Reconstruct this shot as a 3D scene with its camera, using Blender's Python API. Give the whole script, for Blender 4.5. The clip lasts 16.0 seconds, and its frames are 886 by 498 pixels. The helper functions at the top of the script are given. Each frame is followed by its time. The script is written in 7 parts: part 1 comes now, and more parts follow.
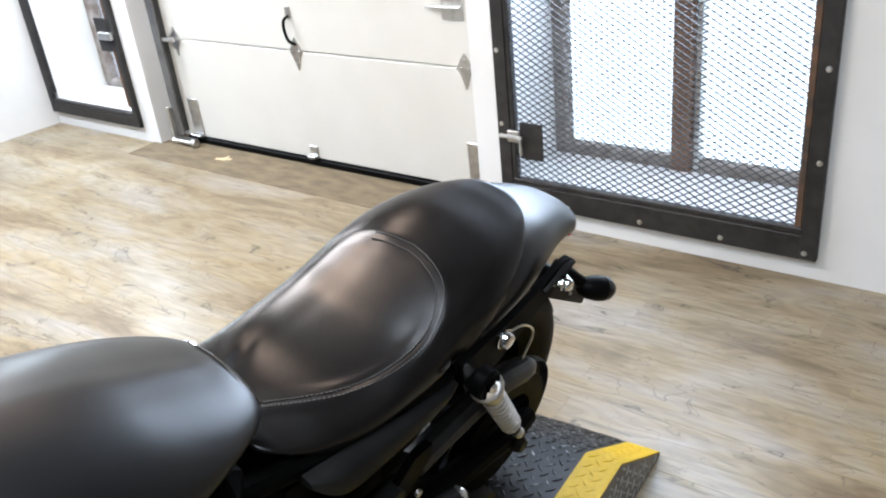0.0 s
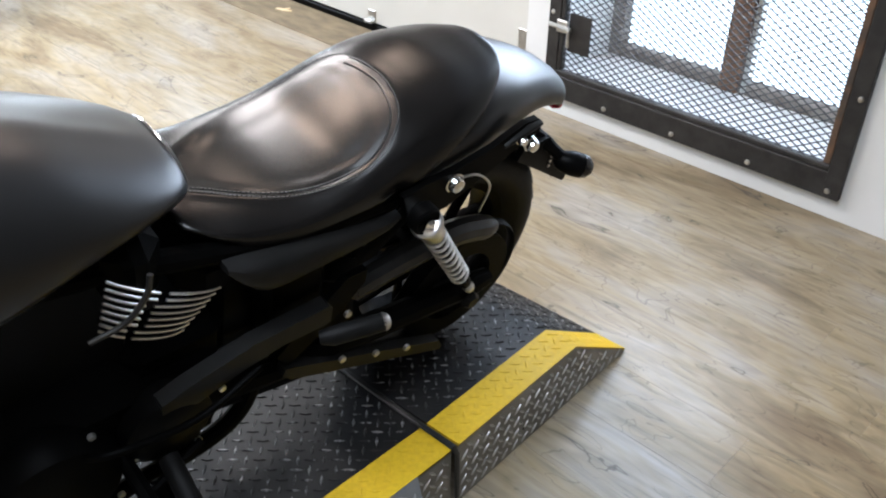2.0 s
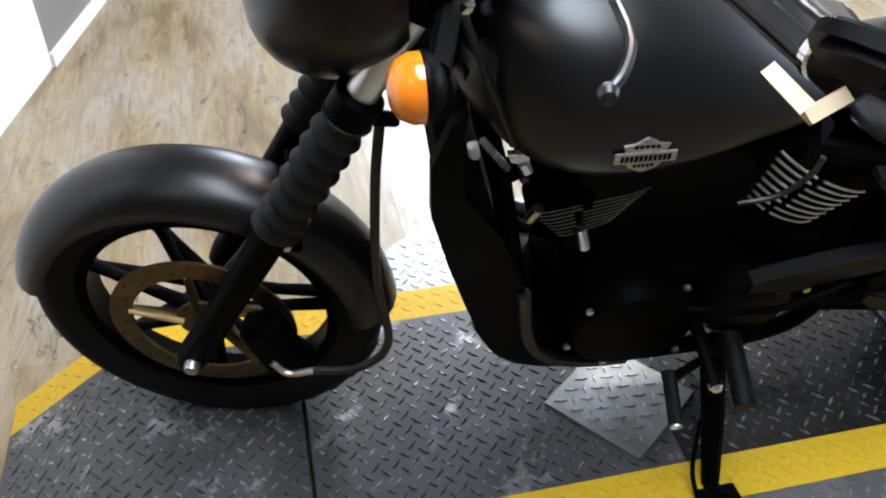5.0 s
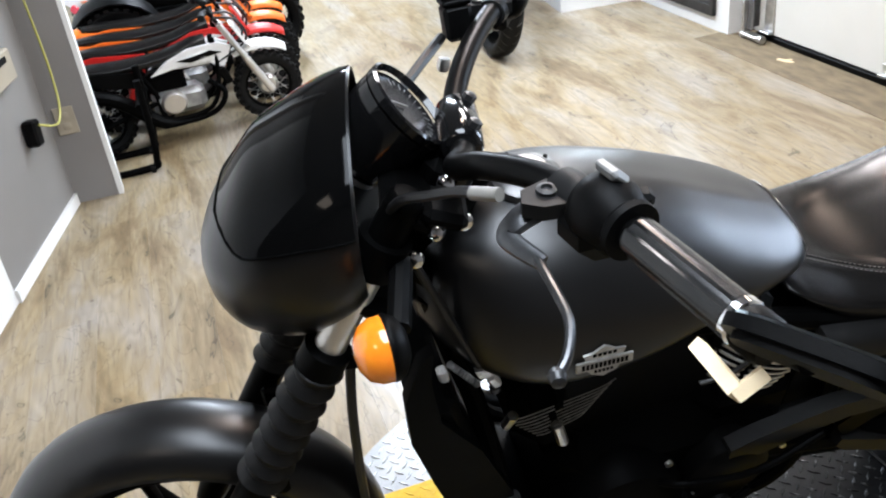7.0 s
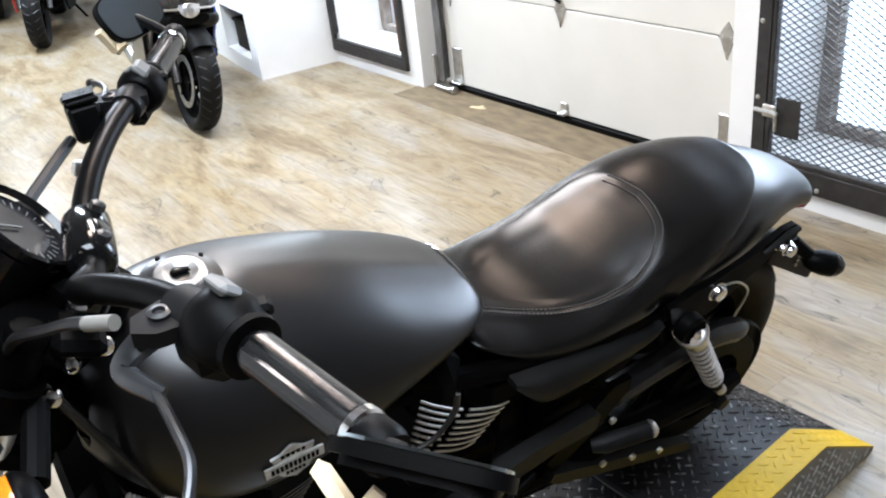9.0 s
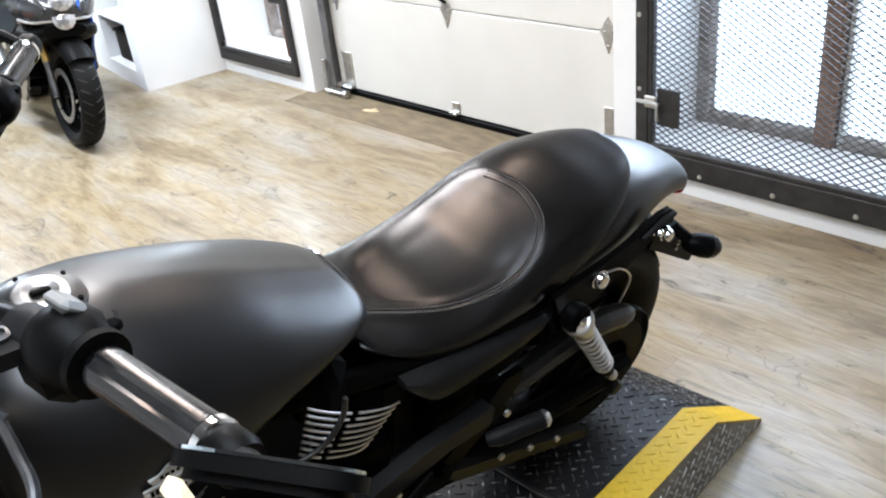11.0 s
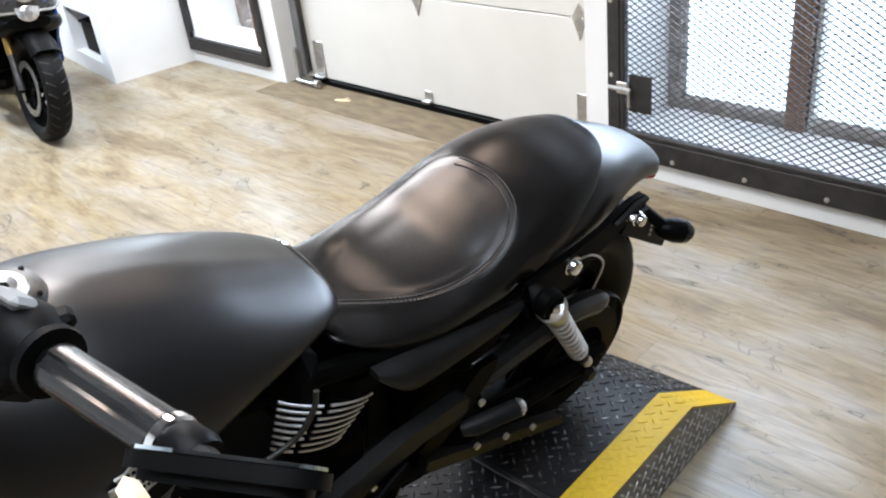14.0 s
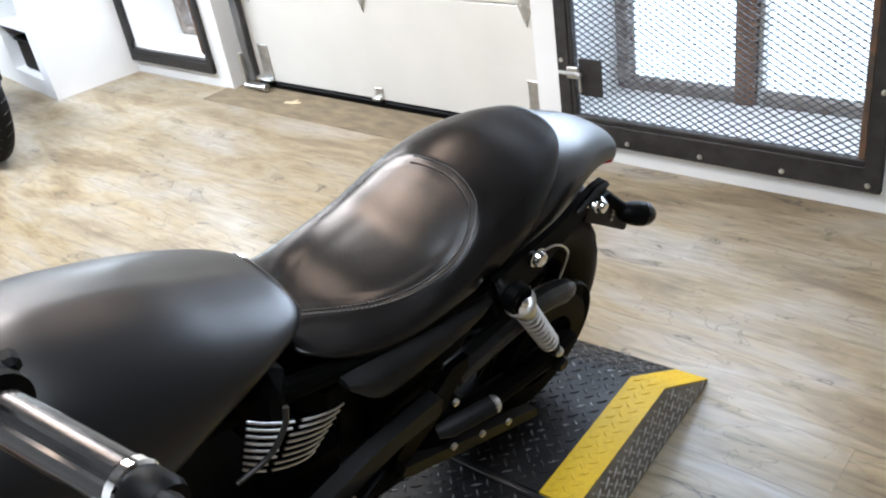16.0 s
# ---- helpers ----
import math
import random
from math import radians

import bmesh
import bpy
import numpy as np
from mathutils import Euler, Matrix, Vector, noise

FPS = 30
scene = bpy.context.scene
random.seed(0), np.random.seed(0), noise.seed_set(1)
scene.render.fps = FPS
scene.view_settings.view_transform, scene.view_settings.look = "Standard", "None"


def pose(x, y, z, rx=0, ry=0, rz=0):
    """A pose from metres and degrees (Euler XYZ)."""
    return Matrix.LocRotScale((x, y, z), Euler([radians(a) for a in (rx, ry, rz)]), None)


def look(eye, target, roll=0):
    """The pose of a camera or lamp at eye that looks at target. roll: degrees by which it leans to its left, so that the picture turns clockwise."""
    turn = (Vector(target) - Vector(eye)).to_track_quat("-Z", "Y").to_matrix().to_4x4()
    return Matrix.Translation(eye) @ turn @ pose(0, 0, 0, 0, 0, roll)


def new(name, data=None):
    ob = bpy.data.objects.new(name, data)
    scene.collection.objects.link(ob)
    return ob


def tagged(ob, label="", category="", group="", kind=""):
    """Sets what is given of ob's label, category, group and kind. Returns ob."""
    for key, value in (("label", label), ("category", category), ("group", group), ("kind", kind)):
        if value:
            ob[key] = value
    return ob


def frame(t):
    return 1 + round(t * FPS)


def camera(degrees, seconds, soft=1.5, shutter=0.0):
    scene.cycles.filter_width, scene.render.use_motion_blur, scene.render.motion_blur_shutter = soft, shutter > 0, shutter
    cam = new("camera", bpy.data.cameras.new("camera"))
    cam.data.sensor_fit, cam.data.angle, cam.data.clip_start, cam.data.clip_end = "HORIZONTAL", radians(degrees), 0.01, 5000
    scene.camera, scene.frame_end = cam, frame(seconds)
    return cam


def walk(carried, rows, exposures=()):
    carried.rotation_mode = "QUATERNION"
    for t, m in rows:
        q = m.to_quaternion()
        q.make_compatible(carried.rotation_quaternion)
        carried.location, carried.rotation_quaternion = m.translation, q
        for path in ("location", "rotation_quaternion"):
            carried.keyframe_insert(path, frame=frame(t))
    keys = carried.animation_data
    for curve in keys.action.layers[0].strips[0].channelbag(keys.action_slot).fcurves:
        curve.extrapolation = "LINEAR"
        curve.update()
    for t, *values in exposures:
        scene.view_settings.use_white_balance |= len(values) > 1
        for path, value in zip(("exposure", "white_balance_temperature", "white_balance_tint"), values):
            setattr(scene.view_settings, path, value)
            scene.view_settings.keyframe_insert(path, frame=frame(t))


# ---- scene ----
cam = camera(53.8, 16.0, soft=2.1)
PATH = [
    (0, (1.028, -0.99, 1.504), (-0.069, 0.401, 0.575), -6.4),
    (0.5, (1.133, -0.96, 1.527), (-0.05, 0.396, 0.654), -3.9),
    (1, (1.18, -0.915, 1.496), (-0.063, 0.353, 0.575), -1.0),
    (1.5, (1.2, -0.932, 1.459), (-0.007, 0.309, 0.459), -0.0),
    (2, (1.212, -0.94, 1.421), (0.063, 0.266, 0.313), 1.1),
    (2.5, (1.215, -0.952, 1.416), (0.042, 0.214, 0.292), 0.1),
    (3, (1.206, -1.001, 1.402), (-0.086, -0.01, 0.24), 0.1),
    (3.5, (1.186, -1.045, 1.398), (-0.186, -0.218, 0.201), 0.3),
    (4, (1.155, -1.105, 1.392), (-0.288, -0.48, 0.157), 0.4),
    (4.5, (1.148, -1.17, 1.394), (-0.359, -0.753, 0.147), 0.2),
    (4.7, (1.151, -1.202, 1.394), (-0.354, -0.86, 0.122), 0.3),
    (6.8, (1.141, -1.216, 1.499), (-0.535, -0.866, 0.466), -6.7),
    (7, (1.138, -1.192, 1.512), (-0.537, -0.739, 0.518), -7.3),
    (7.5, (1.135, -1.15, 1.524), (-0.505, -0.5, 0.583), -7.9),
    (8, (1.131, -1.119, 1.522), (-0.451, -0.319, 0.597), -7.8),
    (8.5, (1.127, -1.095, 1.52), (-0.394, -0.19, 0.589), -7.6),
    (9, (1.131, -1.077, 1.515), (-0.328, -0.087, 0.572), -6.8),
    (9.5, (1.141, -1.068, 1.512), (-0.271, -0.014, 0.565), -6.5),
    (10, (1.154, -1.06, 1.511), (-0.222, 0.041, 0.564), -6.6),
    (12.5, (1.147, -1.034, 1.494), (-0.147, 0.145, 0.529), -7.0),
    (13, (1.152, -1.032, 1.499), (-0.139, 0.154, 0.536), -7.0),
    (13.5, (1.148, -1.031, 1.496), (-0.135, 0.152, 0.518), -6.9),
    (14, (1.147, -1.032, 1.494), (-0.134, 0.147, 0.509), -7.0),
    (14.5, (1.148, -1.031, 1.488), (-0.122, 0.142, 0.484), -7.2),
    (15, (1.146, -1.041, 1.492), (-0.132, 0.131, 0.495), -6.6),
    (15.5, (1.142, -1.045, 1.485), (-0.098, 0.156, 0.475), -7.3),
    (16, (1.127, -1.013, 1.49), (-0.085, 0.217, 0.481), -9.7),
]
walk(cam, [(t, look(eye, target, roll)) for t, eye, target, roll in PATH])

# ---- light: daylight through the windows, ceiling tube fittings ----
world = bpy.data.worlds.new("sky_world")
scene.world = world
world.use_nodes = True
wn = world.node_tree.nodes
sky = wn.new("ShaderNodeTexSky")
sky.sky_type, sky.sun_disc = "NISHITA", False
sky.sun_elevation, sky.sun_rotation = radians(38), radians(150)
world.node_tree.links.new(sky.outputs[0], wn["Background"].inputs[0])
wn["Background"].inputs[1].default_value = 0.12


def area_lamp(name, m, sx, sy, watts, colour):
    data = bpy.data.lights.new(name, "AREA")
    data.shape, data.size, data.size_y, data.energy, data.color = "RECTANGLE", sx, sy, watts, colour
    ob = new(name, data)
    ob.matrix_world = m
    return ob


scene.view_settings.exposure = 0.0
CEIL = 2.6
# x, y, length, width, watts, colour: cool white panels, small warm ones near the turntable; unseen, placed from
# reflections
COOL, WHITE, WARM, DAYTUBE = (0.96, 0.945, 0.98), (1.0, 0.955, 0.97), (1.0, 0.74, 0.60), (0.76, 0.86, 1.0)
# the fifth panel is added in place of an unseen bright source
LAMPS = [(-1.0, 0.05, 0.8, 0.4, 48, WHITE), (-2.5, 1.0, 1.4, 0.35, 38, COOL), (-0.55, 0.88, 0.25, 0.25, 4, WARM), (-0.45, -0.32, 0.22, 0.22, 9, WARM), (0.85, -0.95, 1.3, 0.8, 64, DAYTUBE),
         (1.6, -2.3, 0.6, 0.3, 4, (1.0, 0.85, 0.72)), (-3.4, -0.1, 1.2, 0.4, 108, DAYTUBE), (-5.6, -0.1, 1.2, 0.4, 210, DAYTUBE), (-8.0, 0.0, 1.2, 0.4, 70, DAYTUBE)]
for tx, ty, sx, sy, watts, col in LAMPS:
    area_lamp("panel_light", pose(tx, ty, CEIL - 0.115), sx, sy, watts, col)
area_lamp("window_daylight", pose(-0.09, 1.90, 1.53, -90), 1.03, 1.0, 68, (0.66, 0.79, 1.0))
area_lamp("window_daylight", pose(-3.32, 1.90, 1.64, -90), 0.68, 0.78, 50, (0.74, 0.87, 1.0))


# ---- materials ----
def nodes_of(name):
    m = bpy.data.materials.new(name)
    m.use_nodes = True
    t = m.node_tree
    return m, t, t.nodes["Principled BSDF"]


def mat(name, a, b=None, rough=0.5, metal=0.0, scale=8.0, stretch=(1, 1, 1), bump=0.0, bscale=60.0, coat=0.0, rvar=0.08, detail=6.0, spec=0.5):
    """Two tones mixed by a coarse and a fine noise, roughness that varies, fine relief."""
    m, t, p = nodes_of(name)
    N, L = t.nodes.new, t.links.new
    b = b or tuple(c * 0.8 for c in a)
    co = N("ShaderNodeTexCoord")
    mp = N("ShaderNodeMapping")
    mp.inputs["Scale"].default_value = stretch
    L(co.outputs["Object"], mp.inputs[0])
    n1 = N("ShaderNodeTexNoise")
    n1.inputs["Scale"].default_value, n1.inputs["Detail"].default_value = scale, detail
    L(mp.outputs[0], n1.inputs["Vector"])
    ramp = N("ShaderNodeValToRGB")
    ramp.color_ramp.elements[0].position, ramp.color_ramp.elements[1].position = 0.35, 0.68
    ramp.color_ramp.elements[0].color, ramp.color_ramp.elements[1].color = (*b, 1), (*a, 1)
    L(n1.outputs["Fac"], ramp.inputs[0])
    L(ramp.outputs[0], p.inputs["Base Color"])
    n2 = N("ShaderNodeTexNoise")
    n2.inputs["Scale"].default_value, n2.inputs["Detail"].default_value = bscale, 4
    L(mp.outputs[0], n2.inputs["Vector"])
    mr = N("ShaderNodeMapRange")
    mr.inputs[3].default_value, mr.inputs[4].default_value = max(0.02, rough - rvar), min(1.0, rough + rvar)
    L(n1.outputs["Fac"], mr.inputs[0])
    L(mr.outputs[0], p.inputs["Roughness"])
    p.inputs["Metallic"].default_value = metal
    p.inputs["Specular IOR Level"].default_value = spec
    p.inputs["Coat Weight"].default_value = coat
    p.inputs["Coat Roughness"].default_value = 0.08
    if bump:
        bp = N("ShaderNodeBump")
        bp.inputs["Strength"].default_value, bp.inputs["Distance"].default_value = bump, 0.002
        L(n2.outputs["Fac"], bp.inputs["Height"])
        L(bp.outputs[0], p.inputs["Normal"])
    return m


def glow(name, colour, strength):
    m, t, p = nodes_of(name)
    p.inputs["Base Color"].default_value = (*colour, 1)
    p.inputs["Emission Color"].default_value = (*colour, 1)
    p.inputs["Emission Strength"].default_value = strength
    return m


def glass(name, colour, rough=0.05):
    m, t, p = nodes_of(name)
    p.inputs["Base Color"].default_value = (*colour, 1)
    p.inputs["Transmission Weight"].default_value, p.inputs["Roughness"].default_value = 1.0, rough
    return m


def floor_material():
    """Vinyl oak planks: each its own tone, broad yellow and grey patches, arched grain, dark veins round knots."""
    m, t, p = nodes_of("vinyl_oak_planks")
    N, L = t.nodes.new, t.links.new

    def maths(op, *args):
        n = N("ShaderNodeMath")
        n.operation = op
        for i, v in enumerate(args):
            if isinstance(v, (int, float)):
                n.inputs[i].default_value = v
            else:
                L(v, n.inputs[i])
        return n.outputs[0]

    def spread(v, lo, hi, a, b):
        n = N("ShaderNodeMapRange")
        for i, k in enumerate((lo, hi, a, b)):
            n.inputs[i + 1].default_value = k
        L(v, n.inputs[0])
        return n.outputs[0]

    def grain(scale, detail, rough=0.55, distort=0.0, at=None):
        mp = N("ShaderNodeMapping")
        mp.inputs["Scale"].default_value = scale
        L(at or place.outputs[0], mp.inputs[0])
        n = N("ShaderNodeTexNoise")
        n.inputs["Scale"].default_value, n.inputs["Detail"].default_value = 1.0, detail
        n.inputs["Roughness"].default_value, n.inputs["Distortion"].default_value = rough, distort
        L(mp.outputs[0], n.inputs["Vector"])
        return n.outputs["Fac"]

    def tones(v, stops):
        r = N("ShaderNodeValToRGB")
        e = r.color_ramp.elements
        e[0].position, e[0].color = stops[0][0], (*stops[0][1], 1)
        e[1].position, e[1].color = stops[-1][0], (*stops[-1][1], 1)
        for q, c in stops[1:-1]:
            e.new(q).color = (*c, 1)
        L(v, r.inputs[0])
        return r.outputs[0]

    geo, info = N("ShaderNodeNewGeometry"), N("ShaderNodeObjectInfo")
    chance = maths("FRACT", maths("ADD", info.outputs["Random"], geo.outputs["Random Per Island"]))
    comb = N("ShaderNodeCombineXYZ")
    L(maths("MULTIPLY", chance, 37.0), comb.inputs[0])
    L(maths("MULTIPLY", chance, 91.0), comb.inputs[1])
    place = N("ShaderNodeVectorMath")
    L(geo.outputs["Position"], place.inputs[0])
    L(comb.outputs[0], place.inputs[1])
    patch = grain((1.6, 5.0, 1.0), 5, 0.6, 0.5, geo.outputs["Position"])
    base = tones(patch, [(0.34, (0.290, 0.256, 0.214)), (0.44, (0.275, 0.229, 0.164)), (0.53, (0.250, 0.197, 0.120)), (0.64, (0.165, 0.119, 0.067))])
    streak = spread(grain((3.0, 42.0, 1.0), 6, 0.65, 0.6), 0.30, 0.70, 0.87, 1.10)
    arch = maths("SINE", maths("MULTIPLY", grain((1.6, 7.5, 1.0), 2, 0.5, 0.3), 62.0))
    arches = spread(arch, -1.0, 1.0, 0.90, 1.06)
    vein_at = grain((3.4, 8.0, 1.0), 3, 0.55, 0.8)
    ring = spread(maths("ABSOLUTE", maths("SUBTRACT", vein_at, 0.66)), 0.0, 0.012, 0.36, 1.0)
    crack = spread(maths("ABSOLUTE", maths("SUBTRACT", vein_at, 0.47)), 0.0, 0.006, 0.62, 1.0)
    vein = maths("MULTIPLY", ring, crack)
    pores = spread(grain((4.5, 70.0, 1.0), 4, 0.6, 0.5), 0.56, 0.70, 1.0, 0.66)
    knot = spread(vein_at, 0.56, 0.74, 1.0, 0.74)
    tone = spread(chance, 0.0, 1.0, 0.965, 1.035)
    value = maths("MULTIPLY", maths("MULTIPLY", maths("MULTIPLY", maths("MULTIPLY", streak, pores), arches), maths("MULTIPLY", vein, knot)), tone)
    hs = N("ShaderNodeHueSaturation")
    L(value, hs.inputs["Value"])
    L(spread(maths("FRACT", maths("MULTIPLY", chance, 7.3)), 0.0, 1.0, 0.92, 1.08), hs.inputs["Saturation"])
    L(base, hs.inputs["Color"])
    L(hs.outputs[0], p.inputs["Base Color"])
    L(spread(patch, 0.3, 0.7, 0.28, 0.40), p.inputs["Roughness"])
    p.inputs["Specular IOR Level"].default_value = 0.36
    bp = N("ShaderNodeBump")
    bp.inputs["Strength"].default_value, bp.inputs["Distance"].default_value = 0.06, 0.002
    L(value, bp.inputs["Height"])
    L(bp.outputs[0], p.inputs["Normal"])
    return m


def worn_paint(name, paint, metal_col, amount, scale=14.0, rough=0.42, spec=0.25):
    """Paint rubbed through to bare metal in patches."""
    m, t, p = nodes_of(name)
    N, L = t.nodes.new, t.links.new
    co = N("ShaderNodeNewGeometry")
    n1 = N("ShaderNodeTexNoise")
    n1.inputs["Scale"].default_value, n1.inputs["Detail"].default_value, n1.inputs["Roughness"].default_value = scale, 9, 0.7
    L(co.outputs["Position"], n1.inputs["Vector"])
    ramp = N("ShaderNodeValToRGB")
    ramp.color_ramp.elements[0].position, ramp.color_ramp.elements[1].position = 1 - amount - 0.04, 1 - amount + 0.04
    L(n1.outputs["Fac"], ramp.inputs[0])
    n2 = N("ShaderNodeTexNoise")
    n2.inputs["Scale"].default_value, n2.inputs["Detail"].default_value = 90, 5
    L(co.outputs["Position"], n2.inputs["Vector"])
    dirt = N("ShaderNodeMix")
    dirt.data_type = "RGBA"
    dirt.inputs[6].default_value, dirt.inputs[7].default_value = (*[c * 0.7 for c in paint], 1), (*[c * 1.15 for c in paint], 1)
    L(n2.outputs["Fac"], dirt.inputs[0])
    mix = N("ShaderNodeMix")
    mix.data_type = "RGBA"
    mix.inputs[7].default_value = (*metal_col, 1)
    L(ramp.outputs[0], mix.inputs[0])
    L(dirt.outputs[2], mix.inputs[6])
    L(mix.outputs[2], p.inputs["Base Color"])
    L(ramp.outputs[0], p.inputs["Metallic"])
    p.inputs["Roughness"].default_value = rough
    p.inputs["Specular IOR Level"].default_value = spec
    bp = N("ShaderNodeBump")
    bp.inputs["Strength"].default_value, bp.inputs["Distance"].default_value = 0.15, 0.001
    L(n2.outputs["Fac"], bp.inputs["Height"])
    L(bp.outputs[0], p.inputs["Normal"])
    return m


M_FLOOR = floor_material()
M_WALL = mat("white_wall_paint", (0.73, 0.735, 0.73), (0.67, 0.675, 0.66), 0.6, scale=2.5, bump=0.12, bscale=120)
M_GREYWALL = mat("grey_wall_paint", (0.205, 0.197, 0.19), (0.18, 0.172, 0.164), 0.6, scale=2.0, bump=0.12, bscale=140)
# ceiling and closing walls are darkened to keep reflections off the black bike
M_CEIL = mat("dim_unseen_ceiling", (0.16, 0.16, 0.165), None, 0.7, scale=3)
M_SHADEWALL = mat("dim_closing_wall", (0.20, 0.195, 0.19), None, 0.7, scale=3)
M_HOUSING = mat("white_fitting", (0.75, 0.75, 0.74), None, 0.5)
M_DOOR = mat("off_white_door_panel", (0.60, 0.588, 0.545), (0.56, 0.55, 0.505), 0.5, scale=3.0, bump=0.1, bscale=200)
M_MAT = mat("tan_threshold_mat", (0.20, 0.155, 0.095), (0.12, 0.092, 0.055), 0.8, scale=9, stretch=(1, 3, 1), bump=0.5, bscale=300)
M_GALV = mat("galvanised_steel", (0.62, 0.62, 0.60), (0.45, 0.45, 0.44), 0.38, 1.0, scale=30, bump=0.05)
M_TRACK = mat("door_track_steel", (0.25, 0.25, 0.25), (0.14, 0.14, 0.14), 0.5, 0.8, scale=12)
M_GATE = mat("dark_gate_steel", (0.045, 0.043, 0.042), (0.025, 0.024, 0.024), 0.5, 0.5, scale=20, bump=0.2)
M_MESH = mat("grey_mesh_steel", (0.10, 0.10, 0.105), (0.06, 0.06, 0.062), 0.5, 0.4, scale=20)
M_RUST = mat("rusty_steel", (0.16, 0.085, 0.045), (0.06, 0.045, 0.035), 0.7, 0.3, scale=18, bump=0.3)
M_SCREW = mat("zinc_screw", (0.7, 0.69, 0.66), None, 0.35, 1.0, scale=40)
M_WOODWIN = mat("brown_window_wood", (0.20, 0.105, 0.06), (0.12, 0.065, 0.04), 0.55, scale=6, stretch=(6, 6, 0.5), bump=0.3)
M_OLDSILL = mat("weathered_sill", (0.32, 0.30, 0.28), (0.16, 0.13, 0.11), 0.8, scale=14, bump=0.5)
M_PANE = glass("frosted_pane", (0.97, 0.985, 1.0), 0.25)
M_DAY = glow("bright_day", (0.72, 0.86, 1.0), 2.9)
M_DAYDIM = glow("shaded_day", (0.80, 0.86, 1.0), 0.72)
M_LAMP = glow("lamp_diffuser", (1.0, 0.95, 0.88), 2.0)
M_PLASTW = mat("ivory_plastic", (0.34, 0.30, 0.23), (0.28, 0.25, 0.19), 0.4)
M_YCABLE = mat("yellow_cable", (0.42, 0.40, 0.10), None, 0.45)
M_BLKPLAST = mat("black_plastic", (0.0024, 0.0024, 0.0024), (0.0015, 0.0015, 0.0015), 0.45, bump=0.1, bscale=400, spec=0.06)
M_GLOSSBLK = mat("gloss_black_paint", (0.004, 0.004, 0.0045), (0.003, 0.003, 0.003), 0.12, coat=0.1, rvar=0.03, spec=0.35)
M_SATINBLK = mat("satin_black_metal", (0.0014, 0.0014, 0.0014), (0.001, 0.001, 0.001), 0.48, 0.0, scale=25, bump=0.05, spec=0.03)
M_SIDE = mat("matte_moulded_plastic", (0.008, 0.0078, 0.0076), (0.005, 0.005, 0.005), 0.5, scale=20, bump=0.12, bscale=500, spec=0.17)
M_DENIM = mat("matte_black_tank_paint", (0.0035, 0.0033, 0.0035), (0.0028, 0.0027, 0.0028), 0.35, 0.0, scale=5, rvar=0.03, bump=0.02, bscale=900, spec=0.47)
M_COWL = mat("matte_black_cowl_paint", (0.0045, 0.0045, 0.0048), (0.0035, 0.0035, 0.0036), 0.30, 0.0, scale=5, rvar=0.03, spec=0.28)
M_SCREEN = mat("glossy_dark_screen", (0.002, 0.002, 0.002), (0.0015, 0.0015, 0.0015), 0.07, 0.0, scale=5, rvar=0.02, spec=0.09)
M_BAR = mat("satin_black_bar", (0.003, 0.003, 0.003), (0.002, 0.002, 0.002), 0.32, 0.0, scale=30, spec=0.06)
M_GRIP = mat("dark_metal_grip", (0.020, 0.019, 0.018), (0.012, 0.012, 0.012), 0.24, 0.25, scale=30)
M_DARKMETAL = mat("dark_coated_metal", (0.012, 0.012, 0.012), (0.008, 0.008, 0.008), 0.45, 0.0, scale=30, spec=0.08)
M_LEVER = mat("satin_grey_lever", (0.10, 0.102, 0.105), (0.06, 0.062, 0.065), 0.32, 0.9, scale=40)
M_GUNMETAL = mat("gunmetal", (0.035, 0.035, 0.036), (0.02, 0.02, 0.02), 0.36, 0.5, scale=30)
M_GREYBTN = mat("grey_button", (0.16, 0.16, 0.155), None, 0.45)
M_LEATHER = mat("black_leather", (0.0055, 0.0048, 0.0045), (0.0035, 0.0032, 0.003), 0.26, scale=16, bump=0.02, bscale=300, rvar=0.02, spec=0.30)
M_STITCH = mat("dark_grey_thread", (0.10, 0.098, 0.095), None, 0.7)
M_RUBBER = mat("tyre_rubber", (0.005, 0.005, 0.005), (0.003, 0.003, 0.003), 0.6, scale=30, bump=0.25, bscale=200, spec=0.15)
M_GAITER = mat("rubber_gaiter", (0.006, 0.006, 0.0065), (0.004, 0.004, 0.004), 0.5, scale=30, bump=0.1, spec=0.22)
M_CHROME = mat("chrome", (0.85, 0.85, 0.85), (0.8, 0.8, 0.8), 0.10, 1.0, rvar=0.04)
M_ALU = mat("brushed_aluminium", (0.66, 0.65, 0.63), (0.52, 0.51, 0.49), 0.32, 1.0, scale=40)
M_DULLFIN = mat("dull_fin_edge", (0.42, 0.42, 0.41), (0.25, 0.25, 0.25), 0.4, 0.9, scale=60)
M_SPRING = mat("bright_zinc_spring", (0.84, 0.83, 0.81), (0.70, 0.69, 0.67), 0.26, 0.25, scale=40)
M_STEELTUBE = mat("pale_fork_tube", (0.74, 0.71, 0.67), (0.66, 0.63, 0.59), 0.32, 0.85, scale=10)
M_DARKCAP = mat("dull_chrome_cap", (0.10, 0.098, 0.096), (0.06, 0.06, 0.06), 0.34, 0.9, scale=40)
M_BADGE = mat("pewter_badge", (0.52, 0.51, 0.49), (0.34, 0.33, 0.32), 0.38, 0.9, scale=80)
M_ORANGE = mat("amber_lens", (0.95, 0.28, 0.02), (0.85, 0.2, 0.01), 0.15, scale=40, coat=0.5)
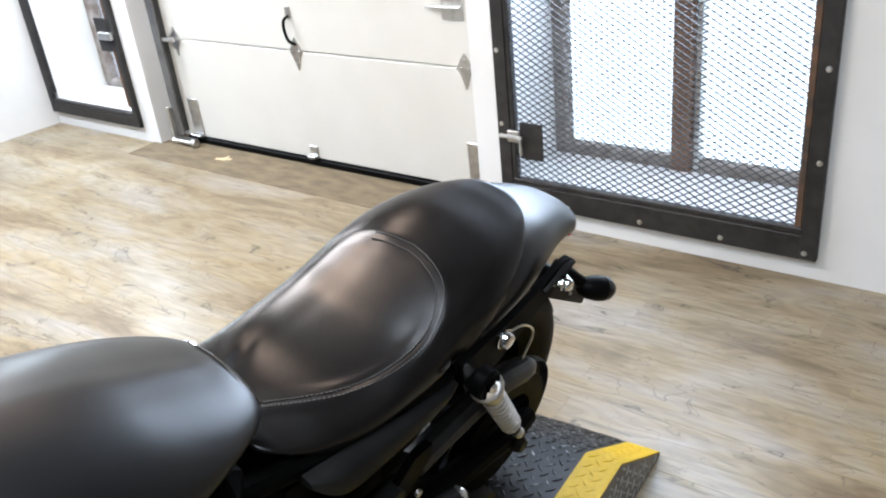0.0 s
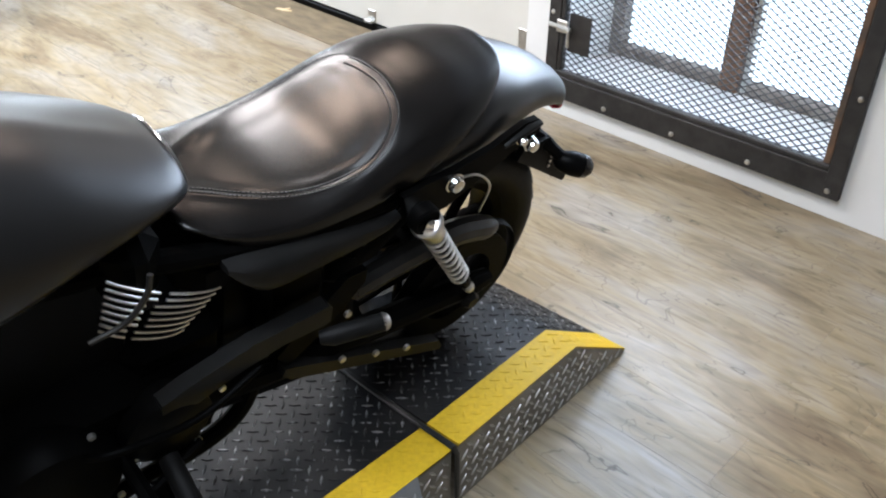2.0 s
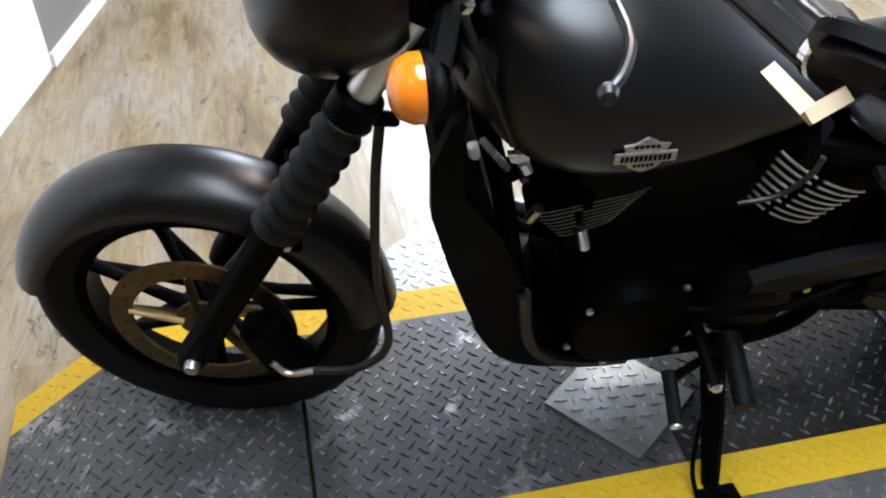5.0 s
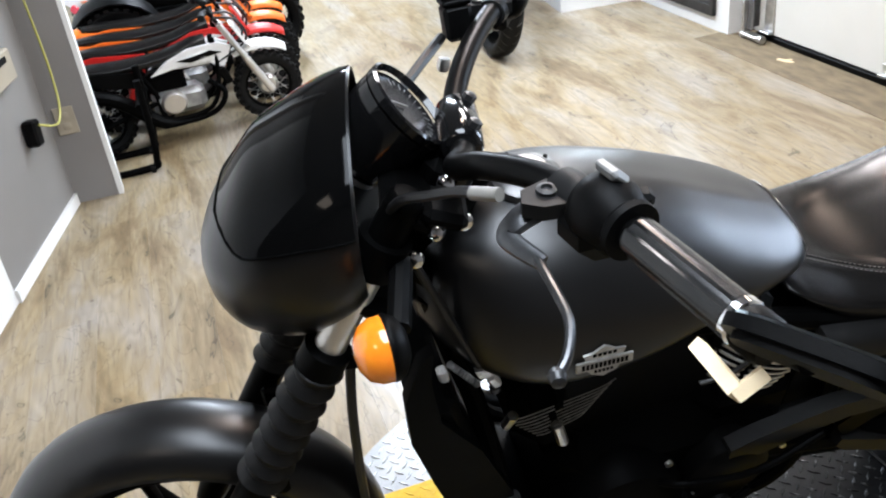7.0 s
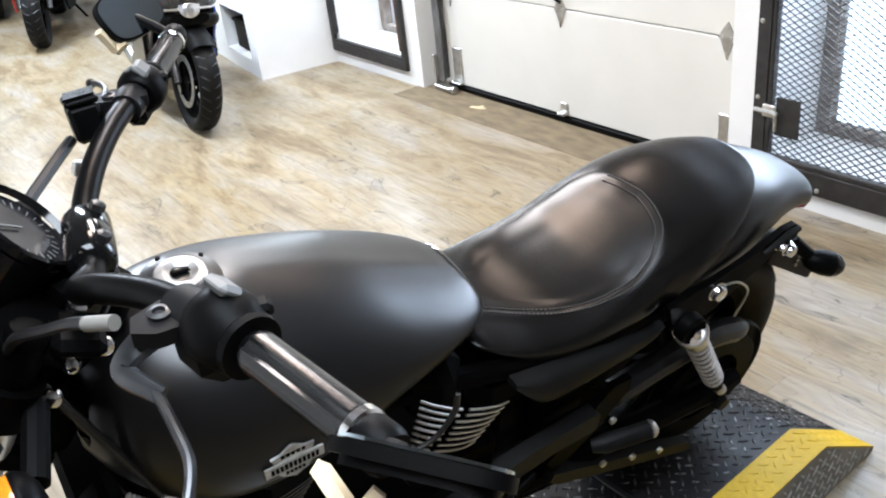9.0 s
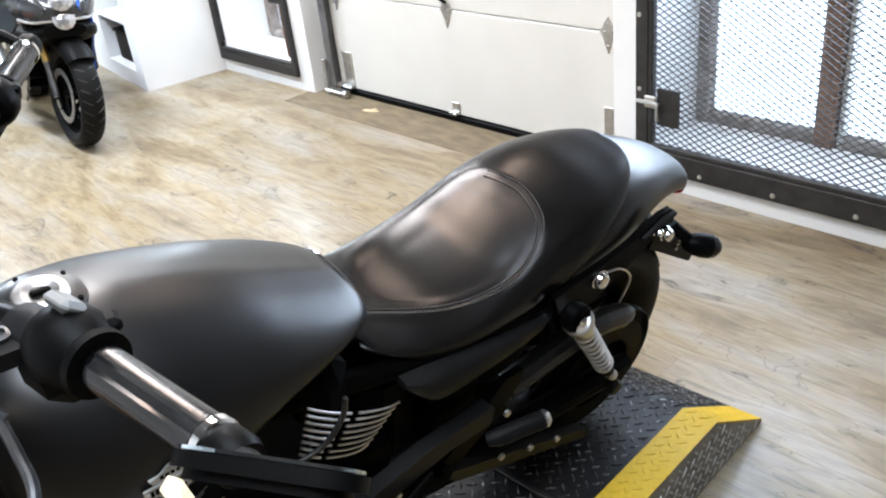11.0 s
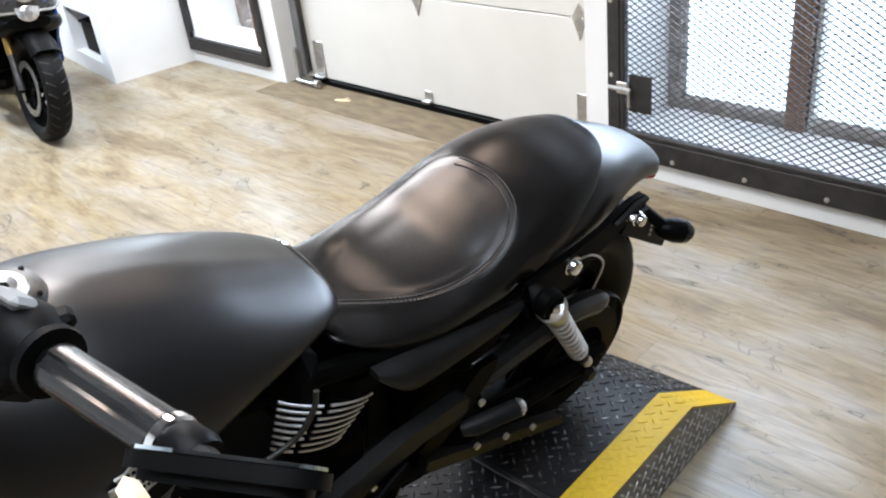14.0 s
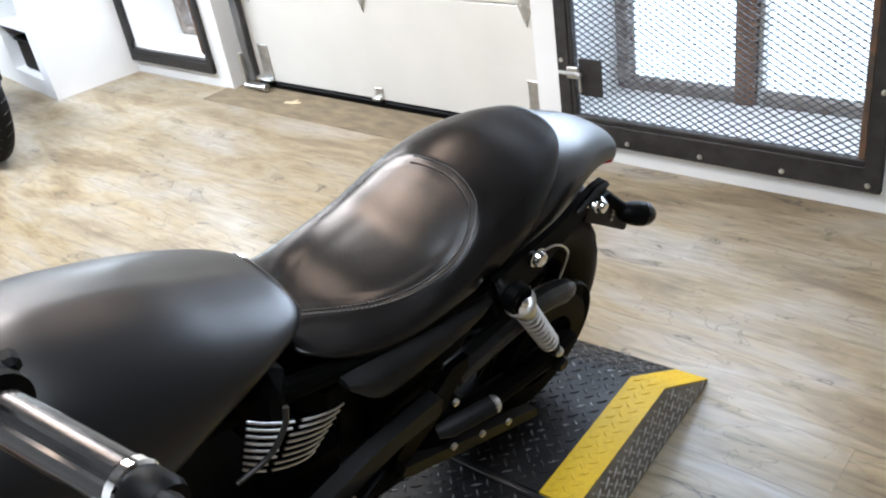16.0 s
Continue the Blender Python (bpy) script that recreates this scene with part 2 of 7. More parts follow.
M_RED = mat("red_lens", (0.75, 0.03, 0.06), None, 0.15, coat=0.5)
M_BRASSD = mat("bronze_brake_disc", (0.17, 0.115, 0.045), (0.10, 0.068, 0.03), 0.42, 0.9, scale=30)
M_FOAM = mat("cream_foam", (0.80, 0.66, 0.44), (0.70, 0.56, 0.36), 0.8, bump=0.3)
M_MIRROR = mat("mirror_glass", (0.72, 0.84, 0.92), (0.72, 0.84, 0.92), 0.02, 1.0, rvar=0.0)
M_DIAL = mat("dark_dial", (0.020, 0.020, 0.022), (0.006, 0.006, 0.007), 0.22, scale=60, coat=0.0, spec=0.4)
M_CABLE = mat("black_cable", (0.006, 0.006, 0.006), None, 0.4)
M_DECKBLK = worn_paint("worn_black_deck_paint", (0.009, 0.009, 0.0095), (0.20, 0.20, 0.21), 0.30, 6)
# front deck: glare put into a lighter grey, scuffs are wear
M_DECKLIT = worn_paint("scuffed_deck_glare", (0.058, 0.058, 0.060), (0.33, 0.33, 0.34), 0.40, 8, 0.40, 0.4)
M_TREADBLK = worn_paint("rubbed_black_treads", (0.022, 0.022, 0.0225), (0.40, 0.40, 0.41), 0.46, 25, 0.36)
M_TREADLIT = worn_paint("rubbed_treads_glare", (0.035, 0.035, 0.036), (0.50, 0.50, 0.51), 0.46, 25, 0.34)
M_YELLOW = worn_paint("worn_yellow_paint", (0.62, 0.40, 0.018), (0.10, 0.08, 0.04), 0.30, 30, 0.5)
M_PLATE = mat("bare_tread_plate", (0.30, 0.30, 0.30), (0.21, 0.21, 0.21), 0.42, 0.9, scale=12, bump=0.1)
M_PLATEHI = mat("rubbed_bare_treads", (0.62, 0.62, 0.61), (0.42, 0.42, 0.42), 0.30, 0.95, scale=60)
M_SIDEPLATE = mat("dull_side_plate", (0.30, 0.285, 0.26), (0.19, 0.18, 0.165), 0.5, 0.6, scale=14, bump=0.15)
M_GREYTUBE = mat("pale_grey_cable", (0.22, 0.21, 0.19), None, 0.45)


# ---- mesh helpers ----
class Geo:
    """Gathers faces, then links them as one mesh object."""

    def __init__(self, m=None):
        self.v, self.f, self.m = [], [], m or Matrix()

    def add(self, verts, faces, m=None):
        k = len(self.v)
        mm = self.m @ m if m else self.m
        self.v += [tuple(mm @ Vector(p)) for p in verts]
        self.f += [tuple(i + k for i in f) for f in faces]
        return self

    def box(self, c, s, b=0.0, m=None):
        h = [x / 2 for x in s]
        mm = Matrix.Translation(c) @ (m or Matrix())
        if b <= 0:
            vs = [(x * h[0], y * h[1], z * h[2]) for x in (-1, 1) for y in (-1, 1) for z in (-1, 1)]
            return self.add(vs, [(0, 1, 3, 2), (4, 6, 7, 5), (0, 4, 5, 1), (2, 3, 7, 6), (0, 2, 6, 4), (1, 5, 7, 3)], mm)
        vs, ix = [], {}
        for sx in (-1, 1):
            for sy in (-1, 1):
                for sz in (-1, 1):
                    sg = (sx, sy, sz)
                    for a in range(3):
                        ix[a, sx, sy, sz] = len(vs)
                        vs.append(tuple(sg[i] * (h[i] - (0 if i == a else min(b, h[i] * 0.9))) for i in range(3)))
        fs = []
        for a in range(3):
            o = [i for i in range(3) if i != a]
            for s1 in (-1, 1):
                q = []
                for p, r in ((-1, -1), (1, -1), (1, 1), (-1, 1)):
                    sg = [0, 0, 0]
                    sg[a], sg[o[0]], sg[o[1]] = s1, p, r
                    q.append(ix[(a, *sg)])
                fs.append(tuple(q))
        for a in range(3):
            for c2 in range(a + 1, 3):
                t = 3 - a - c2
                for s1 in (-1, 1):
                    for s2 in (-1, 1):
                        q = []
                        for ax, st in ((a, -1), (a, 1), (c2, 1), (c2, -1)):
                            sg = [0, 0, 0]
                            sg[a], sg[c2], sg[t] = s1, s2, st
                            q.append(ix[(ax, *sg)])
                        fs.append(tuple(q))
        for sx in (-1, 1):
            for sy in (-1, 1):
                for sz in (-1, 1):
                    fs.append(tuple(ix[a, sx, sy, sz] for a in range(3)))
        return self.add(vs, fs, mm)

    def rings(self, rings, cap0=True, cap1=True, loop=False):
        n = len(rings[0])
        vs = [p for r in rings for p in r]
        fs = []
        k = len(rings)
        for i in range(k if loop else k - 1):
            j = (i + 1) % k
            for a in range(n):
                b = (a + 1) % n
                fs.append((i * n + a, i * n + b, j * n + b, j * n + a))
        if not loop:
            if cap0:
                fs.append(tuple(range(n - 1, -1, -1)))
            if cap1:
                fs.append(tuple((k - 1) * n + a for a in range(n)))
        return self.add(vs, fs)

    def tube(self, pts, r, n=10, loop=False, flat=1.0):
        pts = [Vector(p) for p in pts]
        k = len(pts)
        rr = r if isinstance(r, (list, tuple)) else [r] * k
        up = None
        out = []
        for i, p in enumerate(pts):
            if loop:
                d = pts[(i + 1) % k] - pts[i - 1]
            else:
                d = pts[min(i + 1, k - 1)] - pts[max(i - 1, 0)]
            d.normalize()
            if up is None:
                up = Vector((0, 0, 1)) if abs(d.z) < 0.9 else Vector((1, 0, 0))
            up = up - d * up.dot(d)
            up.normalize()
            sd = d.cross(up)
            out.append([tuple(p + (up * math.sin(2 * math.pi * j / n) * flat + sd * math.cos(2 * math.pi * j / n)) * rr[i]) for j in range(n)])
        return self.rings(out, loop=loop)

    def lathe(self, prof, base, axis, n=24, loop=False):
        """prof: (radius, height along axis) from base."""
        ax = Vector(axis).normalized()
        s = ax.orthogonal().normalized()
        t = ax.cross(s)
        base = Vector(base)
        out = [[tuple(base + ax * h + (s * math.cos(2 * math.pi * j / n) + t * math.sin(2 * math.pi * j / n)) * max(r, 1e-4)) for j in range(n)] for r, h in prof]
        return self.rings(out, loop=loop)

    def plate(self, outline, thick, m=None):
        """Flat plate: outline of (x, y), extruded along z by thick, centred."""
        n = len(outline)
        vs = [(x, y, -thick / 2) for x, y in outline] + [(x, y, thick / 2) for x, y in outline]
        fs = [tuple(range(n - 1, -1, -1)), tuple(range(n, 2 * n))] + [(i, (i + 1) % n, n + (i + 1) % n, n + i) for i in range(n)]
        return self.add(vs, fs, m)

    def mesh(self, name, material, sharp=35):
        me = bpy.data.meshes.new(name)
        me.from_pydata(self.v, [], self.f)
        bm = bmesh.new()
        bm.from_mesh(me)
        bmesh.ops.recalc_face_normals(bm, faces=bm.faces)
        bm.to_mesh(me)
        bm.free()
        me.polygons.foreach_set("use_smooth", [True] * len(me.polygons))
        me.set_sharp_from_angle(angle=radians(sharp))
        me.materials.append(material)
        return me

    def part(self, name, material, parent=None, label="", sharp=35):
        ob = new(name, self.mesh(name, material, sharp))
        ob.parent = parent
        return tagged(ob, label=label)


def spline(pts, k=8):
    """Catmull-Rom through the points."""
    P = [Vector(p) for p in pts]
    P = [P[0] * 2 - P[1]] + P + [P[-1] * 2 - P[-2]]
    out = []
    for i in range(1, len(P) - 2):
        for j in range(k):
            t = j / k
            a, b, c, d = P[i - 1], P[i], P[i + 1], P[i + 2]
            out.append(0.5 * (2 * b + (c - a) * t + (2 * a - 5 * b + 4 * c - d) * t * t + (3 * b - a - 3 * c + d) * t ** 3))
    out.append(P[-2])
    return out


def thing(name, label, category, m=None, group="", kind=""):
    ob = new(name)
    ob.matrix_world = m or Matrix()
    return tagged(ob, label, category, group, kind)


def block(name, lo, hi, material, label="", parent=None, kind="structure", bevel=0.0, category=""):
    c = [(a + b) / 2 for a, b in zip(lo, hi)]
    ob = Geo().box(c, [b - a for a, b in zip(lo, hi)], bevel).part(name, material, parent)
    return tagged(ob, label, category, kind=kind if not parent else "")


# ---- the room ----
W = 1.6                     # face of the wall with the door and the windows
BACK = 2.02                 # its outer face
X0, X1, Y0 = -10.0, 3.2, -4.6
block("subfloor", (X0, Y0, -0.25), (X1, BACK + 0.4, -0.012), M_MAT, "plain subfloor under the planks")
block("ceiling", (X0, Y0, CEIL), (X1, BACK, CEIL + 0.15), M_CEIL, "unseen flat ceiling, darkened to cut reflections")
DL, DR, DT = -2.81, -0.79, 2.25       # door opening
GL, GR, GB, GT = -0.625, 0.435, 0.15, 2.05   # large window opening
SL, SR = -3.68, -2.97                 # small window opening
wl = "white painted wall around the door and windows"
for i, (lo, hi) in enumerate([((-4.2, W, 0), (SL, BACK, CEIL)), ((SL, W, 0), (SR, BACK, 0.11)), ((SL, W, GT), (SR, BACK, CEIL)), ((SR, W, 0), (DL, BACK, CEIL)),
                              ((DL, W, DT), (DR, BACK, CEIL)), ((DR, W, 0), (GL, BACK, CEIL)), ((GL, W, 0), (GR, BACK, GB)), ((GL, W, GT), (GR, BACK, CEIL)), ((GR, W, 0), (X1, BACK, CEIL))]):
    block("wall_north", lo, hi, M_WALL, wl)
block("wall_east", (X1, Y0, 0), (X1 + 0.15, BACK, CEIL), M_SHADEWALL, "plain closing wall, darkened to cut reflections")
block("wall_south", (X0, Y0 - 0.15, 0), (X1, Y0, CEIL), M_SHADEWALL, "plain closing wall, darkened to cut reflections")
block("wall_west", (X0 - 0.15, Y0, 0), (X0, BACK, CEIL), M_SHADEWALL, "plain closing wall, darkened to cut reflections")

# boxed-out wall with a shelf niche beside the small window, turned about ten degrees
m_niche = pose(-3.81, 1.09, 0, 0, 0, 173)
nw = thing("wall_niche", "white boxed-out wall with an open shelf niche", "", m_niche, kind="structure")
for lo, hi in [((0, -0.55, 0), (0.13, 0, CEIL)), ((0.13, -0.55, 0), (0.62, 0, 0.10)), ((0.13, -0.55, 0.385), (0.62, 0, 0.405)), ((0.13, -0.55, 0.80), (0.62, 0, CEIL)), ((0.62, -0.55, 0), (3.4, 0, CEIL)), ((0.13, -0.55, 0.10), (0.62, -0.45, 0.80))]:
    c = [(a + b) / 2 for a, b in zip(lo, hi)]
    Geo().box(c, [b - a for a, b in zip(lo, hi)]).part("wall_panel", M_WALL, nw)
# partition behind the row of small bikes
block("wall_bikes", (-9.0, -2.25, 0), (-2.61, -2.1, CEIL), M_WALL, "white wall behind the row of small bikes")

# grey partition with a white end and a white return wall
A, B, C = Vector((-1.80, -1.94, 0)), Vector((-2.56, -1.765, 0)), Vector((-2.57, -1.59, 0))


def wall_strip(name, p, q, thick, z0, z1, material, label, parent=None):
    d = (q - p)
    ang = math.degrees(math.atan2(d.y, d.x))
    ob = Geo(pose(p.x, p.y, 0, 0, 0, ang)).box((d.length / 2, thick / 2, (z0 + z1) / 2), (d.length, abs(thick), z1 - z0)).part(name, material, parent)
    return tagged(ob, label, kind="" if parent else "structure")


wall_strip("wall_grey", A, B + (B - A).normalized() * 0.05, 0.12, 0, CEIL, M_GREYWALL, "grey painted partition wall with switches")
block("wall_grey_return", (-2.62, -2.12, 0), (-2.565, -1.592, CEIL), M_GREYWALL, "grey painted end of the partition")
block("wall_end_trim", (-2.625, -1.592, 0), (-2.562, -1.572, CEIL), M_WALL, "white corner trim of the partition")
E0 = A + (A - B).normalized() * 2.4
wall_strip("wall_white", E0, A, 0.0 + 0.16, 0, CEIL, M_WALL, "white painted wall beside the grey partition")
wall_strip("baseboard", A, B, -0.012, 0.0, 0.05, M_WALL, "thin white painted baseboard")

# ---- overhead door ----
door = thing("door_overhead", "off-white sectional overhead garage door, closed", "door", kind="structure")
DY = 1.70
edges = [0.035, 0.545, 1.075, 1.605, 2.2]
for z0, z1 in zip(edges, edges[1:]):
    Geo().box(((-2.69 + DR) / 2, DY + 0.0225, (z0 + z1) / 2), (DR + 2.69, 0.045, z1 - z0 - 0.004), 0.004).part("door_section", M_DOOR, door)
Geo().box(((-2.69 + DR) / 2, DY + 0.01, 0.018), (DR + 2.69, 0.05, 0.034), 0.006).part("bottom_seal", M_BLKPLAST, door, "black rubber bottom seal")


def diamond_hinge(x, z):
    g = Geo(pose(x, DY - 0.003, z, 90))
    g.plate([(-0.036, 0), (-0.02, -0.03), (0, -0.085), (0.02, -0.03), (0.036, 0), (0.02, 0.03), (0, 0.06), (-0.02, 0.03)], 0.006)
    g.tube([(-0.038, 0, -0.006), (0.038, 0, -0.006)], 0.009, 8)
    h = g.part("hinge", M_GALV, door, "galvanised diamond-shaped hinge")
    for dx, dz in ((0, -0.055), (0, 0.035), (-0.018, 0), (0.018, 0)):
        Geo().lathe([(0.0, 0), (0.006, 0), (0.005, 0.004), (0.0, 0.005)], (x + dx, DY - 0.006, z + dz), (0, -1, 0), 8).part("bolt", M_SCREW, h)


for z in (0.545, 1.075, 1.605):
    for x in (-2.62, -1.79, -0.885):
        diamond_hinge(x, z)
hd = spline([(-1.80, DY - 0.004, 0.70), (-1.80, DY - 0.035, 0.685), (-1.795, DY - 0.045, 0.645), (-1.79, DY - 0.035, 0.60), (-1.785, DY - 0.004, 0.575)], 6)
Geo().tube(hd, 0.007, 8).part("lift_handle", M_BLKPLAST, door, "black curved lift handle")
Geo().box((-1.80, DY - 0.003, 0.715), (0.03, 0.006, 0.05), 0.002).part("handle_plate", M_GALV, door)
for x in (-1.785, -2.6, -0.87):
    w = 0.05 if x > -2 and x < -1 else 0.075
    hgt = 0.06 if w == 0.05 else 0.20
    g = Geo().box((x, DY - 0.004, 0.04 + hgt / 2), (w, 0.008, hgt), 0.003)
    g.box((x, DY - 0.018, 0.05), (w, 0.03, 0.012), 0.002)
    g.part("bottom_bracket", M_GALV, door, "galvanised bottom bracket")
g = Geo().box((-0.92, DY - 0.004, 0.775), (0.10, 0.008, 0.09), 0.003)
g.tube([(-1.03, DY - 0.02, 0.78), (-0.87, DY - 0.02, 0.78)], 0.007, 8)
g.part("slide_bolt", M_GALV, door, "galvanised slide bolt")
g = Geo()
g.box((-2.72, DY - 0.01, 1.2), (0.012, 0.07, 2.3), 0.002)
g.box((-2.70, DY - 0.045, 1.2), (0.05, 0.012, 2.3), 0.002)
g.part("vertical_track", M_TRACK, door, "dark steel vertical door track")
g = Geo().box((-2.73, DY - 0.05, 0.10), (0.02, 0.05, 0.2), 0.003)
g.box((-2.66, DY - 0.06, 0.025), (0.16, 0.05, 0.02), 0.004).lathe([(0.02, 0), (0.022, 0.008), (0.02, 0.03)], (-2.58, DY - 0.075, 0.03), (1, 0, 0), 12)
g.part("floor_bracket", M_GALV, door, "galvanised roller bracket")
Geo().tube([(-2.70, DY - 0.03, 0.545), (-2.60, DY - 0.03, 0.545)], 0.011, 10).part("roller", M_GALV, door)
block("wall_outside_door", (DL - 0.1, DY + 0.06, 0), (DR + 0.1, DY + 0.12, DT), M_WALL, "closing panel behind the door")
tagged(Geo().box(((DL + DR) / 2 - 0.02, 1.585, -0.002), (DR - DL + 0.08, 0.31, 0.012), 0.002).part("threshold", M_MAT), "worn tan threshold strip at the garage door", kind="structure")
scrap = thing("wood_scrap", "small pale scrap of wood on the threshold", "scrap", pose(-2.285, 1.562, 0.004, 0, 0, 25) @ Matrix.Scale(0.7, 4))
g = Geo().plate([(-0.06, -0.012), (0.0, -0.02), (0.055, -0.006), (0.06, 0.008), (0.01, 0.012), (-0.05, 0.01)], 0.008, pose(0, 0, 0.006, 0, 4, 0))
g.box((0.02, 0.008, 0.014), (0.05, 0.012, 0.006), 0.002, pose(0, 0, 0, 0, -8, 20)).part("splinter", M_FOAM, scrap)


# ---- windows behind steel mesh gates ----
def window_set(number, xl, xr, mull, gxl, gxr, zbot, lock_x, bottom_bar, side_bar, cell_w, meshed=True):
    win = thing("window_%d" % number, "deep-set window with brown wooden frame and bright frosted panes", "window", kind="structure")
    y = 1.955
    tops = GT
    Geo().box(((xl + xr) / 2, y, zbot + 0.025), (xr - xl, 0.06, 0.05), 0.006).part("bottom_rail", M_OLDSILL, win, "weathered grey bottom rail")
    Geo().box(((xl + xr) / 2, 1.76, zbot + 0.004), (xr - xl, 0.32, 0.012), 0.003).part("window_sill", M_WALL, win, "white painted deep sill")
    Geo().box(((xl + xr) / 2, y, tops - 0.03), (xr - xl, 0.06, 0.06), 0.006).part("top_rail", M_WOODWIN, win)
    Geo().box((xl + 0.02, y, 1.1), (0.06, 0.07, 1.9), 0.006).part("side_frame", M_OLDSILL, win)
    Geo().box((xr - 0.02, y, 1.1), (0.06, 0.07, 1.9), 0.006).part("side_frame", M_OLDSILL, win)
    stops = [xl]
    if mull:
        Geo().box((mull, y - 0.005, 1.1), (0.075, 0.09, 1.9), 0.008).part("mullion", M_WOODWIN, win, "brown wooden mullion")
        Geo().box((mull + 0.055, y - 0.01, 1.1), (0.02, 0.05, 1.9), 0.004).part("mullion_bead", M_GALV, win)
        stops.append(mull)
    stops.append(xr)
    for p, q in zip(stops, stops[1:]):
        pane = Geo().box(((p + q) / 2, y + 0.01, 1.1), (q - p - 0.02, 0.006, 1.88)).part("pane", M_PANE, win, "bright frosted pane")
        pane.visible_shadow = False
    gate = thing("window_gate_%d" % number, "black steel security gate with expanded mesh" if meshed else "plain black steel frame round the small window", "gate")
    gy = W - 0.014
    zb, zt = zbot - bottom_bar - 0.01 + 0.02, 2.12
    for nm, c, s, mt in [("bottom_bar", ((gxl + gxr) / 2, gy, zb + bottom_bar / 2), (gxr - gxl, 0.024, bottom_bar), M_GATE),
                         ("top_bar", ((gxl + gxr) / 2, gy, zt - 0.03), (gxr - gxl, 0.024, 0.06), M_GATE),
                         ("hinge_bar", (gxr - side_bar / 2, gy, (zb + zt) / 2), (side_bar, 0.026, zt - zb - 0.002), M_GATE),
                         ("lock_bar", (gxl + side_bar / 2, gy, (zb + zt) / 2), (side_bar, 0.026, zt - zb - 0.002), M_GATE)]:
        Geo().box(c, s, 0.002).part(nm, mt, gate)
    Geo().box((gxr - side_bar - 0.012, gy + 0.004, (zb + zt) / 2 + 0.03), (0.022, 0.03, zt - zb - 0.16), 0.003).part("inner_bar", M_RUST, gate, "rusty inner bar of the gate leaf")
    Geo().box((gxl + side_bar + 0.010, gy + 0.004, (zb + zt) / 2 + 0.03), (0.018, 0.03, zt - zb - 0.16), 0.003).part("inner_bar", M_GATE, gate)
    Geo().box(((gxl + gxr) / 2, gy + 0.004, zb + bottom_bar + 0.012), (gxr - gxl - 2 * side_bar, 0.03, 0.02), 0.003).part("inner_rail", M_GATE, gate)
    if not meshed:
        return gate, gy, zb
    # expanded mesh: zigzag strands
    mx0, mx1, mz0, mz1 = gxl + side_bar, gxr - side_bar, zb + bottom_bar, 2.07
    ch = 0.0118
    nx = max(4, round((mx1 - mx0) / (cell_w / 2)))
    dx = (mx1 - mx0) / nx
    g = Geo()
    rows = int((mz1 - mz0) / ch)
    t, tz = 0.0016, 0.0022
    for r in range(rows + 1):
        zc = mz0 + r * ch
        vs, fs = [], []
        for i in range(nx + 1):
            up = ch / 2 if (i + r) % 2 else -ch / 2
            x, z = mx0 + i * dx, zc + up * 0.92
            vs += [(x, gy - t, z - tz), (x, gy + t, z - tz * 0.7), (x, gy + t, z + tz), (x, gy - t, z + tz * 0.7)]
            if i:
                k = 4 * (i - 1)
                fs += [(k + a, k + (a + 1) % 4, k + 4 + (a + 1) % 4, k + 4 + a) for a in range(4)]
        g.add(vs, fs)
    g.part("expanded_mesh", M_MESH, gate, "diamond expanded steel mesh")
    return gate, gy, zb


def gate_screws(gate, spots, gy):
    for x, z in spots:
        Geo().lathe([(0.0, 0), (0.0095, 0), (0.0085, 0.004), (0.004, 0.006), (0.0, 0.006)], (x, gy - 0.012, z), (0, -1, 0), 10).part("screw", M_SCREW, gate)


gate, gy, zb = window_set(1, GL, GR, -0.10, -0.672, 0.482, GB, -0.53, 0.085, 0.052, 0.039)
gate_screws(gate, [(-0.392, 0.098), (-0.109, 0.098), (0.177, 0.098), (0.445, 0.10), (0.463, 0.409), (0.461, 0.697), (0.46, 1.0), (-0.654, 0.395), (-0.655, 0.669), (-0.655, 0.95)], gy)
Geo().box((-0.533, gy - 0.008, 0.336), (0.094, 0.006, 0.142), 0.001).part("lock_plate", M_GATE, gate, "black steel lock plate")
g = Geo().tube([(-0.655, gy - 0.03, 0.355), (-0.56, gy - 0.03, 0.352)], 0.008, 8)
g.tube(spline([(-0.575, gy - 0.03, 0.352), (-0.566, gy - 0.034, 0.345), (-0.563, gy - 0.036, 0.29)], 4), 0.006, 8).box((-0.60, gy - 0.022, 0.355), (0.05, 0.012, 0.045), 0.003)
g.part("slide_bolt", M_GALV, gate, "galvanised slide bolt latch")
gate2, gy2, zb2 = window_set(2, SL, SR, None, -3.735, -2.925, 0.125, -3.0, 0.055, 0.036, 0.039, False)
Geo().box((-3.01, gy2 - 0.008, 0.57), (0.14, 0.006, 0.17), 0.001).part("lock_plate", M_GATE, gate2, "black steel lock plate")
Geo().box((-2.99, gy2 - 0.024, 0.57), (0.10, 0.024, 0.04), 0.004).part("slide_bolt", M_GALV, gate2)
for xl, xr, day in ((GL, GR, M_DAY), (SL, SR, M_DAYDIM)):
    tagged(Geo().box(((xl + xr) / 2, BACK + 0.25, 1.1), (xr - xl + 0.8, 0.01, 2.4)).part("backdrop", day), "bright hazy daylight outside", kind="structure")

# ---- switches on the grey wall ----
ang = math.degrees(math.atan2(B.y - A.y, B.x - A.x))
n_face = pose(A.x, A.y, 0, 0, 0, ang)


def on_grey(d, z):
    return n_face @ pose(d, 0, z)


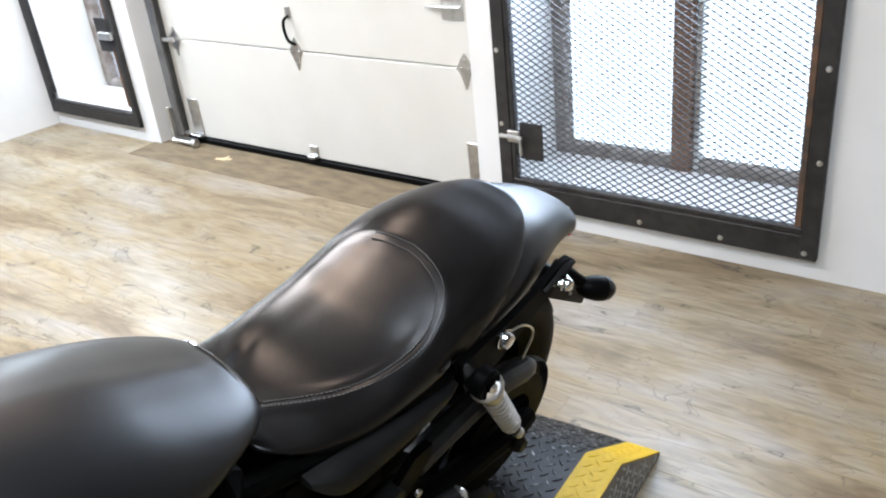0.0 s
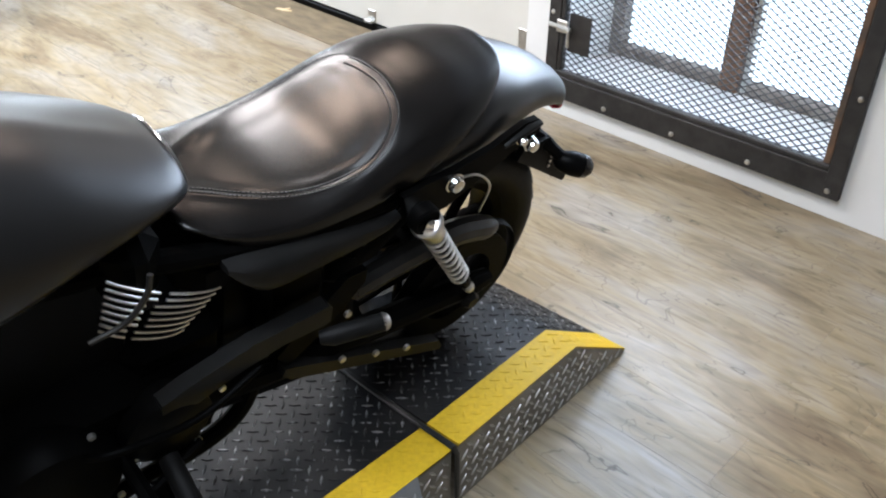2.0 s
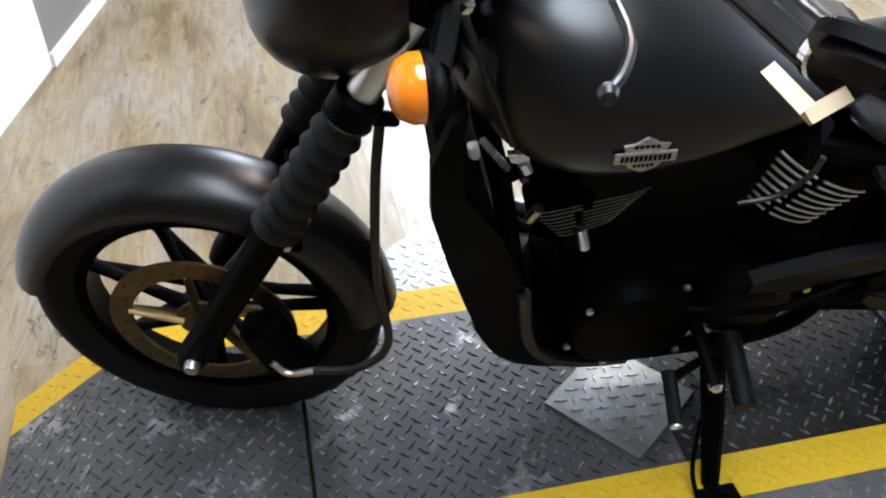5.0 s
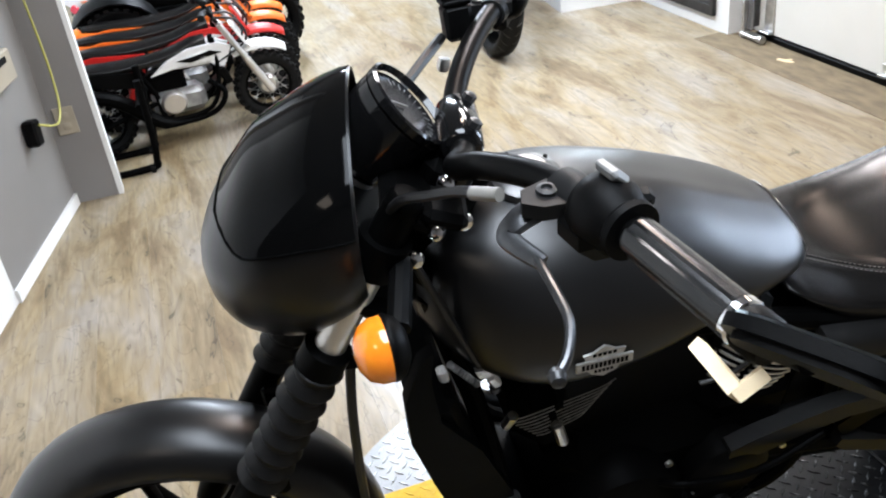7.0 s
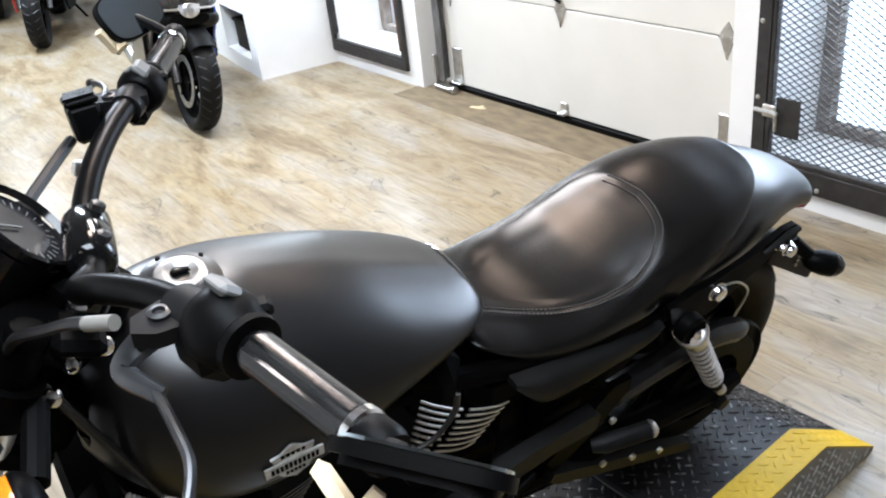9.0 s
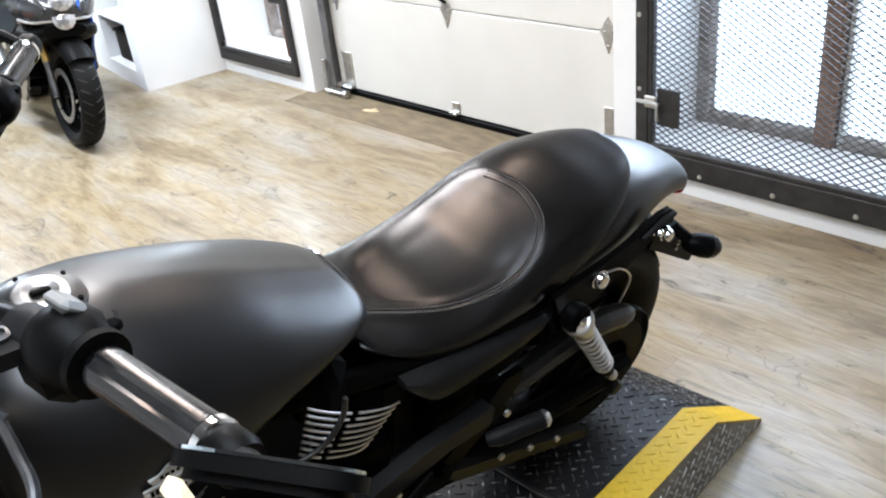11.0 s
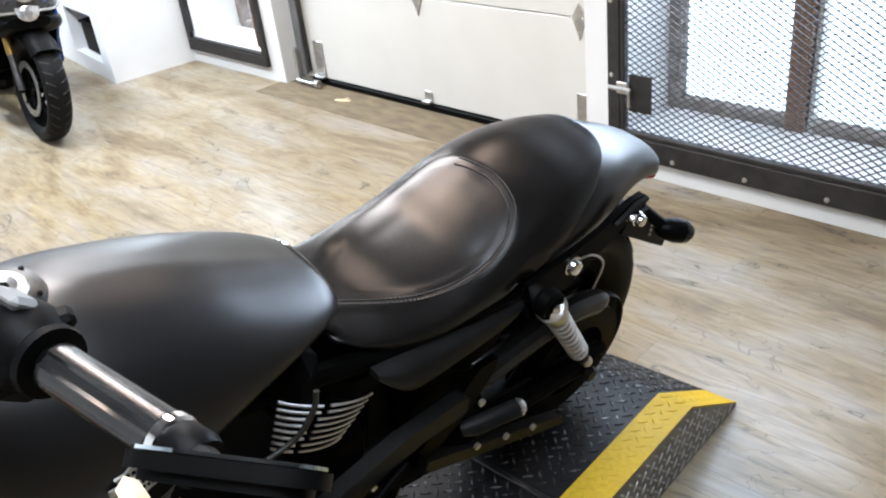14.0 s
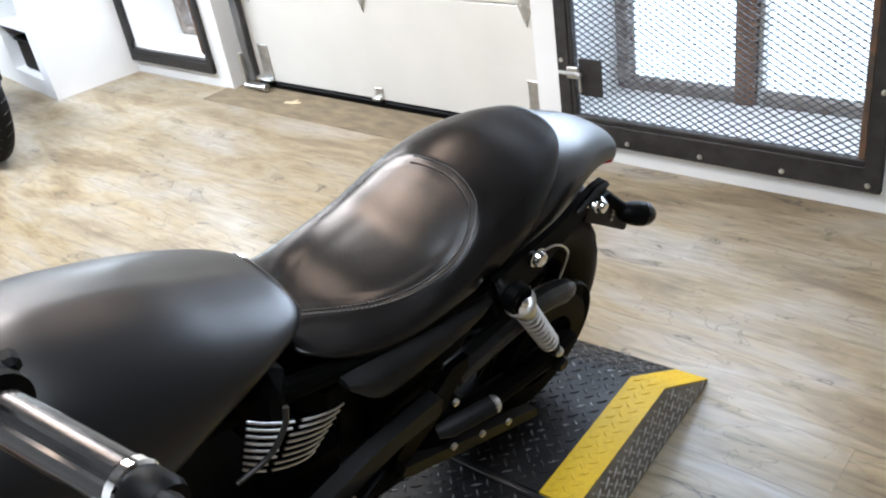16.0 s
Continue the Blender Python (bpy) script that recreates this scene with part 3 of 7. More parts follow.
th = thing("thermostat", "beige wall thermostat with a dark display", "thermostat", on_grey(0.46, 0.685))
Geo().box((0, -0.018, 0), (0.22, 0.036, 0.115), 0.006).part("case", M_PLASTW, th)
Geo().box((-0.01, -0.038, 0.03), (0.12, 0.004, 0.022), 0.001).part("display", M_BLKPLAST, th)
ol = thing("wall_outlet", "ivory wall outlet plate", "outlet", pose(-2.562, -1.70, 0.365, 90, 0, 90))
Geo().box((0, 0, 0.003), (0.08, 0.115, 0.006), 0.002).part("cover_plate", M_PLASTW, ol)
for dz in (-0.022, 0.022):
    Geo().box((0, dz, 0.007), (0.034, 0.028, 0.004), 0.003).part("socket", M_PLASTW, ol)
pl = thing("power_adapter", "black plug-in power adapter with yellow cord", "adapter", on_grey(0.53, 0.42))
Geo().box((0, -0.03, 0), (0.062, 0.05, 0.10), 0.008, pose(0, 0, 0, 0, 8, 0)).part("case", M_BLKPLAST, pl)
Geo().tube(spline([(0.0, -0.062, 0.03), (0.06, -0.09, 0.0), (0.14, -0.09, -0.005), (0.21, -0.085, 0.07), (0.235, -0.08, 0.25), (0.22, -0.07, 0.6), (0.18, -0.04, 1.3)], 8), 0.0045, 8).part("cord", M_YCABLE, pl, "yellow power cord")
wb = thing("storage_box", "black plastic box on the niche shelf", "box", m_niche @ pose(0.37, -0.16, 0.10))
Geo().box((0, 0, 0.09), (0.34, 0.22, 0.18), 0.012).part("body", M_BLKPLAST, wb)
Geo().box((0, 0, 0.187), (0.36, 0.24, 0.02), 0.006).part("lid", M_SATINBLK, wb)
for tx, ty, lw, lh, watts, col in LAMPS:
    lf = thing("ceiling_light", "flat white ceiling light fitting, added out of view", "ceiling light", pose(tx, ty, CEIL - 0.1), "ceiling lights")
    Geo().box((0, 0, 0.055), (lw + 0.06, lh + 0.06, 0.09), 0.01).part("housing", M_HOUSING, lf)
    Geo().box((0, 0, 0.0), (lw + 0.02, lh + 0.02, 0.012), 0.004).part("diffuser", M_LAMP, lf)

# ---- tread-plate display turntable ----
PX0, PX1, PT = -0.214, 0.41, 0.165   # edges and top of the deck
YB = 0.085                            # yellow border
tt = thing("display_turntable", "tread-plate display turntable with yellow painted borders", "turntable")


def treads(g, x0, x1, y0, y1, zf, test=None, pitch=0.0245, h=0.0024):
    """Raised lozenges, crosswise by turns; zf gives the height."""
    step = pitch / math.sqrt(2)
    n = int((x1 - x0 + y1 - y0) / step) + 4
    for i in range(-n, n):
        for j in range(-n, n):
            x, y = x0 + (i - j) * step, y0 + (i + j) * step
            if x < x0 + 0.008 or y < y0 + 0.008 or x > x1 - 0.008 or y > y1 - 0.008 or (test and not test(x, y)):
                continue
            a = radians(45 if (i + j) % 2 else -45)
            ux, uy = math.cos(a), math.sin(a)
            L, Wd = 0.0150, 0.0036
            slope = (zf(x, y + 0.005) - zf(x, y - 0.005)) / 0.01
            vs = []
            for s, w, k in ((-1, 0, 0), (0, -1, 0), (1, 0, 0), (0, 1, 0), (-0.6, 0, 1), (0, -0.45, 1), (0.6, 0, 1), (0, 0.45, 1)):
                px, py = x + ux * L * s - uy * Wd * w, y + uy * L * s + ux * Wd * w
                vs.append((px, py, zf(x, y) + slope * (py - y) + (h if k else -0.0006)))
            g.add(vs, [(4, 5, 6, 7), (0, 1, 5, 4), (1, 2, 6, 5), (2, 3, 7, 6), (3, 0, 4, 7)])


def deck_section(name, y0, y1, prof, dark, m):
    """prof: (y, z) of the top from y0 to y1."""
    sec = Geo(m)
    ys = [p[0] for p in prof]
    zs = [p[1] for p in prof]

    def zf(x, y):
        return float(np.interp(y, ys, zs))
    xs = [PX0, PX0 + YB, PX1 - YB, PX1]
    out = {}
    for nm, xa, xb, mt in (("deck_plate", xs[1], xs[2], M_DECKBLK if dark else M_DECKLIT), ("border", xs[0], xs[1], M_YELLOW), ("border", xs[2], xs[3], M_YELLOW)):
        vs, fs = [], []
        for y, z in prof:
            vs += [(xa, y, z), (xb, y, z), (xa, y, z - 0.006), (xb, y, z - 0.006)]
        for i in range(len(prof) - 1):
            k = 4 * i
            fs += [(k, k + 1, k + 5, k + 4), (k + 2, k + 6, k + 7, k + 3), (k, k + 4, k + 6, k + 2), (k + 1, k + 3, k + 7, k + 5)]
        fs += [(0, 2, 3, 1), (len(vs) - 4, len(vs) - 3, len(vs) - 1, len(vs) - 2)]
        p = Geo(m).add(vs, fs).part(nm, mt, tt, "yellow painted border" if nm == "border" else ("worn black painted tread plate" if dark else "scuffed tread plate, glare put into its grey"))
        g = Geo(m)
        treads(g, xa + 0.004, xb - 0.004, min(ys), max(ys), zf, h=0.0011 if nm == "border" else 0.0024)
        tagged(g.part("raised_treads", mt if nm == "border" else (M_TREADBLK if dark else M_TREADLIT), p), kind="stuff")
    # side skirts
    for x, s in ((PX0, 1), (PX1, -1)):
        vs, fs = [], []
        for y, z in prof:
            vs += [(x, y, max(z - 0.001, 0.002)), (x, y, 0.0), (x + s * 0.005, y, max(z - 0.001, 0.002)), (x + s * 0.005, y, 0.0)]
        for i in range(len(prof) - 1):
            k = 4 * i
            fs += [(k, k + 4, k + 5, k + 1), (k + 2, k + 3, k + 7, k + 6), (k, k + 2, k + 6, k + 4)]
        side = Geo(m).add(vs, fs).part("side_plate", M_SIDEPLATE, tt, "bare metal tread-plate side")
        g = Geo(m @ pose(x - s * 0.0005, 0, 0) @ Matrix(((0, 0, -s, 0), (0, 1, 0, 0), (1, 0, 0, 0), (0, 0, 0, 1))))
        treads(g, 0.0, PT, min(ys), max(ys), lambda a, b: 0.0, lambda a, b: a + 0.014 < zf(0, b))
        tagged(g.part("raised_treads", M_PLATEHI, side), kind="stuff")


# main and front hold glare in their grey; middle's black also holds bike's shade
deck_section("main", -1.232, -0.602, [(-1.232, PT), (-0.9, PT), (-0.602, PT)], False, Matrix())
deck_section("middle", -0.600, -0.064, [(-0.600, PT), (-0.3, PT), (-0.064, PT)], True, Matrix())
CR = Vector((0.098, -0.06, 0))
m_rear = Matrix.Translation(CR) @ pose(0, 0, 0, 0, 0, 2.6) @ Matrix.Translation(-CR)
deck_section("rear", -0.056, 0.585, [(-0.056, PT), (0.15, PT), (0.345, PT), (0.585, 0.012)], True, m_rear)
deck_section("front", -1.82, -1.24, [(-1.82, 0.012), (-1.60, PT), (-1.4, PT), (-1.24, PT)], False, Matrix())
# round wings of bare tread plate
CX, CY, RD = 0.098, -0.65, 0.585
for s in (-1, 1):
    xe = PX1 if s > 0 else PX0
    a0 = math.acos(min(1, abs(xe - CX) / RD))
    arc = [(CX + s * RD * math.cos(a), CY + RD * math.sin(a)) for a in np.linspace(-a0, a0, 40)]
    w = Geo().plate(arc, 0.008, pose(0, 0, PT - 0.005)).part("wing_plate", M_PLATE, tt, "bare metal round wing of tread plate")
    g = Geo()
    treads(g, min(p[0] for p in arc), max(p[0] for p in arc), CY - RD, CY + RD, lambda x, y: PT - 0.001, lambda x, y: (x - CX) ** 2 + (y - CY) ** 2 < (RD - 0.012) ** 2 and s * (x - xe) > 0.012)
    tagged(g.part("raised_treads", M_PLATEHI, w), kind="stuff")
    rim = [(CX + s * (RD - 0.004) * math.cos(a), CY + (RD - 0.004) * math.sin(a)) for a in np.linspace(-a0, a0, 40)]
    vs, fs = [], []
    for i, (x, y) in enumerate(rim):
        vs += [(x, y, PT - 0.006), (x, y, PT - 0.04)]
        if i:
            fs.append((2 * i - 2, 2 * i, 2 * i + 1, 2 * i - 1))
    Geo().add(vs, fs).part("wing_rim", M_PLATE, tt)
Geo().lathe([(0.30, 0), (0.30, 0.12), (0.1, 0.15)], (CX, CY, 0), (0, 0, 1), 32).part("turntable_base", M_SATINBLK, tt)
# brighter square of tread plate on the deck
sq = Geo(pose(0.165, -0.665, PT + 0.0032, 0, 0, 38)).box((0, 0, 0), (0.20, 0.20, 0.004), 0.001).part("bright_square", M_PLATE, tt, "brighter square of tread plate")
g = Geo(pose(0.165, -0.665, PT + 0.0052, 0, 0, 38))
treads(g, -0.095, 0.095, -0.095, 0.095, lambda x, y: 0.0)
tagged(g.part("raised_treads", M_PLATEHI, sq), kind="stuff")
# black strap in the joint
st = thing("strap", "thin black strap laid over the deck joint", "strap")
Geo().tube([(-0.2, -0.066, PT + 0.004), (0.3, -0.062, PT + 0.005), (0.41, -0.058, PT + 0.004), (0.418, -0.056, PT - 0.01), (0.418, -0.052, 0.03)], 0.007, 8, flat=0.6).part("webbing", M_CABLE, st)

# ---- the black motorcycle on the turntable ----
# own axes: x ahead, y to its left, z up, from under the rear axle; it leans on its stand
REAR, FRONT, LEANED = Vector((0.075, 0.12, PT)), Vector((-0.035, -1.40, PT)), radians(15.5)
fw = (FRONT - REAR).normalized()
lf0 = Vector((0, 0, 1)).cross(fw)
upv = Vector((0, 0, 1)) * math.cos(LEANED) + lf0 * math.sin(LEANED)
lfv = lf0 * math.cos(LEANED) - Vector((0, 0, 1)) * math.sin(LEANED)
M_BIKE = Matrix.Translation(REAR) @ Matrix((fw, lfv, upv)).transposed().to_4x4()
bike = thing("motorcycle", "matte black cruiser motorcycle leaning on its side stand", "motorcycle", M_BIKE)
AXLE_F, AXLE_R = Vector((1.474, 0, 0.281)), Vector((0.018, 0, 0.286))
RAKE, STEER = radians(31), radians(-13)
STEM = Vector((-math.sin(RAKE), 0, math.cos(RAKE)))
PIVOT = AXLE_F + 0.045 * Vector((-math.cos(RAKE), 0, -math.sin(RAKE)))
S = Matrix.Translation(PIVOT) @ Matrix.Rotation(STEER, 4, STEM) @ Matrix.Translation(-PIVOT)


class Loft:
    """A body lofted along x. Rows: x, top, widest height, bottom, half width, upper and lower squareness."""

    def __init__(self, rows):
        rows = sorted(rows)
        self.x = [r[0] for r in rows]
        self.c = [[r[i] for r in rows] for i in range(1, 7)]

    def val(self, x):
        out = []
        for col in self.c:
            i = min(max(int(np.searchsorted(self.x, x)) - 1, 0), len(self.x) - 2)
            x0, x1 = self.x[i], self.x[i + 1]
            t = (x - x0) / (x1 - x0)
            m0 = (col[i + 1] - col[max(i - 1, 0)]) / (self.x[i + 1] - self.x[max(i - 1, 0)]) * (x1 - x0)
            j = min(i + 2, len(col) - 1)
            m1 = (col[j] - col[i]) / (self.x[j] - self.x[i]) * (x1 - x0)
            out.append((2 * t ** 3 - 3 * t * t + 1) * col[i] + (t ** 3 - 2 * t * t + t) * m0 + (3 * t * t - 2 * t ** 3) * col[i + 1] + (t ** 3 - t * t) * m1)
        return out

    def at(self, x, a, off=0.0):
        """Surface point at angle a: 0 left, 90 top, 180 right."""
        zt, zw, zb, w, nu, nl = self.val(x)
        c, s = math.cos(radians(a)), math.sin(radians(a))
        n = nu if s >= 0 else nl
        y = (w + off) * math.copysign(abs(c) ** (2 / n), c)
        z = zw + (zt - zw + off if s >= 0 else zw - zb + off) * math.copysign(abs(s) ** (2 / n), s)
        return (x, y, z)

    def geo(self, m=None, nx=40, na=48):
        g = Geo(m)
        xs = [self.x[0] + (self.x[-1] - self.x[0]) * (0.5 - 0.5 * math.cos(math.pi * i / nx)) for i in range(nx + 1)]
        return g.rings([[self.at(x, 360 * j / na) for j in range(na)] for x in xs])


def wheel(name, axle, radius, width, rim_r, spokes, parent, m, disc_side, disc_r, disc_mat=None):
    """Cast wheel with tyre, spokes, hub, brake disc."""
    mm = m @ Matrix.Translation(axle)
    k = width / 2
    hub = Geo(mm).lathe([(0.0, -k * 0.8), (0.035, -k * 0.8), (0.04, -k * 0.5), (0.032, 0), (0.04, k * 0.5), (0.035, k * 0.8), (0.0, k * 0.8)], (0, 0, 0), (0, 1, 0), 24).part(name, M_SATINBLK, parent, "black cast wheel")
    sw = radius - rim_r
    prof = []
    for i in range(15):
        a = radians(-118 + 236 * i / 14)
        prof.append((rim_r + sw * 0.46 + sw * 0.54 * math.cos(a) ** 1.0, k * math.sin(a) * (1.0 if abs(math.sin(a)) < 0.97 else 0.99)))
    prof = [(rim_r - 0.004, -k * 0.62)] + prof + [(rim_r - 0.004, k * 0.62)]
    ty = Geo(mm).lathe(prof, (0, 0, 0), (0, 1, 0), 64, loop=True).part("tyre", M_RUBBER, hub, "black road tyre")
    g = Geo(mm)
    for i in range(30):
        a0 = 2 * math.pi * i / 30
        for s in (-1, 1):
            pts = []
            for q in range(5):
                b = radians(s * (12 + 46 * q / 4))
                rr = rim_r + sw * 0.46 + sw * 0.54 * math.cos(b) + 0.0004
                aa = a0 + 0.10 * q / 4 + (0.05 if s > 0 else 0)
                pts.append((rr * math.cos(aa), k * math.sin(b), rr * math.sin(aa)))
            g.tube(pts, 0.0022, 4)
    tagged(g.part("tread_groove", M_CABLE, ty), kind="stuff")
    g = Geo(mm)
    g.lathe([(rim_r - 0.022, -k * 0.5), (rim_r + 0.004, -k * 0.66), (rim_r + 0.008, -k * 0.60), (rim_r - 0.008, -k * 0.3), (rim_r - 0.008, k * 0.3), (rim_r + 0.008, k * 0.60), (rim_r + 0.004, k * 0.66), (rim_r - 0.022, k * 0.5)], (0, 0, 0), (0, 1, 0), 64, loop=True)
    g.part("rim", M_SATINBLK, hub, "satin black rim")
    ed = Geo(mm).lathe([(rim_r + 0.009, k * 0.605), (rim_r + 0.0105, k * 0.62), (rim_r + 0.009, k * 0.635)], (0, 0, 0), (0, 1, 0), 64, loop=True).part("rim_edge", M_ALU, hub, "bright rim pinstripe")
    for i in range(spokes):
        a = 2 * math.pi * i / spokes + 0.35
        for s in (-1, 1):
            g = Geo(mm)
            r0, r1 = 0.03, rim_r - 0.012
            pts = [(math.cos(a + s * 0.05 * t) * (r0 + (r1 - r0) * t), s * (k * 0.40 * (1 - t) + 0.004), math.sin(a + s * 0.05 * t) * (r0 + (r1 - r0) * t)) for t in (0, 0.5, 1)]
            g.tube(pts, [0.015, 0.011, 0.013], 8, flat=0.7)
            g.part("spoke", M_SATINBLK, hub)
    y = disc_side * (k * 0.62 + 0.022)
    g = Geo(mm)
    g.lathe([(disc_r - 0.035, y - 0.0025), (disc_r, y - 0.0025), (disc_r, y + 0.0025), (disc_r - 0.035, y + 0.0025)], (0, 0, 0), (0, 1, 0), 56, loop=True)
    dk = g.part("brake_disc", disc_mat or M_BRASSD, hub, "steel brake disc" if disc_mat else "bronze-tinted brake disc")
    g = Geo(mm)
    for i in range(5):
        a = 2 * math.pi * i / 5
        g.tube([(math.cos(a) * 0.035, y * 0.8, math.sin(a) * 0.035), (math.cos(a + 0.25) * (disc_r - 0.03), y, math.sin(a + 0.25) * (disc_r - 0.03))], [0.016, 0.010], 8, flat=0.4)
    g.lathe([(0.0, 0), (0.045, 0), (0.045, disc_side * 0.006), (0, disc_side * 0.006)], (0, y * 0.8, 0), (0, 1, 0), 24)
    g.part("disc_carrier", M_SATINBLK if disc_mat else M_BRASSD, dk)
    g = Geo(mm)
    for i in range(28):
        a = 2 * math.pi * i / 28
        r = disc_r - (0.01 if i % 2 else 0.024)
        g.lathe([(0.0, 0), (0.004, 0), (0.004, 0.0006), (0, 0.0006)], (math.cos(a) * r, y + disc_side * 0.0026, math.sin(a) * r), (0, disc_side, 0), 8)
    tagged(g.part("disc_hole", M_CABLE, dk), kind="stuff")
    return hub


wheel("front_wheel", AXLE_F, 0.281, 0.105, 0.214, 7, bike, S, 1, 0.148)
wheel("rear_wheel", AXLE_R, 0.286, 0.145, 0.196, 7, bike, Matrix(), -1, 0.12)
# belt pulley on the left of the rear wheel
g = Geo().lathe([(0.085, 0.095), (0.128, 0.095), (0.132, 0.098), (0.132, 0.128), (0.085, 0.128)], AXLE_R, (0, 1, 0), 48, loop=True)
for i in range(5):
    a = 2 * math.pi * i / 5
    g.tube([(AXLE_R.x + 0.03 * math.cos(a), 0.11, AXLE_R.z + 0.03 * math.sin(a)), (0.095 * math.cos(a), 0.112, AXLE_R.z + 0.095 * math.sin(a))], 0.014, 8, flat=0.5)
g.part("belt_pulley", M_SATINBLK, bike)

# fuel tank
TANK = Loft([(1.095, 0.845, 0.783, 0.740, 0.035, 2.1, 2), (1.075, 0.880, 0.779, 0.713, 0.080, 2.1, 2.2), (1.03, 0.902, 0.763, 0.688, 0.130, 2.1, 2.6), (0.97, 0.912, 0.752, 0.679, 0.161, 2.1, 2.8),
             (0.90, 0.910, 0.748, 0.684, 0.169, 2.1, 2.8), (0.82, 0.886, 0.757, 0.695, 0.165, 2.1, 2.8), (0.74, 0.855, 0.768, 0.708, 0.152, 2.05, 2.5), (0.67, 0.820, 0.769, 0.717, 0.136, 2.0, 2.2),
             (0.610, 0.792, 0.760, 0.721, 0.112, 2.0, 2), (0.574, 0.776, 0.750, 0.721, 0.087, 2.0, 2), (0.560, 0.766, 0.743, 0.722, 0.064, 2.0, 2), (0.553, 0.755, 0.739, 0.726, 0.035, 2.0, 2)])
g = TANK.geo(nx=60, na=96)
for i, (x, y, z) in enumerate(g.v):
    if z > 0.75:
        fade = min(1.0, max(0.0, (x - 0.57) / 0.06)) * min(1.0, max(0.0, (0.92 - x) / 0.05))
        g.v[i] = (x, y, z + 0.0022 * fade * math.exp(-(y / 0.018) ** 2))
tank = g.part("fuel_tank", M_DENIM, bike, "matte black teardrop fuel tank", 60)
g = Geo().tube([TANK.at(0.566, a, 0.0012) for a in range(15, 166, 10)], 0.0026, 6)
g.part("tank_edge_trim", M_CHROME, tank, "bright trim at the tank's rear edge")
cz = TANK.val(0.94)[0]
capm = pose(0.94, -0.01, cz - 0.003, 0, -4, 0)
g = Geo(capm).lathe([(0.0, 0.014), (0.034, 0.014), (0.040, 0.010), (0.046, 0.008), (0.048, 0.0), (0.0, 0.0)], (0, 0, 0), (0, 0, 1), 40)
cap = g.part("fuel_cap", M_DARKCAP, tank, "chrome fuel filler cap")
Geo(capm).lathe([(0.012, 0.015), (0.020, 0.0185), (0.028, 0.0165), (0.030, 0.014)], (0, 0, 0), (0, 0, 1), 32, loop=True).part("cap_ring", M_BADGE, cap)
Geo(capm).box((0, 0, 0.017), (0.022, 0.008, 0.006), 0.002).part("key_cover", M_SATINBLK, cap)
for i in range(5):
    a = 2 * math.pi * i / 5
    Geo(capm).lathe([(0.003, 0), (0.003, 0.003), (0, 0.0034)], (0.041 * math.cos(a), 0.041 * math.sin(a), 0.0095), (0, 0, 1), 8).part("cap_screw", M_SATINBLK, cap)

# tank badge: a shield with a crossing bar, drawn as plain shapes
BP = Vector(TANK.at(0.900, 3, 0.0))
BN = (Vector(TANK.at(0.900, 3, 0.01)) - BP).normalized()
bx = (Vector(TANK.at(0.890, 3)) - Vector(TANK.at(0.910, 3))).normalized()
bz = (BN.cross(bx)).normalized()
if bz.z < 0:
    bz = -bz
bm_ = Matrix.Translation(BP + BN * 0.002) @ Matrix((bx, bz, bx.cross(bz))).transposed().to_4x4() @ Matrix.Scale(0.80, 4)
shield = [(-0.030, 0.012), (-0.034, 0.022), (-0.018, 0.024), (-0.006, 0.033), (0.0, 0.036), (0.006, 0.033), (0.018, 0.024), (0.034, 0.022), (0.030, 0.012), (0.028, -0.012), (0.020, -0.022), (0.0, -0.032), (-0.020, -0.022), (-0.028, -0.012)]
badge = Geo(bm_).plate(shield, 0.004).part("tank_badge", M_BADGE, tank, "pewter shield badge with a crossing bar")
Geo(bm_).box((0, 0, 0.003), (0.092, 0.021, 0.004), 0.001).part("badge_bar", M_BADGE, badge)
g = Geo(bm_)
for w, yy, z in ((0.040, 0.0195, 0.0024), (0.032, -0.0175, 0.0024)):
    for i in range(5):
        g.box((-w / 2 + w * (i + 0.5) / 5, yy, z), (w / 5 * 0.7, 0.006, 0.001))
for i in range(11):
    g.box((-0.038 + 0.076 * (i + 0.5) / 11, 0, 0.0054), (0.0048, 0.011, 0.001))
tagged(g.part("badge_lettering", M_SATINBLK, badge, "dark bars of unreadable lettering"), kind="stuff")

# seat and tail
SEAT = Loft([(0.600, 0.701, 0.684, 0.662, 0.047, 2.6, 2.6), (0.585, 0.704, 0.685, 0.657, 0.088, 2.7, 2.8), (0.550, 0.696, 0.670, 0.636, 0.119, 2.9, 3.2), (0.480, 0.683, 0.655, 0.626, 0.134, 3.0, 3.6), (0.410, 0.682, 0.652, 0.624, 0.143, 3.0, 3.6),
             (0.340, 0.697, 0.656, 0.628, 0.146, 3.0, 3.6), (0.270, 0.725, 0.660, 0.634, 0.147, 2.9, 3.4), (0.190, 0.757, 0.671, 0.645, 0.146, 2.8, 3.4), (0.110, 0.769, 0.674, 0.649, 0.149, 2.8, 3.4),
             (0.040, 0.770, 0.681, 0.659, 0.141, 2.8, 3.4), (-0.005, 0.771, 0.690, 0.670, 0.118, 2.7, 3.2), (-0.030, 0.769, 0.700, 0.678, 0.087, 2.5, 3), (-0.042, 0.752, 0.708, 0.689, 0.045, 2.3, 3)])


def seat_slant(x, z):
    """Both ends of the seat slope inwards towards their foot."""
    t = min(1.0, max(0.0, (0.34 - x) / 0.36))
    f = min(1.0, max(0.0, (x - 0.44) / 0.14))
    return 1.5 * (0.775 - z) * t * t * (3 - 2 * t) - 1.1 * max(0.0, 0.690 - z) * f * f


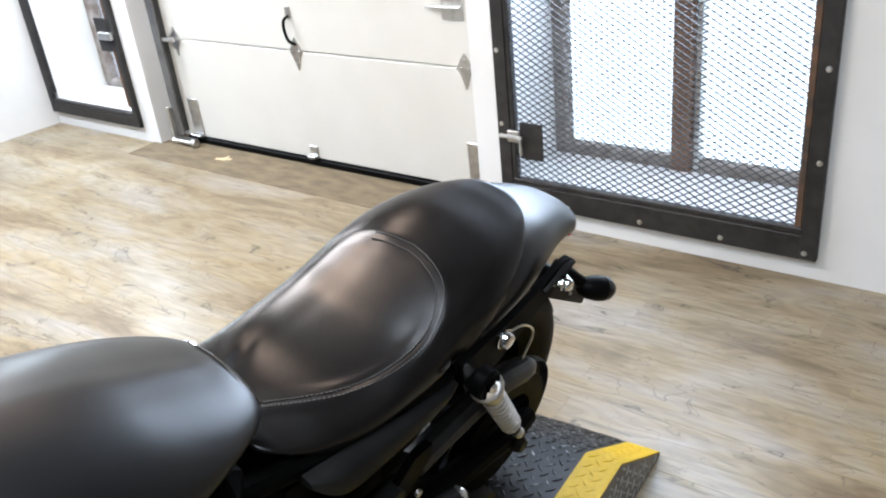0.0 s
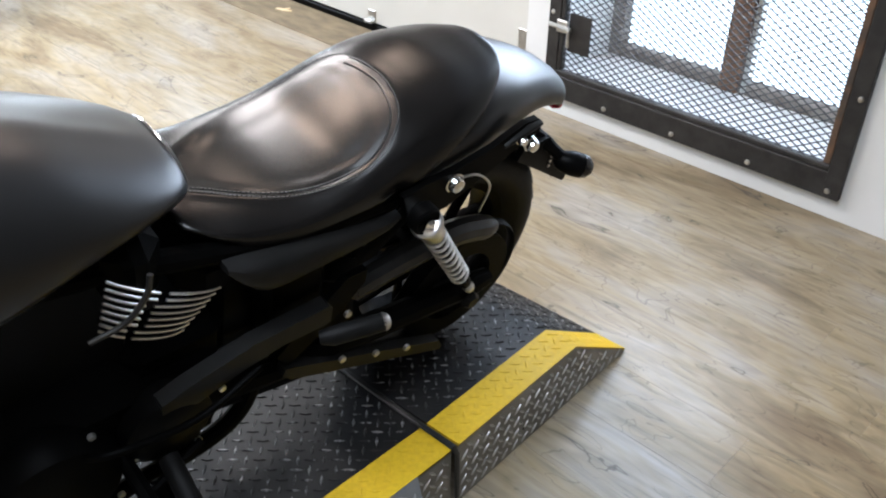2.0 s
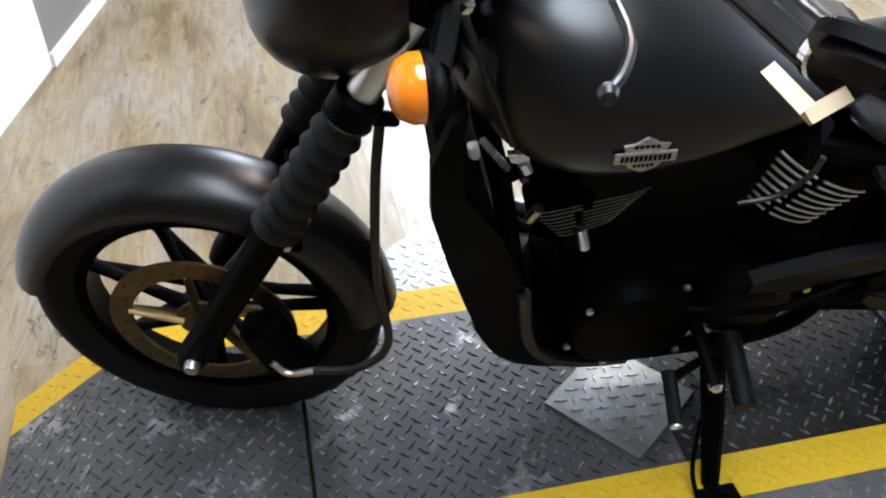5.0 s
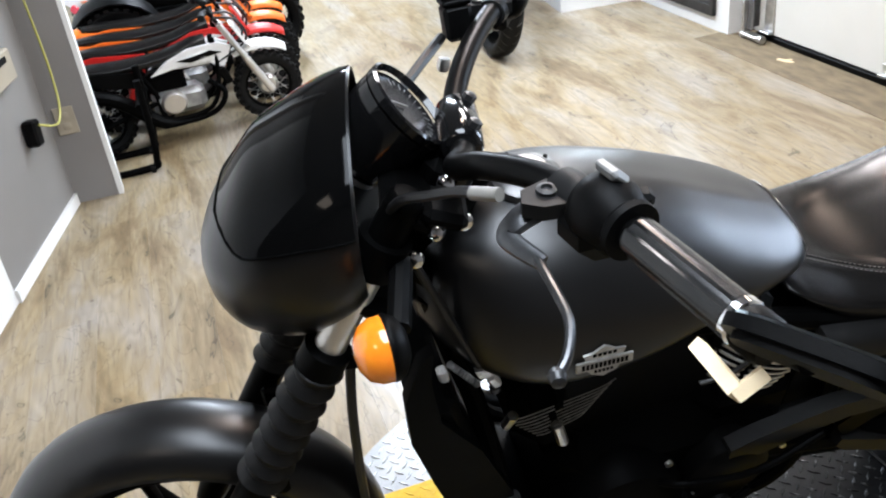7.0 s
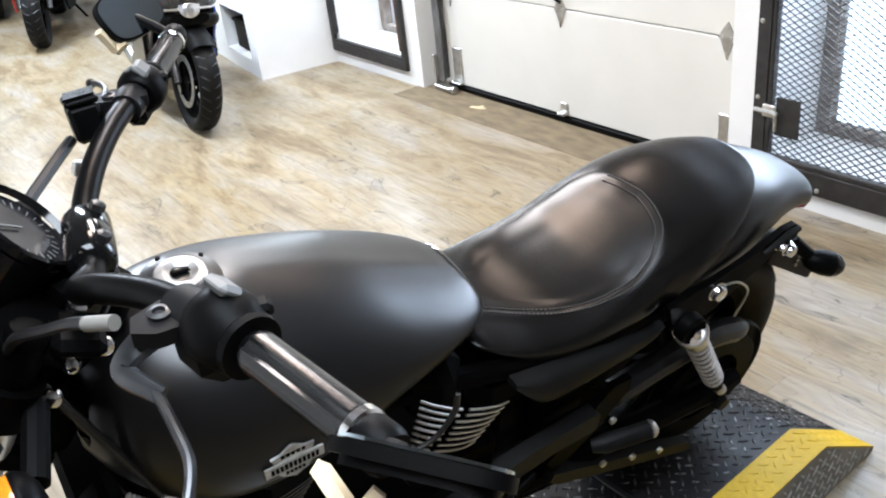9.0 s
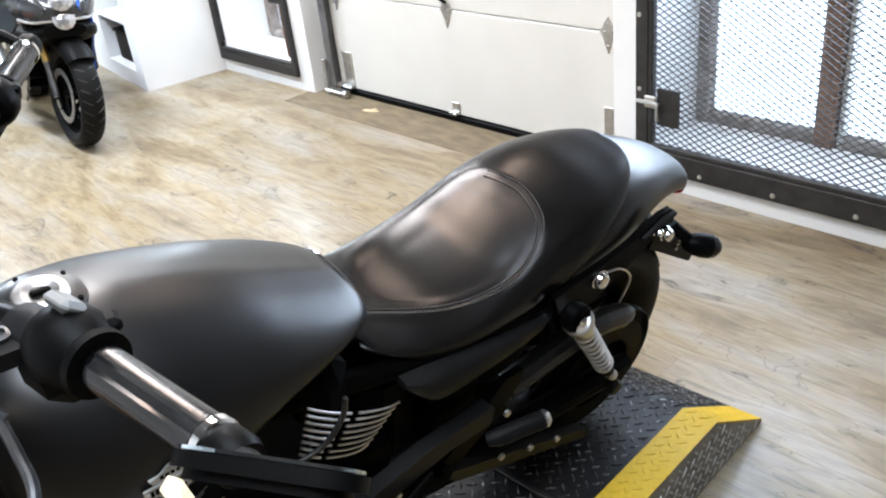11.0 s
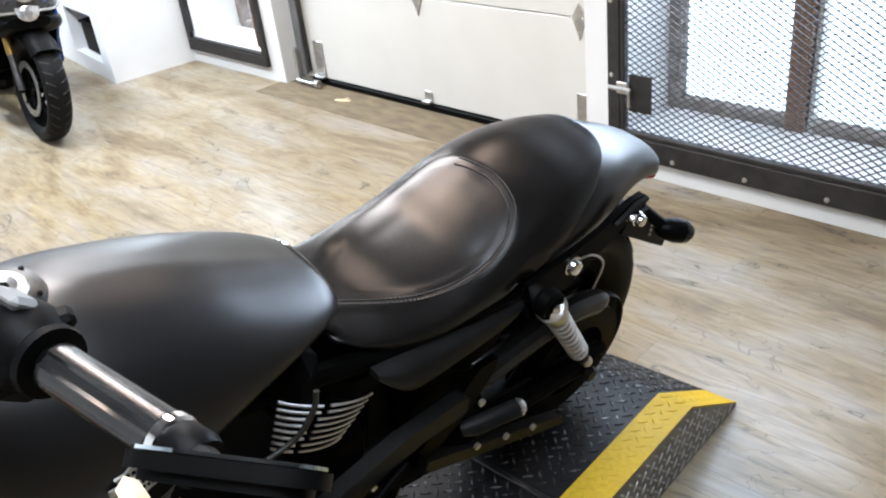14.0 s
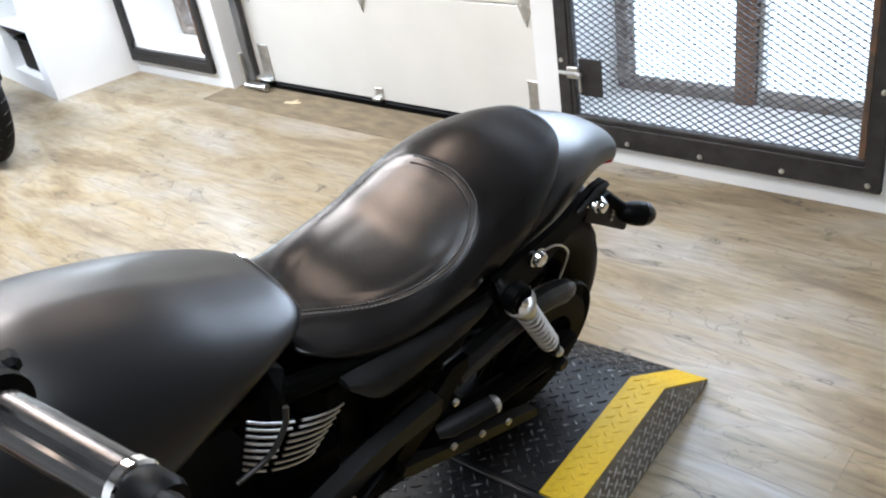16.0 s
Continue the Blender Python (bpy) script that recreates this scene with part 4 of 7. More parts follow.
# the rider's dish: outline in plan, sunk a little below the seam
DISH = spline([(0.207, 0.0, 0), (0.213, 0.032, 0), (0.226, 0.067, 0), (0.248, 0.090, 0), (0.27, 0.102, 0), (0.30, 0.108, 0), (0.345, 0.104, 0), (0.387, 0.094, 0), (0.432, 0.077, 0), (0.48, 0.053, 0), (0.52, 0.033, 0), (0.56, 0.018, 0), (0.585, 0.0, 0)], 8)
DISH_LOOP = [(p.x, p.y) for p in DISH] + [(p.x, -1.3 * p.y) for p in DISH[-2:0:-1]]
DISH_A = np.array(DISH_LOOP)


def dish_depth(x, y):
    """Distance inside the dish outline, negative outside."""
    d = float(np.min(np.hypot(DISH_A[:, 0] - x, DISH_A[:, 1] - y)))
    inside, n = False, len(DISH_LOOP)
    for i in range(n):
        (xa, ya), (xb, yb) = DISH_LOOP[i], DISH_LOOP[(i + 1) % n]
        if (ya > y) != (yb > y) and x < (xb - xa) * (y - ya) / (yb - ya) + xa:
            inside = not inside
    return d if inside else -d


def seat_z(x, y):
    """Height of the seat's upper skin over a point of the plan."""
    u = x
    for _ in range(12):
        zt, zw, zb, w, nu, nl = SEAT.val(u)
        z = zw + (zt - zw) * max(0.0, 1 - abs(y / w) ** nu) ** (1 / nu)
        u += 0.7 * (x - u - seat_slant(u, z))
    return z


g = SEAT.geo(nx=110, na=128)
for i, (x, y, z) in enumerate(g.v):
    xs_ = x + seat_slant(x, z)
    if 0.15 < xs_ < 0.60 and z > SEAT.val(x)[1]:
        d = dish_depth(xs_, y)
        crease = -0.0022 * math.exp(-(d / 0.005) ** 2)
        puff = 0.0020 * math.exp(-((d + 0.014) / 0.009) ** 2)
        far = min(1.0, max(0.0, (y + 0.11) / 0.05))
        z += far * (crease + puff - 0.0035 * min(1.0, max(0.0, d / 0.02)))
    g.v[i] = (xs_, y, z)
seat = g.part("seat", M_LEATHER, bike, "black leather two-level seat", 60)
for k, off in enumerate((0.0, 0.011)):
    path = []
    run = [q for q in DISH_LOOP[-40:] if q[1] > -0.075 and q[0] < 0.3] + DISH_LOOP[:len(DISH) - 6]
    for i in range(1, len(run) - 1):
        tx, ty = run[i + 1][0] - run[i - 1][0], run[i + 1][1] - run[i - 1][1]
        ln = math.hypot(tx, ty)
        x, y = run[i][0] - off * ty / ln, run[i][1] + off * tx / ln
        if dish_depth(x, y) > 0.3 * off:
            x, y = run[i][0] + off * ty / ln, run[i][1] - off * tx / ln
        path.append((x, y, seat_z(x, y) + (-0.0016 if k == 0 else 0.0012)))
    Geo().tube(path, 0.0016 if k == 0 else 0.0010, 6).part("seat_piping", M_LEATHER, seat)
    g = Geo()
    for i in range(len(path) - 1):
        p, q = Vector(path[i]), Vector(path[i + 1])
        g.tube([p.lerp(q, 0.1) + Vector((0, 0, 0.0014)), p.lerp(q, 0.7) + Vector((0, 0, 0.0014))], 0.0007, 5)
    tagged(g.part("stitching", M_STITCH, seat, "grey seam stitching"), kind="stuff")
COWL = Loft([(0.300, 0.671, 0.660, 0.621, 0.128, 2.5, 3.4), (0.200, 0.714, 0.676, 0.629, 0.140, 2.6, 3.4), (0.100, 0.747, 0.683, 0.638, 0.140, 2.6, 3.4), (0.040, 0.755, 0.685, 0.642, 0.132, 2.6, 3.4), (-0.030, 0.745, 0.687, 0.642, 0.114, 2.6, 3.4),
             (-0.110, 0.718, 0.668, 0.633, 0.090, 2.5, 3.2), (-0.180, 0.686, 0.645, 0.611, 0.073, 2.4, 3), (-0.225, 0.656, 0.618, 0.592, 0.060, 2.4, 3), (-0.248, 0.628, 0.595, 0.572, 0.044, 2.4, 3)])
cowl = COWL.geo().part("tail_cowl", M_DENIM, bike, "matte black tail cowl", 60)
Geo().box((-0.248, 0, 0.584), (0.028, 0.085, 0.032), 0.010, pose(0, 0, 0, 0, 25, 0)).part("tail_light", M_RED, bike, "small red tail light")
# rear mudguard and plate bracket
g = Geo()
ring = []
for i in range(12):
    a = radians(40 + 110 * i / 11)
    ring.append([(AXLE_R.x + math.cos(a) * 0.325 * (1 if j not in (0, 6) else 0.93), -0.085 + 0.17 * j / 6, AXLE_R.z + math.sin(a) * 0.325 * (1 if j not in (0, 6) else 0.93)) for j in range(7)] + [(AXLE_R.x + math.cos(a) * 0.318 * (1 if j not in (0, 6) else 0.93), -0.083 + 0.166 * j / 6, AXLE_R.z + math.sin(a) * 0.318 * (1 if j not in (0, 6) else 0.93)) for j in range(6, -1, -1)])
g.rings(ring).part("rear_mudguard", M_BLKPLAST, bike, "black plastic inner mudguard")
g = Geo().plate([(-0.10, 0.575), (-0.088, 0.546), (-0.255, 0.430), (-0.264, 0.428), (-0.266, 0.440), (-0.232, 0.505), (-0.165, 0.575)], 0.012, pose(0, 0.092, 0, 90))
pb = g.part("plate_bracket", M_BLKPLAST, bike, "black plastic number-plate bracket")
for z in (0.520, 0.508, 0.496):
    Geo().lathe([(0.0035, 0), (0.0035, 0.003), (0, 0.0035)], (-0.190, 0.098, z), (0, 1, 0), 8).part("rivet", M_ALU, pb)


def rear_signal(s):
    g = Geo()
    g.tube(spline([(-0.150, s * 0.070, 0.568), (-0.168, s * 0.095, 0.556), (-0.186, s * (0.118 if s > 0 else 0.095), 0.538)], 4), [0.017, 0.0165, 0.016, 0.015, 0.014, 0.013, 0.0125, 0.0125, 0.013], 10)
    b = g.part("rear_turn_signal", M_BLKPLAST, bike, "black bullet turn signal")
    prof = [(0.004, -0.035), (0.015, -0.028), (0.022, -0.012), (0.025, 0.006), (0.0245, 0.022), (0.020, 0.034), (0.0, 0.040)]
    Geo().lathe(prof, (-0.205, s * (0.134 if s > 0 else 0.090), 0.524), (-0.75, s * 0.6, -0.15), 20).part("signal_body", M_BLKPLAST, b)
    Geo().lathe([(0.0242, 0.0235), (0.022, 0.034), (0.013, 0.044), (0.0, 0.047)], (-0.205, s * (0.134 if s > 0 else 0.090), 0.524), (-0.75, s * 0.6, -0.15), 20).part("signal_lens", M_GLOSSBLK, b, "dark smoked lens")


rear_signal(1)
rear_signal(-1)
# struts under the tail, with bolts
for s in (-1, 1):
    y = s * 0.152 if s > 0 else -0.105
    rail = Geo().plate([(0.255, 0.655), (0.20, 0.664), (0.153, 0.668), (0.074, 0.686), (0.010, 0.712), (-0.020, 0.712), (-0.034, 0.700), (-0.034, 0.682), (0.008, 0.664), (0.085, 0.623), (0.152, 0.590), (0.20, 0.590), (0.235, 0.60)], 0.012, pose(0, y, 0, 90)).part("tail_strut", M_SATINBLK, bike, "black tail support strut")
    for x, z, r in ((0.152, 0.646, 0.015), (0.016, 0.684, 0.008), (-0.016, 0.662, 0.012)):
        Geo().lathe([(r * 1.2, 0), (r * 1.2, 0.004), (r, 0.005), (r, 0.010), (r * 0.8, 0.015), (r * 0.4, 0.016), (0, 0.016)], (x, y + s * 0.006, z), (0, s, 0), 14).part("strut_bolt", M_CHROME, rail)
    Geo().tube([(0.05, y + s * 0.006, 0.680), (0.0, y + s * 0.007, 0.702), (-0.026, y + s * 0.006, 0.703)], [0.006, 0.011, 0.008], 10, flat=0.7).part("strut_cover", M_SIDE, rail)
    Geo().tube(spline([(0.145, y + s * 0.008, 0.652), (0.10, y + s * 0.01, 0.642), (0.06, y + s * 0.01, 0.60), (0.055, y, 0.53)], 6), 0.0022, 6).part("strut_wire", M_ALU, rail)
    # shock absorber
    top, bot = Vector((0.233, 0.186 if s > 0 else -0.120, 0.628)), Vector((0.040, s * 0.162, 0.340))
    ax = (bot - top).normalized()
    ln = (bot - top).length
    sh = Geo().lathe([(0.0, -0.014), (0.021, -0.014), (0.026, -0.009), (0.026, 0.009), (0.023, 0.013), (0.017, 0.009), (0.0, 0.008)], top, (0, s, 0), 28).part("shock_absorber", M_SATINBLK, bike, "chrome coil-over shock absorber")
    Geo().lathe([(0.020, 0.014), (0.0265, 0.018), (0.0275, 0.024), (0.0265, 0.029), (0.0215, 0.033), (0.0210, 0.066), (0.019, 0.070), (0.0, 0.070)], top, ax, 32).part("top_cover", M_ALU, sh, "dull chrome spring cover")
    Geo().lathe([(0.0115, 0.05), (0.0110, ln - 0.05), (0.015, ln - 0.045), (0.013, ln - 0.015), (0.009, ln), (0, ln)], top, ax, 20).part("damper_body", M_SATINBLK, sh)
    e1 = ax.orthogonal().normalized()
    e2 = ax.cross(e1)
    pts = []
    for i in range(9 * 16 + 1):
        a = 2 * math.pi * i / 16
        h = 0.072 + (ln - 0.125) * i / (9 * 16)
        pts.append(top + ax * h + (e1 * math.cos(a) + e2 * math.sin(a)) * (0.0180 - 0.001 * i / 144))
    Geo().tube(pts, 0.0033, 8).part("spring", M_SPRING, sh, "chrome coil spring")
    Geo().lathe([(0.010, 0), (0.010, 0.006), (0.006, 0.010), (0, 0.010)], top + Vector((0, s * 0.012, 0)), (0, s, 0), 6).part("mount_bolt", M_CHROME, sh)
    Geo().lathe([(0.011, -0.012), (0.011, 0.012), (0.007, 0.017), (0, 0.018)], bot, (0, s, 0), 14).part("lower_eye", M_ALU, sh)
    # swingarm
    sa = [(0.62, s * 0.10, 0.335), (0.45, s * 0.125, 0.33), (0.2, s * 0.135, 0.31), (0.0, s * 0.14, 0.295), (-0.05, s * 0.14, 0.293)]
    Geo().tube(sa, [0.03, 0.028, 0.025, 0.026, 0.018], 10).part("swingarm", M_SATINBLK, bike)
    Geo().lathe([(0.0, 0), (0.020, 0), (0.020, 0.012), (0.014, 0.02), (0, 0.02)], (0.018, s * 0.158, 0.286), (0, s, 0), 6).part("axle_nut", M_DARKMETAL, bike)
g = Geo().tube(spline([(0.30, 0.125, 0.445), (0.185, 0.125, 0.458), (0.07, 0.125, 0.462), (-0.040, 0.125, 0.428)], 6), [0.025] * 17 + [0.021, 0.012], 10, flat=1.0)
g.part("belt_guard_end", M_GUNMETAL, bike, "black rounded upper belt guard")
# belt, guards
bl = [Vector((0.64, 0.115, 0.36)) + Vector((math.cos(a) * 0.055, 0, math.sin(a) * 0.055)) for a in np.linspace(radians(75), radians(-75), 10)]
bl = [(p.x, 0.115, p.z) for p in bl] + [(math.cos(a) * 0.137, 0.112, 0.295 + math.sin(a) * 0.137) for a in np.linspace(radians(-97), radians(-263), 22)]
Geo().tube(bl, 0.011, 6, loop=True, flat=0.35).part("drive_belt", M_RUBBER, bike)
Geo().plate([(0.66, 0.438), (0.62, 0.455), (0.51, 0.481), (0.377, 0.488), (0.370, 0.480), (0.370, 0.446), (0.378, 0.443), (0.46, 0.443), (0.535, 0.427), (0.66, 0.385)], 0.026, pose(0, 0.155, 0, 90)).part("upper_belt_guard", M_SIDE, bike, "matte black upper belt guard")
Geo().plate([(0.452, 0.352), (0.447, 0.370), (0.30, 0.302), (0.075, 0.194), (0.060, 0.168), (0.068, 0.162), (0.15, 0.200), (0.433, 0.332)], 0.022, pose(0, 0.155, 0, 90)).part("lower_belt_guard", M_SIDE, bike, "matte black lower belt guard")
# side cover
SIDE = Loft([(0.240, 0.606, 0.598, 0.590, 0.148, 4, 4), (0.27, 0.615, 0.598, 0.582, 0.156, 4, 4), (0.33, 0.628, 0.598, 0.571, 0.160, 4, 4), (0.42, 0.640, 0.602, 0.562, 0.163, 4, 4), (0.485, 0.647, 0.606, 0.561, 0.163, 4, 4), (0.52, 0.650, 0.622, 0.592, 0.160, 4, 4), (0.548, 0.651, 0.641, 0.632, 0.150, 4, 4)])
SIDE.geo(nx=24, na=32).part("side_cover", M_SIDE, bike, "matte black side cover")
Geo().box((0.42, 0, 0.60), (0.35, 0.24, 0.10), 0.03).part("seat_frame", M_SATINBLK, bike)

Geo().box((0.43, 0, 0.47), (0.24, 0.19, 0.28), 0.03).part("battery_box", M_BLKPLAST, bike)
Geo().box((0.80, 0, 0.55), (0.34, 0.16, 0.28), 0.04).part("intake_box", M_BLKPLAST, bike)
# engine
eng = Geo()
eng.box((0.72, 0, 0.34), (0.42, 0.26, 0.26), 0.05)
eng.box((0.60, 0, 0.42), (0.22, 0.22, 0.20), 0.05)
engine = eng.part("engine", M_SATINBLK, bike, "black V-twin engine")
Geo().lathe([(0.0, 0.03), (0.07, 0.03), (0.095, 0.022), (0.105, 0.0), (0.105, -0.04)], (0.82, 0.145, 0.335), (0, 1, 0), 36).part("stator_cover", M_SATINBLK, engine)
Geo().lathe([(0.0, 0.02), (0.055, 0.02), (0.07, 0.01), (0.072, -0.04)], (0.645, 0.15, 0.36), (0, 1, 0), 30).part("sprocket_cover", M_BLKPLAST, engine)
for x, z in ((0.76, 0.44), (0.90, 0.40), (0.92, 0.30), (0.85, 0.235), (0.73, 0.25), (0.70, 0.33), (0.60, 0.29), (0.56, 0.40)):
    Geo().lathe([(0.006, 0), (0.006, 0.006), (0, 0.007)], (x, 0.158, z), (0, 1, 0), 6).part("cover_bolt", M_ALU, engine)


def fin_pack(name, corners, n, y, lean, r, gap, metal):
    """Curved bright fin edges: corners are top-front, top-rear, bottom-front, bottom-rear as (x, z)."""
    tf, tr, bf, br = [Vector((p[0], 0, p[1])) for p in corners]
    pk = Geo().box(((tf.x + br.x) / 2, 0, (tf.z + bf.z) / 2), (abs(tf.x - br.x) * 0.8, 2 * y - 0.03, abs(tf.z - bf.z) + 0.05), 0.03).part(name, M_SATINBLK, engine, "black finned cylinder with bright fin edges")
    for s in (1, -1):
        for i in range(n):
            t = i / (n - 1)
            a, b = tf.lerp(bf, t), tr.lerp(br, t)
            pts = []
            for q in range(13):
                u = q / 12
                p = a.lerp(b, u)
                bulge = math.sin(math.pi * u)
                pts.append((p.x, s * (y - 0.007 * (2 * u - 1) ** 4), p.z + lean * bulge))
            if gap:
                k0 = 4 + int(round(2 * (1 - t)))
                Geo().tube(pts[:k0], r, 6).part("fin", metal, pk)
                Geo().tube(pts[k0:], r, 6).part("fin", metal, pk)
            else:
                Geo().tube(pts, r, 6).part("fin", metal, pk)
    return pk


fin_pack("rear_cylinder", ((0.712, 0.718), (0.560, 0.620), (0.728, 0.636), (0.615, 0.566)), 8, 0.156, -0.010, 0.0020, True, M_ALU)
fin_pack("front_cylinder", ((1.000, 0.585), (0.842, 0.620), (0.955, 0.530), (0.880, 0.562)), 8, 0.116, 0.004, 0.0009, True, M_DULLFIN)
Geo().tube(spline([(0.665, 0.165, 0.72), (0.672, 0.168, 0.69), (0.70, 0.168, 0.655), (0.745, 0.16, 0.635)], 6), 0.004, 8).part("hose", M_CABLE, bike, "black rubber hose across the fins")
# radiator and frame
rad = Geo().box((1.06, 0, 0.50), (0.06, 0.26, 0.38), 0.012, pose(0, 0, 0, 0, 14, 0)).part("radiator", M_SATINBLK, bike, "black radiator")
for s in (1, -1):
    g = Geo()
    g.plate([(1.102, 0.815), (1.120, 0.800), (1.142, 0.730), (1.140, 0.640), (1.115, 0.530), (1.085, 0.420), (1.05, 0.31), (1.03, 0.27), (0.99, 0.24), (0.96, 0.30), (1.0, 0.45), (1.045, 0.58), (1.098, 0.67), (1.108, 0.76)], 0.018, pose(0, s * 0.133, 0, 90))
    g.part("radiator_shroud", M_SATINBLK, rad)
    g = Geo().tube(spline([(1.08, s * 0.04, 0.80), (1.06, s * 0.045, 0.70), (1.035, s * 0.065, 0.60), (1.015, s * 0.105, 0.48), (0.98, s * 0.13, 0.30), (0.90, s * 0.13, 0.215), (0.70, s * 0.12, 0.185), (0.52, s * 0.12, 0.22), (0.46, s * 0.11, 0.36), (0.47, s * 0.11, 0.55), (0.50, s * 0.10, 0.66)], 6), 0.016, 10)
    g.part("frame_tube", M_SATINBLK, bike)
    g = Geo().tube(spline([(1.10, s * 0.035, 0.86), (0.95, s * 0.07, 0.70), (0.70, s * 0.10, 0.68), (0.45, s * 0.12, 0.63), (0.25, s * 0.13, 0.63)], 6), 0.017, 10)
    g.part("frame_rail", M_SATINBLK, bike)
BELLY = Loft([(0.80, 0.22, 0.16, 0.125, 0.10, 2.5, 2.5), (0.88, 0.25, 0.175, 0.125, 0.125, 2.5, 2.5), (0.96, 0.28, 0.20, 0.15, 0.13, 2.5, 2.5), (1.02, 0.31, 0.24, 0.19, 0.125, 2.5, 2.5), (1.055, 0.33, 0.28, 0.25, 0.10, 2.5, 2.5)])
BELLY.geo(nx=20, na=28).part("belly_pan", M_BLKPLAST, bike, "black plastic chin fairing")
Geo().tube(spline([(1.0, 0.142, 0.44), (0.985, 0.147, 0.33), (0.95, 0.147, 0.255), (0.88, 0.145, 0.215), (0.80, 0.14, 0.20)], 6), 0.011, 8).part("coolant_hose", M_CABLE, bike)
# bright clamps and horn bracket between tank and radiator
hb = Geo().plate([(1.038, 0.686), (1.010, 0.682), (1.006, 0.660), (1.014, 0.650), (1.022, 0.666), (1.032, 0.670)], 0.008, pose(0, 0.085, 0, 90)).part("radiator_bracket", M_SPRING, bike, "small bright radiator bracket")
Geo().box((1.012, 0.086, 0.656), (0.014, 0.014, 0.026), 0.003, pose(0, 0, 0, 0, 25, 0)).part("bracket_tab", M_ALU, hb)
Geo().box((1.010, 0.085, 0.634), (0.014, 0.012, 0.016), 0.003, pose(0, 0, 0, 0, 10, 0)).part("bracket_tab", M_GUNMETAL, hb)
Geo().box((1.081, 0.085, 0.694), (0.014, 0.014, 0.026), 0.003, pose(0, 0, 0, 0, 8, 0)).part("bracket_tab", M_SPRING, hb)
Geo().lathe([(0.0, 0), (0.007, 0), (0.006, 0.006), (0, 0.007)], (1.041, 0.085, 0.717), (0, 1, 0), 10).part("bracket_bolt", M_CHROME, hb)
g = Geo()
for i in range(10):
    p = Vector((1.071, 0.086, 0.712)).lerp(Vector((1.035, 0.086, 0.656)), i / 9)
    g.lathe([(0.0025, -0.0012), (0.0048, -0.0012), (0.0055, 0), (0.0048, 0.0012), (0.0025, 0.0012)], p, (-0.54, 0, -0.84), 8)
g.part("spring_tie", M_ALU, hb)
Geo().tube([(1.0, 0.105, 0.57), (0.992, 0.112, 0.60)], 0.008, 8).part("bracket_post", M_ALU, hb)
Geo().tube([(0.925, 0.11, 0.545), (0.915, 0.115, 0.505)], 0.009, 10).part("sensor_plug", M_ALU, engine, "bright sensor plug")

# pegs, shifter, stand, exhaust
def peg(x, y, z, name, label):
    p = Geo().tube([(x, y * 0.62, z + 0.004), (x, y, z)], 0.0115, 12).part(name, M_RUBBER, bike, label)
    Geo().lathe([(0.0, 0.004), (0.010, 0.004), (0.013, 0.0), (0.013, -0.012)], (x, y, z), (0, 1 if y > 0 else -1, 0), 18).part("peg_end", M_GUNMETAL, p)
    return p


fpeg = Geo().tube([(0.415, 0.200, 0.468), (0.40, 0.210, 0.474), (0.315, 0.226, 0.470)], [0.011, 0.0155, 0.0155], 18).part("passenger_peg", M_RUBBER, bike, "black passenger foot peg folded back")
Geo().lathe([(0.0, 0.006), (0.012, 0.005), (0.0152, 0.0), (0.0152, -0.008)], (0.310, 0.227, 0.470), (-0.98, 0.18, -0.05), 22).part("peg_end", M_ALU, fpeg, "dull metal peg end")
peg(0.32, -0.225, 0.485, "passenger_peg", "black passenger foot peg")
for s in (1, -1):
    Geo().plate([(0.30, 0.52), (0.34, 0.52), (0.46, 0.40), (0.44, 0.36), (0.37, 0.41), (0.30, 0.49)], 0.014, pose(0, s * 0.15, 0, 90)).part("peg_bracket", M_SATINBLK, bike)
for x, z in ((0.366, 0.412), (0.337, 0.445), (0.33, 0.318), (0.25, 0.279), (0.17, 0.241)):
    Geo().lathe([(0.007, 0), (0.007, 0.006), (0, 0.008)], (x, 0.166, z), (0, 1, 0), 8).part("guard_bolt", M_ALU, bike)
g = Geo().tube(spline([(0.60, 0.17, 0.30), (0.70, 0.20, 0.285), (0.76, 0.225, 0.28)], 4), 0.008, 8)
sl = g.part("shift_lever", M_SATINBLK, bike, "black gear shift lever")
Geo().tube([(0.765, 0.215, 0.282), (0.775, 0.30, 0.270)], 0.012, 10).part("shift_peg", M_RUBBER, sl)
Geo().lathe([(0.010, 0), (0.010, 0.004), (0, 0.006)], (0.775, 0.30, 0.270), (0.1, 1, -0.1), 12).part("peg_end", M_ALU, sl)
fp = Geo().tube([(0.655, 0.17, 0.30), (0.665, 0.29, 0.285)], 0.017, 12).part("rider_peg", M_RUBBER, bike, "black rider foot peg")
Geo().tube(spline([(0.78, 0.16, 0.40), (0.74, 0.19, 0.42), (0.62, 0.19, 0.40), (0.50, 0.17, 0.42)], 5), 0.006, 8).part("shift_rod", M_SATINBLK, bike)
sd = Geo().tube([(0.66, 0.16, 0.235), (0.672, 0.25, 0.175), (0.682, 0.345, 0.085), (0.684, 0.372, 0.095)], [0.022, 0.020, 0.015, 0.012], 10)
stand = sd.part("side_stand", M_SATINBLK, bike, "black side stand, folded out")
FOOT = M_BIKE.inverted() @ Vector((0.41, -0.585, PT + 0.006))
Geo(Matrix.Translation(FOOT) @ M_BIKE.to_3x3().to_4x4().inverted()).box((0, 0, 0), (0.05, 0.07, 0.008), 0.003).part("stand_foot", M_SATINBLK, stand)
Geo().tube([FOOT, (0.682, 0.345, 0.10)], 0.013, 8).part("stand_leg", M_SATINBLK, stand)
